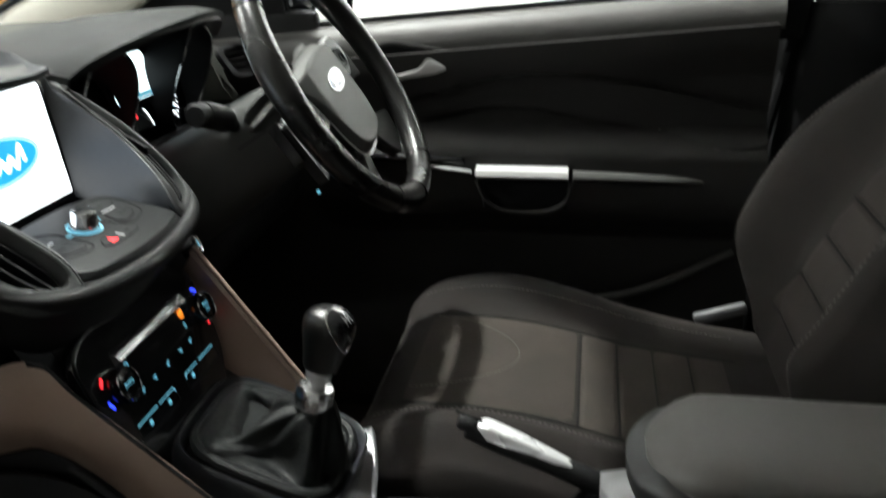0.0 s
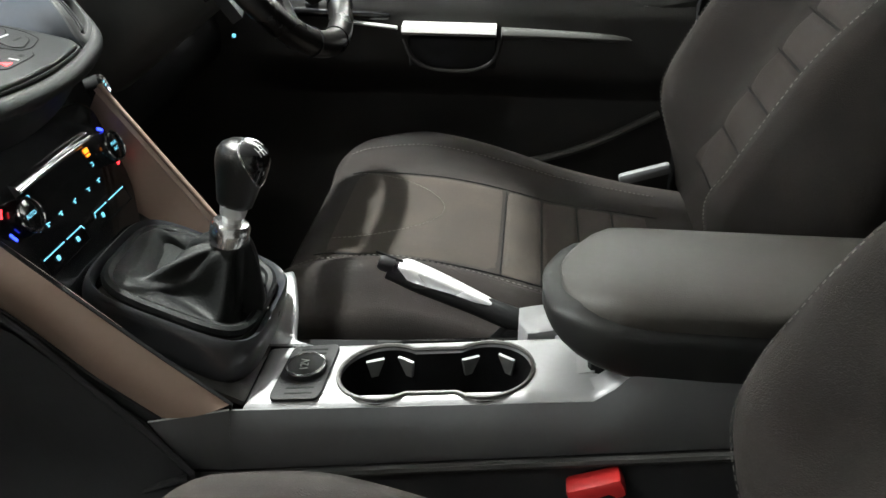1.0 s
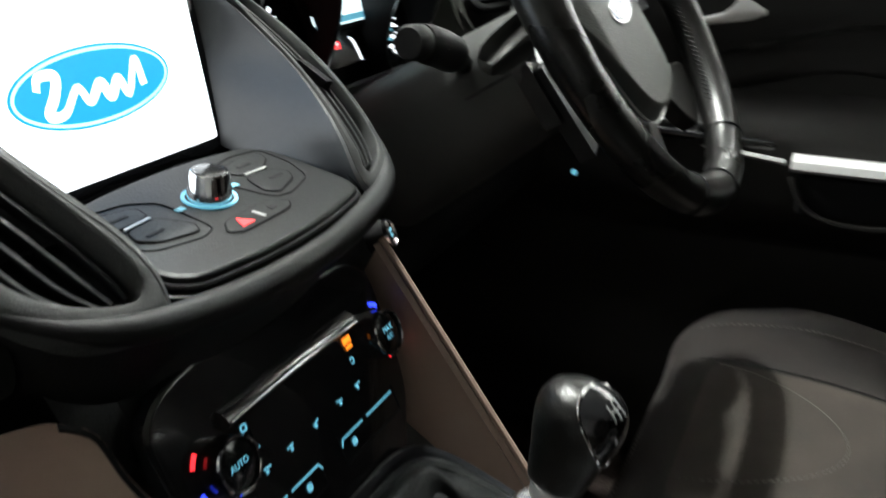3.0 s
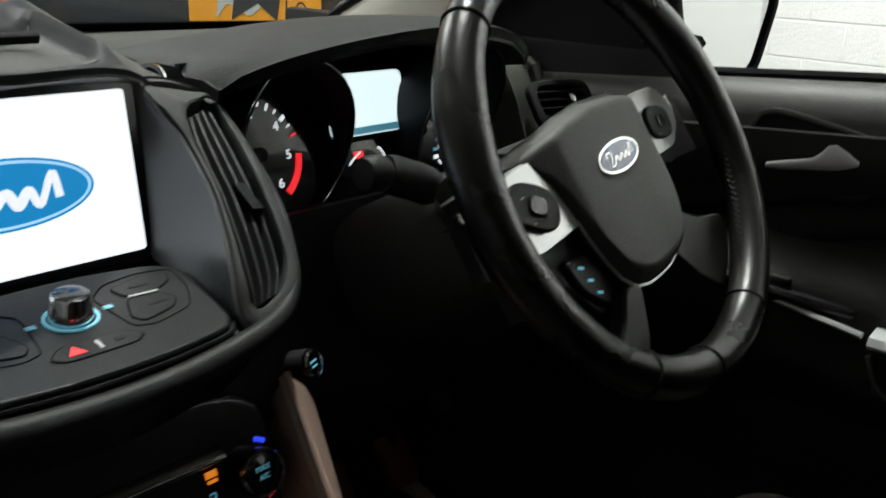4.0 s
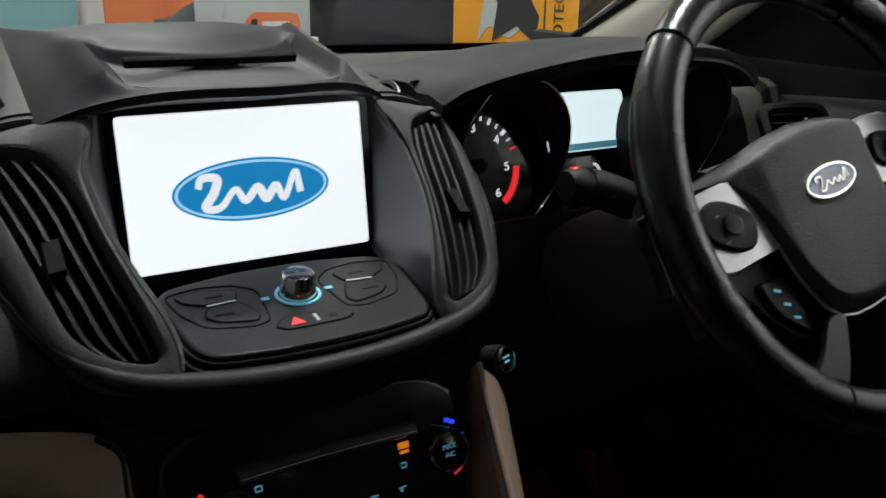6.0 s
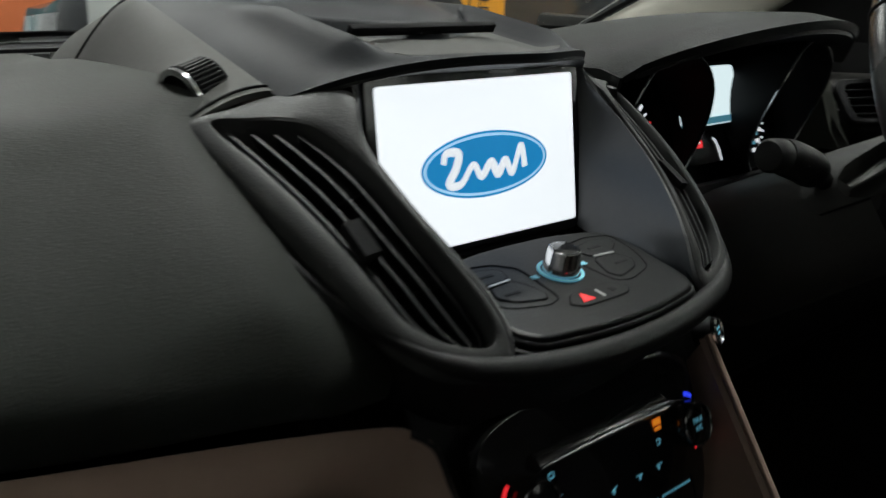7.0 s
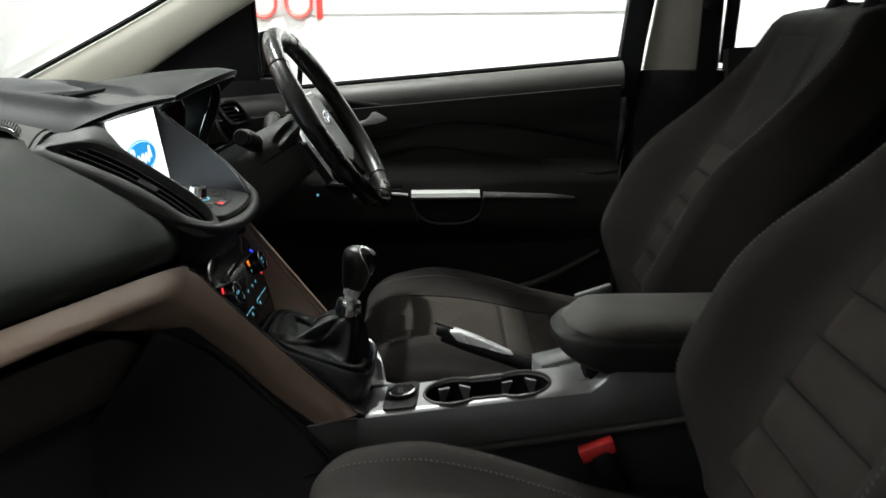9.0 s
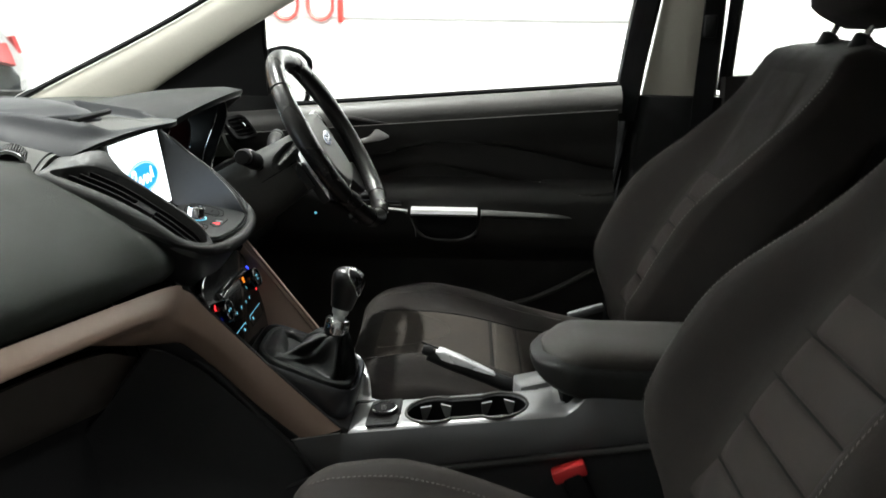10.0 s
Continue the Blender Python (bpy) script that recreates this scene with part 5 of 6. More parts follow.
for x0, x1 in ((-0.078, -0.006), (0.016, 0.086)):
    part("button_joint", moved(rod([(x0, -0.025, 0.0042), (x0, -0.044, 0.0042), (x1, -0.044, 0.0042), (x1, -0.025, 0.0042)], 0.0006, 5), hm), "rubber", hvac)

# engine start button on the driver's side of the stack
sb = thing("start_button", "chrome-ringed start button with a lit legend", "button")
sbm = facing((-0.258, 0.165, 0.906), (0.80, 0.30, 0.30), (0, 0, 1)) @ Matrix.Scale(0.78, 4)
part("ring", moved(turned([(0.0115, 0), (0.0145, 0), (0.0145, 0.005), (0.0125, 0.007), (0.0115, 0.004)], 36), sbm), "chrome", sb)
part("cap", moved(disc(0.0115, 0.005, 30, 0.001), sbm), "gloss", sb)
part("legend", moved(box((0.011, 0.002, 0.0004), (0, 0.0028, 0.0053), 0), sbm), "lit_cyan", sb)
part("legend", moved(box((0.008, 0.002, 0.0004), (0, -0.0022, 0.0053), 0), sbm), "lit_cyan", sb)
part("bracket", moved(turned([(0.002, -0.018), (0.0155, -0.018), (0.0155, -0.004), (0.0145, 0.001), (0.002, 0.001)], 28), sbm), "rubber", sb, "black round socket")

# ---------------------------------------------------------------- steering wheel
sw = thing("steering_wheel", "black leather steering wheel with silver spoke inserts", "steering wheel")
WC, WN = V((-0.145, 0.386, 1.048)), V((math.cos(radians(32)), 0, math.sin(radians(32))))
wm = facing(tuple(WC), (WN.x, -0.012, WN.z), (0, 0, 1)) @ pose(0, 0, 0, 0, 0, 10) @ Matrix.Scale(0.985, 4)
hub_m = wm @ pose(0, 0, -0.0205)
RW = 0.174


def rim_radius(t):
    a = (t * 360) % 360
    grip = 0.0022 * (math.exp(-((a - 25) / 18) ** 2) + math.exp(-((a - 155) / 18) ** 2))
    return 0.0167 + grip


rim = part("rim", moved(rod([(RW * math.cos(a), RW * math.sin(a), 0.004) for a in np.linspace(0, 2 * math.pi, 120, endpoint=False)], lambda t: rim_radius(t), 18, closed=True), wm), "leather", sw)
for deg in (53, 127, -68, -101, -128):
    a = radians(deg)
    c = V((RW * math.cos(a), RW * math.sin(a), 0.004))
    rad, zz = V((math.cos(a), math.sin(a), 0)), V((0, 0, 1))
    part("seam", moved(rod([c + 0.0173 * (math.cos(k) * rad + math.sin(k) * zz) for k in np.linspace(0, 2 * math.pi, 24, endpoint=False)], 0.0011, 5, closed=True), wm), "rubber", rim)
bms = []
for a in np.concatenate([np.linspace(radians(-55), radians(37), 46), np.linspace(radians(143), radians(235), 46)]):
    c = V(((RW - 0.0164) * math.cos(a), (RW - 0.0164) * math.sin(a), 0.004))
    d = V((-math.sin(a), math.cos(a), 0))
    bms.append(rod([c - d * 0.0025 + V((0, 0, 0.0025)), c + d * 0.0025 - V((0, 0, 0.0025))], 0.0007, 4))
tagged(part("stitching", moved(joined(*bms), wm), "gaiter", rim), "dark cross stitching", kind="stuff")


def hub_top(x):
    return float(np.interp(abs(x), (0, 0.04, 0.083, 0.112, 0.138), (0.059, 0.056, 0.048, 0.043, 0.036)))


def hub_low(x):
    return float(np.interp(abs(x), (0, 0.020, 0.037, 0.050, 0.059, 0.065, 0.069, 0.075, 0.086, 0.104, 0.138), (-0.097, -0.096, -0.091, -0.079, -0.060, -0.038, -0.016, 0.004, 0.021, 0.033, 0.034)))


def hub_face(u, v):
    x = lerp(-0.138, 0.138, u)
    a, b = hub_low(x), hub_top(x)
    y = lerp(a, b, v)
    edge = min(y - a, b - y, 0.138 - abs(x))
    return (x, y, 0.0205 - 0.40 * max(0.0, abs(x) - 0.062) - 14 * max(0, abs(x) - 0.02) ** 2 * 0.1 - 0.016 * (1 - smooth(0, 0.014, edge)) ** 2)


part("airbag_cover", moved(sheet(hub_face, 92, 40, 0.02), hub_m), "airbag", sw, "grained charcoal airbag cover", 60)
part("cover_line", moved(rod([(x, hub_low(x) - 0.001, 0.006) for x in np.linspace(-0.068, 0.068, 40)], 0.0013, 5), hub_m), "alu", sw)
part("hub_core", moved(slab(ring_outline(0.12, 0.12, 3, 40, 0, -0.025), 0.03, 0.004, -0.035), hub_m), "dark", sw)
badge = part("badge", moved(slab(ring_outline(0.064, 0.027, 2, 48), 0.003, 0.001, 0.019), hub_m @ pose(0, 0.005, 0)), "chrome", sw, "chrome oval badge")
part("badge_field", moved(slab(ring_outline(0.057, 0.0215, 2, 48), 0.0006, 0.0002, 0.022), hub_m @ pose(0, 0.005, 0)), "badge", badge, "dark blue badge field")
part("badge_script", moved(rod([q * 0.50 + V((0, 0, 0.0228)) for q in SCRIPT], 0.0012, 5, flat=0.4), hub_m @ pose(0, 0.005, 0)), "chrome", badge)
for s in (-1, 1):
    part("cover_mark", moved(box((0.012, 0.0014, 0.0006), (s * 0.043, 0.012, 0.0175), 0, (0, 0, s * 28)), hub_m), "rubber", sw)
    # upper side spoke: silver insert with a round button pad
    spoke = rounded([(s * 0.066, 0.036), (s * 0.098, 0.036 if s < 0 else 0.044), (s * 0.134, 0.033 if s < 0 else 0.041), (s * 0.153, 0.012 if s < 0 else 0.018), (s * 0.146, -0.008 if s < 0 else 0.000), (s * 0.122, -0.030 if s < 0 else -0.017), (s * 0.056, -0.026 if s < 0 else -0.015), (s * 0.062, 0.008)], 6, 0.2)
    sp = part("side_spoke", moved(skin([[(x, y, z - 0.06 * (abs(x) - 0.06)) for x, y in ring] for ring, z in ((spoke, -0.004), (spoke, 0.003), ([(x * 0.99, y * 0.95) for x, y in spoke], 0.006))]), hub_m), "insertsilver", sw, "satin silver spoke insert")
    btn = part("button_pad", moved(slab(ring_outline(0.050, 0.036, 2.6, 36), 0.005, 0.002), hub_m @ pose(s * 0.106, 0.004 if s < 0 else 0.010, 0.0035, 0, s * 4, -32 if s < 0 else -12) @ Matrix.Scale(1.0 if s < 0 else 0.86, 4)), "dark", sp, "black button pad")
    part("button", moved(slab(ring_outline(0.017, 0.015, 3, 24), 0.003, 0.001, 0.005), hub_m @ pose(s * 0.106, 0.004 if s < 0 else 0.010, 0.0035, 0, s * 4, -32 if s < 0 else -12) @ Matrix.Scale(1.0 if s < 0 else 0.86, 4)), "gloss", btn)
    for k in range(4):
        a = radians(45 + 90 * k)
        part("mark", moved(box((0.004, 0.0012, 0.0003), (s * 0.106 + 0.0145 * math.cos(a), (0.004 if s < 0 else 0.010) + 0.0145 * math.sin(a), 0.0085), 0), hub_m), "pale", btn)
    low = -0.050 if s < 0 else -0.022
    part("spoke_back", moved(skin([[(s * x, y, z) for x, y, z in ((0.055, 0.025, -0.012), (0.055, 0.025, -0.032), (0.055, low, -0.032), (0.055, low, -0.012))], [(s * x, y, z) for x, y, z in ((0.162, 0.018, -0.002), (0.162, 0.018, -0.016), (0.162, low - 0.01, -0.016), (0.162, low - 0.01, -0.002))]]), hub_m), "dark", sw)
    # leather web running down from the spoke to the rim
    part("lower_spoke", moved(skin([[(s * 0.100, 0.000, z), (s * 0.166, 0.028, z), (s * 0.170, -0.024, z), (s * 0.118, -0.030, z)] for z in (-0.022, -0.008)]), hub_m), "leather", sw)
    web = [(0.026, -0.088), (0.062, -0.060), (0.090, -0.080), (0.136, -0.092), (0.112, -0.128), (0.076, -0.148), (0.050, -0.124)] if s > 0 else [(-0.030, -0.090), (-0.052, -0.084), (-0.078, -0.112), (-0.104, -0.126), (-0.074, -0.150), (-0.052, -0.128)]
    part("bottom_spoke", moved(slab(rounded(web, 5, 0.25), 0.016, 0.005, -0.008), hub_m), "leather", sw, "leather lower spoke")
    if s > 0:
        continue
    part("lower_panel", moved(slab(rounded([(s * 0.046, -0.028), (s * 0.118, -0.026), (s * 0.116, -0.040), (s * 0.076, -0.096), (s * 0.034, -0.092)], 5, 0.15), 0.010, 0.002, -0.016), hub_m), "dark", sw)
    part("lower_buttons", moved(slab(rounded([(s * 0.066, -0.048), (s * 0.098, -0.043), (s * 0.090, -0.072), (s * 0.064, -0.096)], 5, 0.25), 0.008, 0.003, -0.008), hub_m), "dark", sw)
    for k in range(3):
        part("lit_mark", moved(box((0.007, 0.0022, 0.0003), (s * (0.083 - 0.004 * k), -0.054 - 0.012 * k, 0.0004), 0, (0, 0, s * 25)), hub_m), "lit_cyan", sw)
# column shroud and stalks
column = thing("steering_column", "dark grey steering column shroud with stalks", "steering column")


def col_ring(t, f):
    c = WC + V((0, -0.012, 0)) + WN * lerp(-0.03, -0.30, t)
    r = lerp(0.062, 0.085, t) * f
    return [c + V((0, r * math.copysign(abs(math.cos(k)) ** 0.7, math.cos(k)), 0)) + V((-0.469, 0, 0.883)) * (r * (0.72 if math.sin(k) > 0 else 0.95) * math.copysign(abs(math.sin(k)) ** 0.7, math.sin(k))) for k in np.linspace(0, 2 * math.pi, 36, endpoint=False)]


part("shroud", skin([col_ring(0, 0.8), col_ring(0.03, 0.95), col_ring(0.1, 1.0), col_ring(0.6, 1.05), col_ring(1, 1.05)]), "shroud", column)
part("shroud_gap", rod([col_ring(t, 1.012)[18] for t in np.linspace(0.08, 1, 10)], 0.0014, 5), "rubber", column)
part("shroud_gap", rod([col_ring(t, 1.012)[0] for t in np.linspace(0.08, 1, 10)], 0.0014, 5), "rubber", column)
for s in (-1, 1):
    base = V((-0.255, 0.370 + s * 0.048, 1.000))
    tip = V((-0.268, 0.370 + s * 0.122, 1.036))
    st = part("stalk", rod(spline([tuple(base), tuple(base.lerp(tip, 0.5) + V((0, 0, 0.004))), tuple(tip)], 14), lambda t: 0.008 + 0.008 * smooth(0.25, 0.45, t) - 0.002 * smooth(0.9, 1, t), 14), "dark", column)
    part("stalk_end", moved(turned([(0.002, 0), (0.012, 0), (0.0140, 0.003), (0.0140, 0.018), (0.012, 0.022), (0.002, 0.022)], 24), facing(tuple(tip), (0, s, 0.10), (1, 0, 0))), "dark", st)
    part("stalk_mark", box((0.0006, 0.012, 0.002), tuple(base.lerp(tip, 0.75) + V((0.0148, 0, 0.003))), 0), "pale", st)
part("lock_light", moved(disc(0.0025, 0.003, 14, 0.0005), facing((-0.162, 0.322, 0.922), (0.7, -0.7, 0.2), (0, 0, 1))), "lit_cyan", column)
# pedals
for y, w in ((0.30, 0.055), (0.43, 0.065), (0.55, 0.05)):
    pd = thing("pedal", "brown-black rubber foot pedal on a steel arm", "pedal", "pedals")
    part("pad", box((0.02, w, 0.075), (-0.54, y, 0.52), 0.006, (0, -35, 0)), "pedal", pd)
    part("arm", rod([(-0.55, y, 0.54), (-0.62, y, 0.72), (-0.66, y, 0.88)], 0.008, 8), "dark", pd)

# ---------------------------------------------------------------- seats


def cushion_z(x, y):
    """Upper side of a seat cushion; x from its front edge, y from its middle."""
    a = abs(y)
    z = 0.672 - 0.06 * (x / 0.5) + 0.016 * math.sin(math.pi * min(1, max(0, x) / 0.30)) * (1 - 0.5 * smooth(0.1, 0.2, a))
    z += (0.015 + 0.032 * smooth(-0.05, 0.12, x) - 0.030 * smooth(0.10, 0.46, x)) * smooth(0.135, 0.205, a) - 0.045 * smooth(0.205, 0.262, a)
    z -= 0.055 * (1 - math.sqrt(max(0.0, 1 - min(1.0, max(0.0, (0.022 - x) / 0.062)) ** 2)))
    return z


def car_seat(group, y0, x_front, near, dz=0.0, tilt=0.0, back_x=0.475):
    """near: the side (-1 or 1) that turns to the middle of the car."""
    seat = thing("car_seat", "charcoal cloth front seat with ribbed inserts and pale stitching", "car seat", group)

    def at(x, y):
        return V((x_front + x, y0 + y, cushion_z(x, y) + dz - tilt * x))

    # cushion body: rings from front to back
    rings = []
    for x in np.concatenate([[-0.040, -0.0395, -0.0375, -0.033, -0.026, -0.017, -0.007, 0.005], np.linspace(0.02, 0.57, 28)]):
        half = 0.262 - 0.030 * smooth(0.03, -0.04, x) ** 2
        top = []
        for y in np.linspace(-half, half, 41):
            q = at(x, y * 0.262 / half * 0.995)
            top.append(V((q.x, y0 + y, q.z)))
        low = 0.50
        rings.append([V((x_front + x + 0.02, y0 - half + 0.03, low)), V((x_front + x, y0 - half - 0.004, lerp(low, top[0].z, 0.55)))] + top + [V((x_front + x, y0 + half + 0.004, lerp(low, top[-1].z, 0.55))), V((x_front + x + 0.02, y0 + half - 0.03, low))])
    part("cushion", skin(rings), "cloth", seat, sharp=70)

    def pad(x0, x1, ya, yb, dome, lift=0.003):
        def fn(u, v):
            x, y = lerp(x0, x1, v), lerp(ya, yb, u)
            e = min(u, 1 - u, v, 1 - v)
            return at(x, y) + V((0, 0, lift * smooth(0, 0.04, e) + dome * (4 * v * (1 - v)) * smooth(0, 0.15, min(u, 1 - u)) - 0.0008))
        return sheet(fn, 16, 12, 0.0)
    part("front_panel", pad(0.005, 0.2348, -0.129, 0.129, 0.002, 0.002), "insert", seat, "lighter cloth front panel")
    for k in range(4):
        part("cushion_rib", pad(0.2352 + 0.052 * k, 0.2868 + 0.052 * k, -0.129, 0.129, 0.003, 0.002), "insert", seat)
        part("seam", rod([at(0.234 + 0.052 * k, y) + V((0, 0, 0.001)) for y in np.linspace(-0.128, 0.128, 16)], 0.0009, 5), "rubber", seat)
    for s in (-1, 1):
        part("seam", rod([at(x, s * 0.130) + V((0, 0, 0.001)) for x in np.linspace(0.0, 0.46, 40)], 0.0009, 5), "rubber", seat)
    arc = [at(0.022 + 0.13 * math.sin(math.pi * f) ** 0.6, lerp(-0.105, 0.105, f)) + V((0, 0, 0.008)) for f in np.linspace(0, 1, 50)]
    stitches(arc, 0.0065, "arc_stitching", seat)
    for s in (-1, 1):
        stitches([at(x, s * 0.180) + V((0, 0, 0.001)) for x in np.linspace(-0.03, 0.46, 60)], 0.007, "bolster_stitching", seat)
    stitches([at(-0.028, y) + V((-0.002, 0, 0)) for y in np.linspace(-0.18, 0.18, 30)], 0.007, "front_stitching", seat)
    # plinth and rails
    part("side_cover", box((0.42, 0.03, 0.12), (x_front + 0.26, y0 + near * 0.262, 0.53), 0.02), "dark", seat)
    part("side_cover", box((0.42, 0.03, 0.12), (x_front + 0.26, y0 - near * 0.262, 0.53), 0.02), "dark", seat)
    for s in (-1, 1):
        part("rail", box((0.55, 0.04, 0.05), (x_front + 0.25, y0 + s * 0.2, 0.40), 0.006), "dark", seat)
        part("riser", box((0.30, 0.03, 0.12), (x_front + 0.25, y0 + s * 0.2, 0.46), 0.01), "dark", seat)
    if near < 0:
        part("recline_lever", box((0.085, 0.016, 0.020), (x_front + 0.455, y0 + 0.268, 0.632), 0.006, (0, -18, 0)), "flank", seat, "grey recline lever")
    if near < 0:
        part("recline_lever", box((0.07, 0.016, 0.020), (x_front + 0.425, y0 - 0.262, 0.640), 0.006, (0, -18, 0)), "dark", seat)

    # backrest
    lean = radians(27)
    A, N = V((math.sin(lean), 0, math.cos(lean))), V((-math.cos(lean), 0, math.sin(lean)))
    B = V((x_front + back_x, y0, 0.640 + dz))
    L = 0.680

    def half_at(s):
        return 0.185 + 0.075 * smooth(0.0, 0.16, s) - 0.042 * smooth(0.22, 0.48, s) - 0.048 * smooth(0.56, 0.69, s) ** 1.5

    def front_n(s, y):
        w = half_at(s)
        a = abs(y) / w
        bol = 0.085 * smooth(0.48, 0.80, a) * smooth(0.60, 0.25, s) * smooth(-0.02, 0.12, s)
        fall = 0.10 * smooth(0.80, 1.0, a) ** 2
        belly_ = 0.014 * math.sin(math.pi * min(1, s / 0.4))
        return 0.055 + bol + belly_ - fall - 0.06 * smooth(0.60, 0.68, s) ** 2

    def back_pt(s, y, n):
        return B + A * s + V((0, y, 0)) + N * n
    rings = []
    for s in np.concatenate([np.linspace(0, 0.61, 33), [0.63, 0.65, 0.665, 0.675, L]]):
        w = half_at(s) * (1 - 0.35 * smooth(0.66, L, s))
        ring = [back_pt(s, y, front_n(s, y * half_at(s) / w)) for y in np.linspace(-w, w, 41)]
        rear = -0.075 + 0.03 * smooth(0.4, L, s) + 0.05 * smooth(0.63, L, s) ** 2
        ring += [back_pt(s, w + 0.004, lerp(rear, ring[-1].dot(N) - B.dot(N) - 0, 0.5)), back_pt(s, w * 0.9, rear), back_pt(s, 0, rear - 0.012), back_pt(s, -w * 0.9, rear), back_pt(s, -w - 0.004, lerp(rear, ring[0].dot(N) - B.dot(N), 0.5))]
        rings.append(ring)
    back = part("backrest", skin(rings), "cloth", seat, sharp=70)

    def bpad(s0, s1, ya, yb, dome, lift=0.003):
        def fn(u, v):
            s, y = lerp(s0, s1, v), lerp(ya, yb, u)
            y *= 1 - 0.22 * smooth(0.05, 0.40, s)
            e = min(u, 1 - u, v, 1 - v)
            return back_pt(s, y, front_n(s, y) + lift * smooth(0, 0.06, e) + dome * 4 * v * (1 - v) * smooth(0, 0.15, min(u, 1 - u)) - 0.002)
        return sheet(fn, 14, 12, 0.0)
    for k in range(5):
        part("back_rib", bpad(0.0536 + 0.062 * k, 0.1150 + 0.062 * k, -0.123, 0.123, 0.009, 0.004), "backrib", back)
        part("seam", rod([back_pt(0.053 + 0.062 * k, y, front_n(0.053 + 0.062 * k, y) + 0.001) for y in np.linspace(-0.115, 0.115, 14)], 0.0009, 5), "rubber", back)
    part("shoulder_panel", bpad(0.368, 0.60, -0.135, 0.135, 0.002, 0.002), "cloth", back)
    for sgn in (-1, 1):
        stitches([back_pt(s, sgn * half_at(s) * 0.82, front_n(s, half_at(s) * 0.82)) for s in np.linspace(0.05, 0.60, 80)], 0.007, "back_stitching", seat, lift=tuple(N * 0.001))
    # head restraint
    top = B + A * L
    for sgn in (-1, 1):
        part("collar", moved(turned([(0.004, -0.02), (0.017, -0.02), (0.017, 0.006), (0.012, 0.010), (0.004, 0.010)], 20), facing(tuple(top + V((0, sgn * 0.07, 0)) - A * 0.002), tuple(A), (0, 1, 0))), "dark", seat)
        part("post", rod([top + V((0, sgn * 0.07, 0)) - A * 0.01, top + V((0, sgn * 0.07, 0)) + A * 0.06], 0.006, 12), "chrome", seat, "chrome head restraint post")
    hc = top + A * 0.108 + N * 0.015
    hr = []
    for f, n in ((0.55, -0.055), (0.85, -0.05), (0.98, -0.035), (1.0, -0.01), (1.0, 0.015), (0.96, 0.035), (0.82, 0.048), (0.5, 0.053)):
        hr.append([hc + V((0, x * f, 0)) + A * (y * f) + N * (n + 0.012 * math.cos(x * 12)) for x, y in ring_outline(0.27, 0.175, 3.2, 40)])
    part("head_restraint", skin(hr), "cloth", seat, "charcoal cloth head restraint", sharp=70)
    return seat


car_seat("front seats", 0.372, -0.062, -1, back_x=0.537)
car_seat("front seats", -0.385, -0.072, 1, dz=-0.008, tilt=0.06, back_x=0.505)

# belt buckle beside the passenger seat
bk = thing("seat_belt_buckle", "black seat belt buckle with a red release button", "buckle")
part("stalk", rod([(0.32, -0.112, 0.52), (0.30, -0.112, 0.60), (0.285, -0.112, 0.625)], 0.016, 10, flat=0.6), "rubber", bk)
part("housing", box((0.030, 0.026, 0.060), (0.285, -0.112, 0.622), 0.006, (0, -28, 0)), "dark", bk)
part("release_button", box((0.050, 0.022, 0.020), (0.270, -0.112, 0.650), 0.004, (0, -22, 0)), "red", bk, "red release button")

# ---------------------------------------------------------------- centre console
con = thing("centre_console", "grey centre console with a satin silver top", "console")


def deck_z(x):
    return 0.6985 + 0.112 * x


CX, CY = 0.122, -0.043


def cup_r(a):
    """Distance from the middle of the double cup holder to its edge."""
    c, s = math.cos(a), math.sin(a)
    r, d, best = 0.0415, 0.047, 0.0
    for e in (-d, d):
        b = c * e
        disc_ = b * b - (e * e - r * r)
        if disc_ >= 0:
            best = max(best, b + math.sqrt(disc_))
    neck = 0.033 / abs(s) if abs(s) > 1e-6 else 9
    return max(best, min(neck, 0.052))


def rect_r(a, x0, x1, y0, y1):
    c, s = math.cos(a), math.sin(a)
    out = 9.0
    if c > 1e-9:
        out = min(out, (x1 - CX) / c)
    if c < -1e-9:
        out = min(out, (x0 - CX) / c)
    if s > 1e-9:
        out = min(out, (y1 - CY) / s)
    if s < -1e-9:
        out = min(out, (y0 - CY) / s)
    return out


def deck_ring(fn, dz):
    return [(CX + fn(a) * math.cos(a), CY + fn(a) * math.sin(a), deck_z(CX + fn(a) * math.cos(a)) + dz) for a in np.linspace(0, 2 * math.pi, 160, endpoint=False)]




def inset(k):
    return lambda a: rect_r(a, -0.052 + k, 0.330 - k, -0.0905 + k, 0.012 - k)


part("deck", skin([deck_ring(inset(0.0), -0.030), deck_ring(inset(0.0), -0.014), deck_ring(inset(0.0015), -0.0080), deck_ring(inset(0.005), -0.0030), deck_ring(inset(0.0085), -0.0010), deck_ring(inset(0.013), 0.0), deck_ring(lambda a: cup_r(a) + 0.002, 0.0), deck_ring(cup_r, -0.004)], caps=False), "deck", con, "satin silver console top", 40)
part("cup_rim", rod([(CX + (cup_r(a) + 0.0015) * math.cos(a), CY + (cup_r(a) + 0.0015) * math.sin(a), deck_z(CX + cup_r(a) * math.cos(a)) + 0.001) for a in np.linspace(0, 2 * math.pi, 160, endpoint=False)], 0.0022, 6, closed=True), "doortop", con)
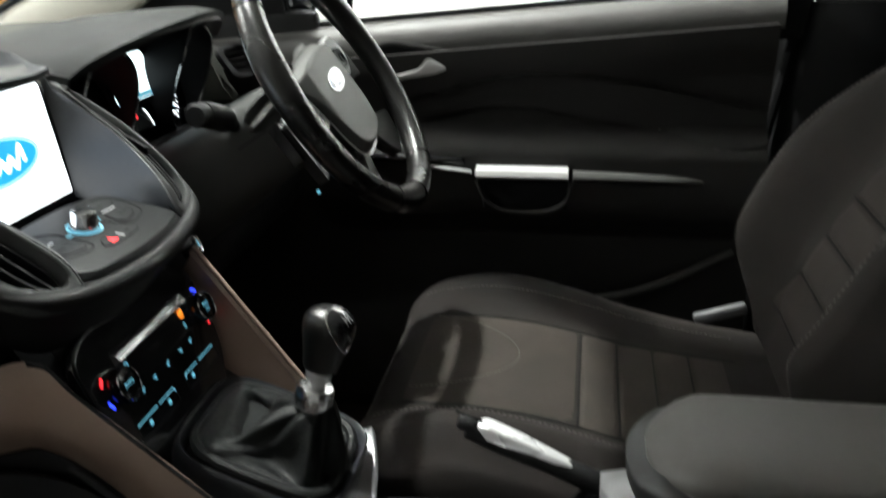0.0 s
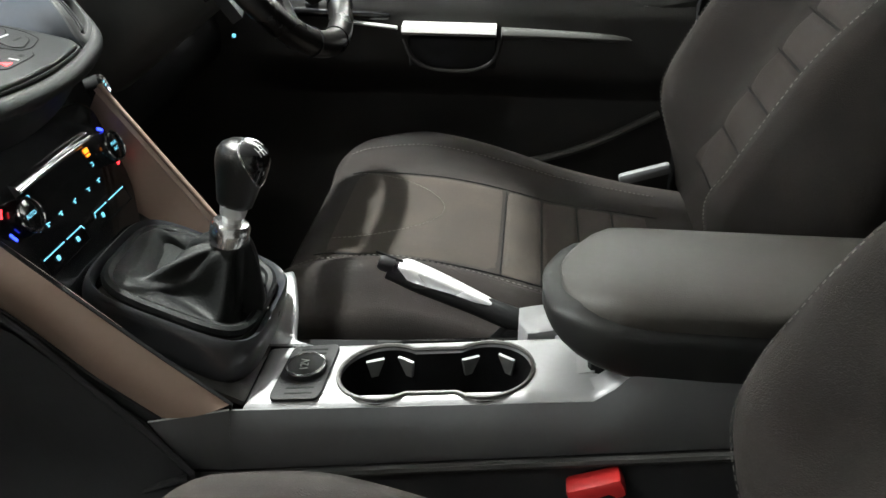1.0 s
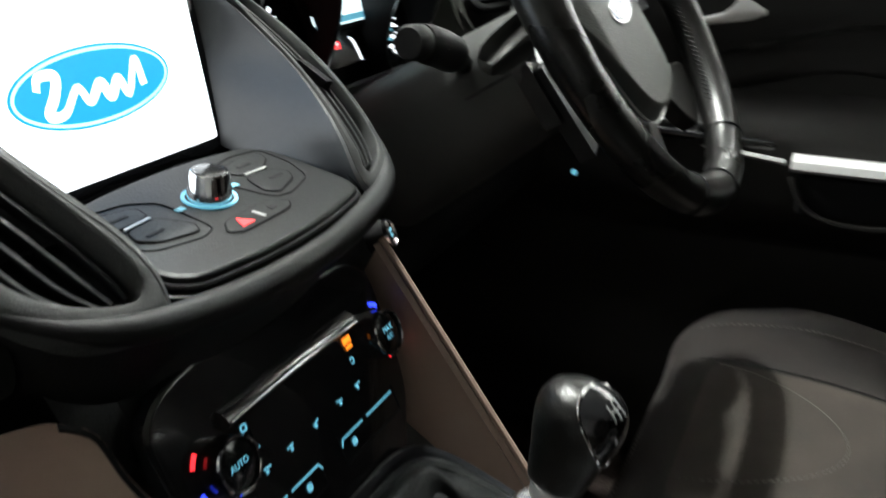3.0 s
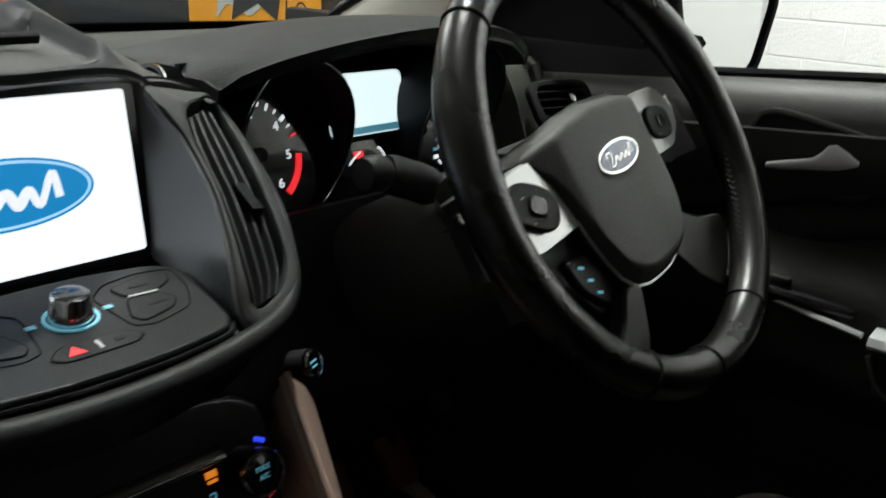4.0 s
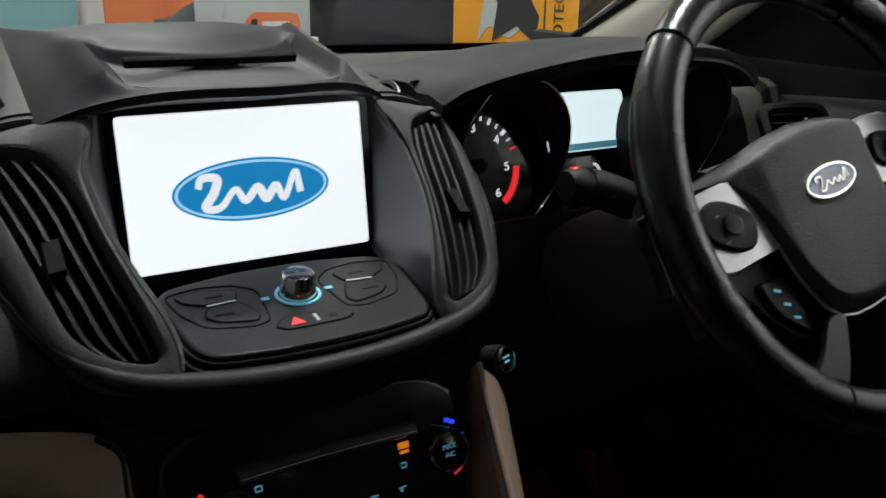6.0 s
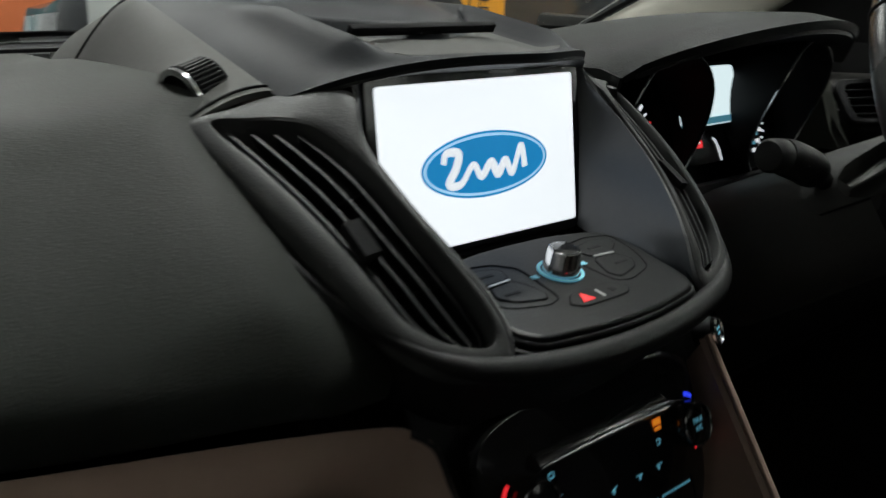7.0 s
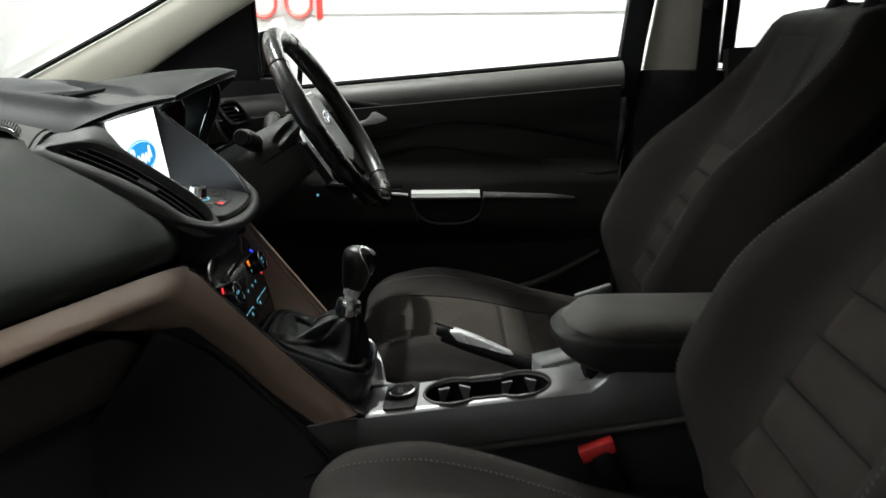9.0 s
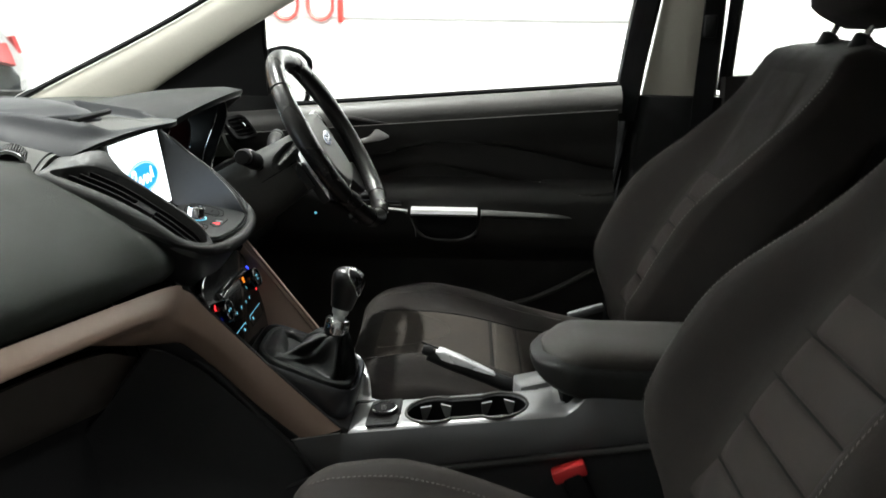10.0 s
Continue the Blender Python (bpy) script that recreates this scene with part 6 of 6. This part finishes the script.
cup = part("cup_holder", skin([deck_ring(lambda a: cup_r(a) + 0.003, -0.003), deck_ring(lambda a: cup_r(a) * 0.97, -0.055), deck_ring(lambda a: cup_r(a) * 0.93, -0.075), deck_ring(lambda a: cup_r(a) * 0.1, -0.076)], caps=False), "rubber", con, "black double cup holder")
for x, ang in ((0.052, 115), (0.098, 62), (0.146, 118), (0.192, 58), (0.150, -95), (0.200, -60)):
    a = radians(ang)
    cx = 0.075 if x < 0.122 else 0.169
    px, py = cx + 0.037 * math.cos(a), CY + 0.037 * math.sin(a)
    tab = skin([[(w * s_, d, h) for s_, d in ((-1, 0), (1, 0), (1, 0.003), (-1, 0.003))] for w, h in ((0.0035, -0.016), (0.0085, 0.004), (0.0090, 0.007))])
    part("grip_tab", moved(tab, Matrix.Translation((px, py, deck_z(px) - 0.014)) @ pose(0, 0, 0, -14, 0, ang - 90 + 180)), "pale", cup, "pale spring tab")
# raised rear part of the deck running up under the armrest
part("deck_rear", skin([[(x, -0.092, z - 0.05), (x, -0.090, z), (x, -0.070, z + 0.002), (x, 0.050, z + 0.002), (x, 0.058, z - 0.05)] for x, z in ((0.262, 0.722), (0.286, 0.738), (0.31, 0.748), (0.42, 0.756), (0.55, 0.76))]), "lower", con)
# narrow arm of the deck that sweeps round behind the gaiter
ARM_IN = spline([(-0.0515, 0.006, 0), (-0.0512, 0.018, 0), (-0.0515, 0.040, 0), (-0.0550, 0.080, 0), (-0.066, 0.102, 0)], 25)
ARM_OUT = spline([(-0.002, 0.0112, 0), (-0.016, 0.0140, 0), (-0.026, 0.024, 0), (-0.033, 0.062, 0), (-0.048, 0.113, 0)], 25)
part("deck_arm", sheet(lambda u, v: ARM_OUT[int(round(v * 24))].lerp(ARM_IN[int(round(v * 24))], u) + V((0, 0, deck_z(-0.03) + 0.0012 - 0.010 * (1 - smooth(0, 0.18, u)) ** 2 + 0.024 * smooth(0.35, 1.0, v) + 0.006 * smooth(0.6, 1, u) * v)), 10, 24, 0.003), "deck", con, "", 60)
part("handbrake_well", sheet(lambda u, v: (lerp(-0.04, 0.26, u), lerp(0.0115, 0.063, v), 0.664 + 0.02 * u), 6, 4, 0.004), "rubber", con)
part("well_wall", sheet(lambda u, v: (lerp(-0.03, 0.20, u), 0.0118, lerp(deck_z(lerp(-0.03, 0.20, u)) - 0.012, 0.665, v)), 6, 3, 0.002), "dark", con)
# raised tongue beside the handbrake
part("deck_tongue", skin([[(x, ya, z - 0.03), (x, ya, z - 0.002), (x, ya + 0.003, z), (x, 0.059, z), (x, 0.0615, z - 0.003), (x, 0.0615, z - 0.03)] for x, ya, z in ((0.197, 0.032, 0.7215), (0.206, 0.0125, 0.7240), (0.222, 0.0125, 0.7275), (0.27, 0.0125, 0.740))]), "deck", con, "", 50)


def step_section(x):
    z = deck_z(x) - 0.0005 + 0.032 * smooth(0.262, 0.304, x)
    return [(x, -0.0908, z - 0.030), (x, -0.0906, z - 0.009), (x, -0.0880, z - 0.003), (x, -0.0820, z), (x, -0.060, z + 0.0005), (x, -0.054, z - 0.003), (x, -0.051, z - 0.030)]


part("deck_step", skin([step_section(x) for x in np.linspace(0.246, 0.345, 22)]), "deck", con, "", 50)
part("deck_ramp", sheet(lambda u, v: (lerp(0.232, 0.315, v), lerp(-0.054, 0.010, u), deck_z(lerp(0.232, 0.315, v)) - 0.0015 + 0.012 * smooth(0, 1, v)), 6, 14, 0.002), "deck", con, "", 50)


def side(u, v):
    x = lerp(-0.060, 0.62, u)
    top = min(deck_z(x) - 0.004 + 0.032 * smooth(0.265, 0.30, x), 0.762)
    return (x, -0.0895 - 0.012 * math.sin(math.pi * v * 0.6), lerp(top, min(0.637 + 0.147 * x, 0.70), v))


# the side's shade sits in this darker colour
part("left_side", sheet(side, 40, 10, 0.004), "flank", con, "satin silver console side, coloured dark for its shade", 60)


def side_front(u, v):
    """The nose of the console side under the end of the taupe trim."""
    a = V((-0.126, -0.1135, 0.689)).lerp(V((-0.060, -0.0895, 0.689)), u)
    b = V((-0.094, -0.108, 0.632)).lerp(V((-0.060, -0.1010, 0.628)), u)
    return a.lerp(b, v) + V((0, -0.004 * math.sin(math.pi * v), 0))


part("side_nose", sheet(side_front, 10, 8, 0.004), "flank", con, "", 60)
part("trim_joint", rod([V(side_front(u, 0)) + V((0, -0.0015, 0.001)) for u in np.linspace(0, 1, 8)], 0.0009, 5), "alu", con)
part("side_ledge", rod([V((x, -0.103, min(0.637 + 0.147 * x, 0.70) - 0.006)) for x in np.linspace(-0.09, 0.62, 20)], 0.005, 8), "lower", con)
part("left_foot", sheet(lambda u, v: (lerp(-0.14, 0.62, u), lerp(-0.100, -0.088, v), lerp(min(0.637 + 0.147 * lerp(-0.14, 0.62, u), 0.70) - 0.002, 0.36, v)), 10, 6, 0.004), "footpanel", con)
part("right_side", sheet(lambda u, v: (lerp(-0.30, 0.62, u), 0.062, lerp(min(0.60 + 0.11 + 0.1 * lerp(-0.30, 0.62, u), 0.745) - 0.045, 0.36, v)), 12, 8, 0.004), "dark", con)

# socket panel
sk = thing("power_socket", "black 12 volt socket with a chrome-rimmed cap", "socket")
sp_m = Matrix.Translation((0.0, -0.042, deck_z(0.0) + 0.0005)) @ pose(0, 0, 0, 0, -6.4, 0)
plate = part("plate", moved(slab(rounded([(-0.022, 0.042), (0.025, 0.044), (0.022, -0.042), (-0.026, -0.042)], 6, 0.14), 0.003, 0.001), sp_m), "dark", sk)
for y in (0.035, 0.028, -0.026, -0.034):
    part("slot", moved(box((0.026, 0.0022, 0.001), (0.001, y, 0.0028), 0), sp_m), "rubber", plate)
cap = part("cap", moved(turned([(0.0178, 0.002), (0.0188, 0.003), (0.0188, 0.0075), (0.0180, 0.0090), (0.002, 0.0090)], 40), sp_m @ pose(0.001, 0.002, 0)), "dark", sk)
part("cap_ring", moved(turned([(0.0170, 0.0087), (0.0188, 0.0083), (0.0188, 0.0096), (0.0170, 0.0098)], 40), sp_m @ pose(0.001, 0.002, 0)), "chrome", cap)
writing("12V", 0.0115, sp_m @ pose(0.0, 0.002, 0.0093, 0, 0, 96), "pale", cap, "lettering")

# gear lever
gear = thing("gear_lever", "manual gear lever with a black knob and leather gaiter", "gear lever")
gm = Matrix.Translation((-0.122, 0.012, 0.760)) @ pose(0, 0, 0, 0, 21, 0)
gf_o = ring_outline(0.172, 0.160, 4.5, 72)
gf_i = ring_outline(0.146, 0.136, 4.0, 72)
surround = part("surround", moved(skin([[(x * f + dx, y * f, z) for x, y in gf_o] for f, z, dx in ((1.05, -0.055, -0.01), (1.06, -0.03, 0), (1.02, -0.004, 0), (1.0, 0.004, 0), (0.97, 0.007, 0), (0.93, 0.004, 0), (0.90, -0.004, 0))], caps=False), gm), "gearframe", gear, "satin blue-black plastic gaiter surround")
part("gaiter_roll", moved(rod([(x * 0.97, y * 0.97, 0.005) for x, y in gf_i], 0.006, 8, closed=True), gm), "gaiter", gear)
ring_c = V((-0.077, 0.011, 0.820))


def gaiter_ring(t, n=72):
    out = []
    for k in range(n):
        a = 2 * math.pi * k / n
        x, y = gf_i[k]
        base = gm @ V((x, y, 0.004))
        neck = ring_c + V((0.017 * math.cos(a), 0.017 * math.sin(a), -0.012))
        q = base.lerp(neck, t)
        f = smooth(0.30, 1.0, t)
        q.z = base.z + (neck.z - base.z) * f ** 1.7 + 0.004 * math.sin(math.pi * min(1, t / 0.32)) * (t < 0.32)
        hollow = math.exp(-((t - 0.46) / 0.13) ** 2)
        sag = -hollow * (0.001 + 0.040 * max(0, -math.cos(a + 0.35)) ** 4 + 0.020 * max(0, math.cos(a - 0.9)) ** 4)
        fold = 0.008 * math.sin(5 * a + 3.0 * t) * math.sin(math.pi * t) + 0.003 * math.sin(11 * a - 5 * t) * math.sin(math.pi * t)
        q += V((math.cos(a), math.sin(a), 0.4)) * fold + V((0, 0, sag))
        out.append(q)
    return out


part("gaiter", skin([gaiter_ring(t) for t in np.linspace(0, 1, 22)]), "gaiter", gear, "creased black leather gaiter", 80)
axis = V((0.24, 0.10, 0.96)).normalized()
kb = facing(tuple(ring_c), tuple(axis), (-1, 0, 0))
part("collar", moved(turned([(0.012, -0.015), (0.0180, -0.013), (0.0190, -0.004), (0.0187, 0.005), (0.0165, 0.0085), (0.013, 0.0092), (0.004, 0.0092)], 36), kb), "satinchrome", gear, "satin chrome collar")
part("shaft", moved(turned([(0.0085, 0.0), (0.0088, 0.014), (0.0118, 0.016), (0.0132, 0.026), (0.004, 0.027)], 30), kb), "alu", gear)
KNOB_H = (0.024, 0.027, 0.034, 0.046, 0.058, 0.068, 0.076, 0.083, 0.088, 0.0905)
KNOB_R = (0.0120, 0.0152, 0.0166, 0.0186, 0.0212, 0.0228, 0.0224, 0.0194, 0.0125, 0.0010)


def knob_r(h):
    return float(np.interp(h, KNOB_H, KNOB_R))


part("knob", moved(skin([[(knob_r(h) * math.cos(a) * 0.96, knob_r(h) * math.sin(a) * 1.08, h) for a in np.linspace(0, 2 * math.pi, 40, endpoint=False)] for h in np.concatenate([np.linspace(0.024, 0.076, 16), np.linspace(0.079, 0.0904, 9)])]), kb), "leather", gear, "black leather knob", 70)


def knob_surface(direction, lift):
    """The point of the knob's surface that lies in a direction from its middle."""
    d, lo, hi = V(direction).normalized(), 0.0, 0.06
    for _ in range(30):
        r = (lo + hi) / 2
        q = V((0, 0, 0.064)) + d * r
        inside = 0.024 < q.z < 0.0905 and math.hypot(q.x / 0.96, q.y / 1.08) < knob_r(q.z)
        lo, hi = (r, hi) if inside else (lo, r)
    return V((0, 0, 0.064)) + d * (lo + lift)


AIM = Matrix.Rotation(radians(50), 3, "X") @ Matrix.Rotation(radians(-14), 3, "Y")


def insert_dir(a, f):
    """Directions inside the egg-shaped outline of the cap."""
    wide, tall = radians(44) * (1 + 0.12 * math.sin(a)), radians(66 if math.sin(a) < 0 else 50)
    px, py = f * wide * math.cos(a), f * tall * math.sin(a)
    return AIM @ V((math.sin(px), math.sin(py), math.cos(px) * math.cos(py)))


ins = part("knob_insert", moved(skin([[knob_surface(insert_dir(a, f), lift) for a in np.linspace(0, 2 * math.pi, 40, endpoint=False)] for f, lift in ((1.03, -0.002), (1.0, 0.0006), (0.85, 0.0009), (0.65, 0.0010), (0.45, 0.0010), (0.25, 0.0010), (0.02, 0.0010))]), kb), "gloss", gear, "gloss black shift pattern cap", 60)
part("knob_ring", moved(rod([knob_surface(insert_dir(a, 1.03), 0.0004) for a in np.linspace(0, 2 * math.pi, 60, endpoint=False)], 0.0010, 6, closed=True), kb), "chrome", gear, "chrome outline of the cap")
for px in (-0.15, 0.0, 0.15):
    part("shift_mark", moved(rod([knob_surface(AIM @ V((px, py, 1)), 0.0013) for py in np.linspace(0.05, 0.42, 6)], 0.0006, 5), kb), "pale", ins)
part("shift_mark", moved(rod([knob_surface(AIM @ V((px, 0.235, 1)), 0.0013) for px in np.linspace(-0.15, 0.15, 6)], 0.0006, 5), kb), "pale", ins)

# floor between stack and gaiter, and the taupe rails at its sides
part("front_floor", sheet(lambda u, v: (lerp(-0.225, -0.05, v), lerp(lerp(-0.105, -0.076, v), 0.115, u), lerp(0.790, 0.688, v)), 6, 6, 0.006), "lower", con)


def rail(s):
    a0, a1 = (V((-0.244, -0.130, 0.908)), V((-0.062, -0.089, 0.694))) if s < 0 else (V((-0.244, 0.132, 0.915)), V((-0.060, 0.100, 0.694)))

    def fn(u, v):
        q = a0.lerp(a1, v)
        drop = V((lerp(-0.018, -0.042, v), s * lerp(0.040, 0.014, v), lerp(-0.078, -0.070, v)))
        bow = 0.010 * math.sin(math.pi * u)
        return q + drop * u + V((0.3 * bow, s * bow, bow * 0.6))
    return fn


part("rail", sheet(rail(1), 8, 24, 0.006), "brown", con, "satin taupe side rail")
part("rail_inner", sheet(lambda u, v: BAND_A[44 + int(round(v * 52))] + V((-0.01 * u, 0.012 * u, -0.03 * u)), 3, 26, 0.003), "dark", con)
part("rail_inner", sheet(lambda u, v: rail(1)(0, v) + V((-0.035 * u, -0.014 * u, -0.070 * u)), 3, 16, 0.003), "brown", con)
part("rail_edge", rod([rail(1)(0, v) + V((0.001, 0, 0.002)) for v in np.linspace(0, 1, 16)], 0.0028, 8), "brown", con)


def foot_side(s):
    def fn(u, v):
        if s < 0:
            q = V(BAND_B[44 + int(round(min(1, u / 0.75) * 52))]).lerp(V((-0.094, -0.108, 0.632)), smooth(0.75, 1, u))
        else:
            q = V(rail(s)(1.0, u))
        low = V((lerp(-0.66, -0.08, u), s * 0.165, 0.37))
        return q.lerp(low, v) + V((0, s * 0.012 * math.sin(math.pi * v), 0))
    return fn


part("foot_side", sheet(foot_side(-1), 22, 16, 0.004), "footpanel", con, "dark blue-grey footwell side")
part("foot_side", sheet(foot_side(1), 20, 16, 0.004), "carpet", con)
part("panel_edge", rod(spline([(x, -0.122, z) for x, z in ((-0.294, 0.775), (-0.271, 0.802), (-0.256, 0.811), (-0.243, 0.806), (-0.210, 0.777), (-0.166, 0.728), (-0.122, 0.681), (-0.090, 0.640))], 40), 0.0035, 8), "footpanel", con, "upper edge of the footwell panel")
part("panel_edge", rod(spline([(-0.40, -0.150, 0.640), (-0.37, -0.146, 0.624), (-0.30, -0.144, 0.600), (-0.20, -0.138, 0.604), (-0.093, -0.124, 0.636)], 30), 0.004, 8), "footpanel", con, "lower edge of the footwell panel")

# handbrake
hb = thing("handbrake", "handbrake lever with a silver top and black grip", "handbrake")
h0, h1 = V((0.056, 0.083, 0.752)), V((0.176, 0.076, 0.709))
hd = (h1 - h0).normalized()
hside = V((0, 1, 0))
hup = hside.cross(hd) * -1 if hside.cross(hd).z < 0 else hside.cross(hd)


def hb_section(t, half, low, high, ease):
    """Cross-section of the lever: flat top with eased edges."""
    c = h0.lerp(h1, t)
    pts = [(-half, low), (-half, high - ease), (-half + ease * 0.4, high - ease * 0.35), (-half + ease, high), (half - ease, high), (half - ease * 0.4, high - ease * 0.35), (half, high - ease), (half, low)]
    return [c + hside * a + hup * h for a, h in pts]


silver = []
for t in np.linspace(0.11, 1.0, 18):
    w = float(np.interp(t, (0.11, 0.16, 0.35, 0.8, 0.95, 1.0), (0.0075, 0.0105, 0.0112, 0.0082, 0.0065, 0.0035)))
    hi = float(np.interp(t, (0.11, 0.18, 0.5, 0.9, 1.0), (0.0075, 0.0120, 0.0105, 0.0062, 0.0035)))
    lo = float(np.interp(t, (0.11, 0.22, 0.6, 1.0), (0.0065, -0.003, 0.0010, 0.0010)))
    silver.append(hb_section(t, w, lo, hi, 0.0026))
part("silver_top", skin(silver), "insertsilver", hb, "polished silver lever top", 50)
low = []
for t in np.linspace(0.04, 1.26, 18):
    c = h0.lerp(h1, t)
    r = float(np.interp(t, (0.04, 0.3, 0.8, 1.26), (0.0088, 0.0105, 0.0100, 0.0120)))
    low.append([c + hside * (r * math.cos(a)) + hup * (r * 1.15 * math.sin(a) - 0.0055) for a in np.linspace(0, 2 * math.pi, 18, endpoint=False)])
part("grip", skin(low), "dark", hb, "black grip")
part("button", moved(turned([(0.003, -0.006), (0.0088, -0.006), (0.0092, 0.006), (0.0075, 0.010), (0.002, 0.011)], 24), facing(tuple(h0 + hd * 0.004 + hup * 0.001), tuple(-hd), (0, 0, 1))), "dark", hb)
for k in range(5):
    part("button_rib", moved(box((0.0016, 0.0150, 0.0030), (0, 0, 0), 0.0005), facing(tuple(h0 + hd * (0.010 - 0.0038 * k) + hup * 0.0098), tuple(hup), tuple(hside)) @ pose(0, 0, 0, 0, 0, 90)), "rubber", hb)
part("boot", skin([[(x, y0_ + 0.072, z) for y0_, z in ((-0.018, zb), (-0.009, zt), (0.009, zt), (0.018, zb))] for x, zt, zb in ((0.165, 0.668, 0.655), (0.185, 0.690, 0.655), (0.21, 0.694, 0.655), (0.25, 0.686, 0.655))]), "rubber", hb, "black boot")

# armrest
arm = thing("armrest", "grey padded centre armrest with a black lower half", "armrest")


def arm_ring(x, x0, half, z0, z1, power=0.36):
    """Cross-section of the armrest at x; its plan is rounded off at the front x0."""
    f = min(1.0, (x - x0) / 0.075)
    w = half * (1 - (1 - f) ** 2.4) ** (1 / 2.4)
    out = []
    for k in np.linspace(0, 2 * math.pi, 44, endpoint=False):
        c, s = math.cos(k), math.sin(k)
        out.append((x, -0.010 + w * math.copysign(abs(c) ** power, c), (z0 + z1) / 2 + (z1 - z0) / 2 * math.copysign(abs(s) ** power, s)))
    return out


ARM_X = [0.0004, 0.002, 0.005, 0.010, 0.018, 0.030, 0.045, 0.060, 0.075, 0.11, 0.16, 0.22, 0.30, 0.37, 0.40]
body = []
for d in ARM_X:
    low = float(np.interp(d, (0, 0.012, 0.03, 0.05, 0.085, 0.165, 0.4), (0.782, 0.768, 0.757, 0.748, 0.738, 0.729, 0.725)))
    body.append(arm_ring(0.216 + d, 0.2156, 0.0825, low, 0.806 - 0.012 * (1 - smooth(0, 0.03, d)), 0.46))
part("base", skin(body), "armbase", arm, "black armrest base", 60)
lid = []
for d in ARM_X:
    if d < 0.39:
        lid.append(arm_ring(0.232 + d, 0.2316, 0.0770, 0.780, 0.8250 - 0.018 * (1 - smooth(0, 0.045, d)), 0.62))
part("lid", skin(lid), "armpad", arm, "grey leather-grained lid", 75)
part("hinge", box((0.05, 0.05, 0.03), (0.285, -0.03, 0.735), 0.008), "rubber", arm)
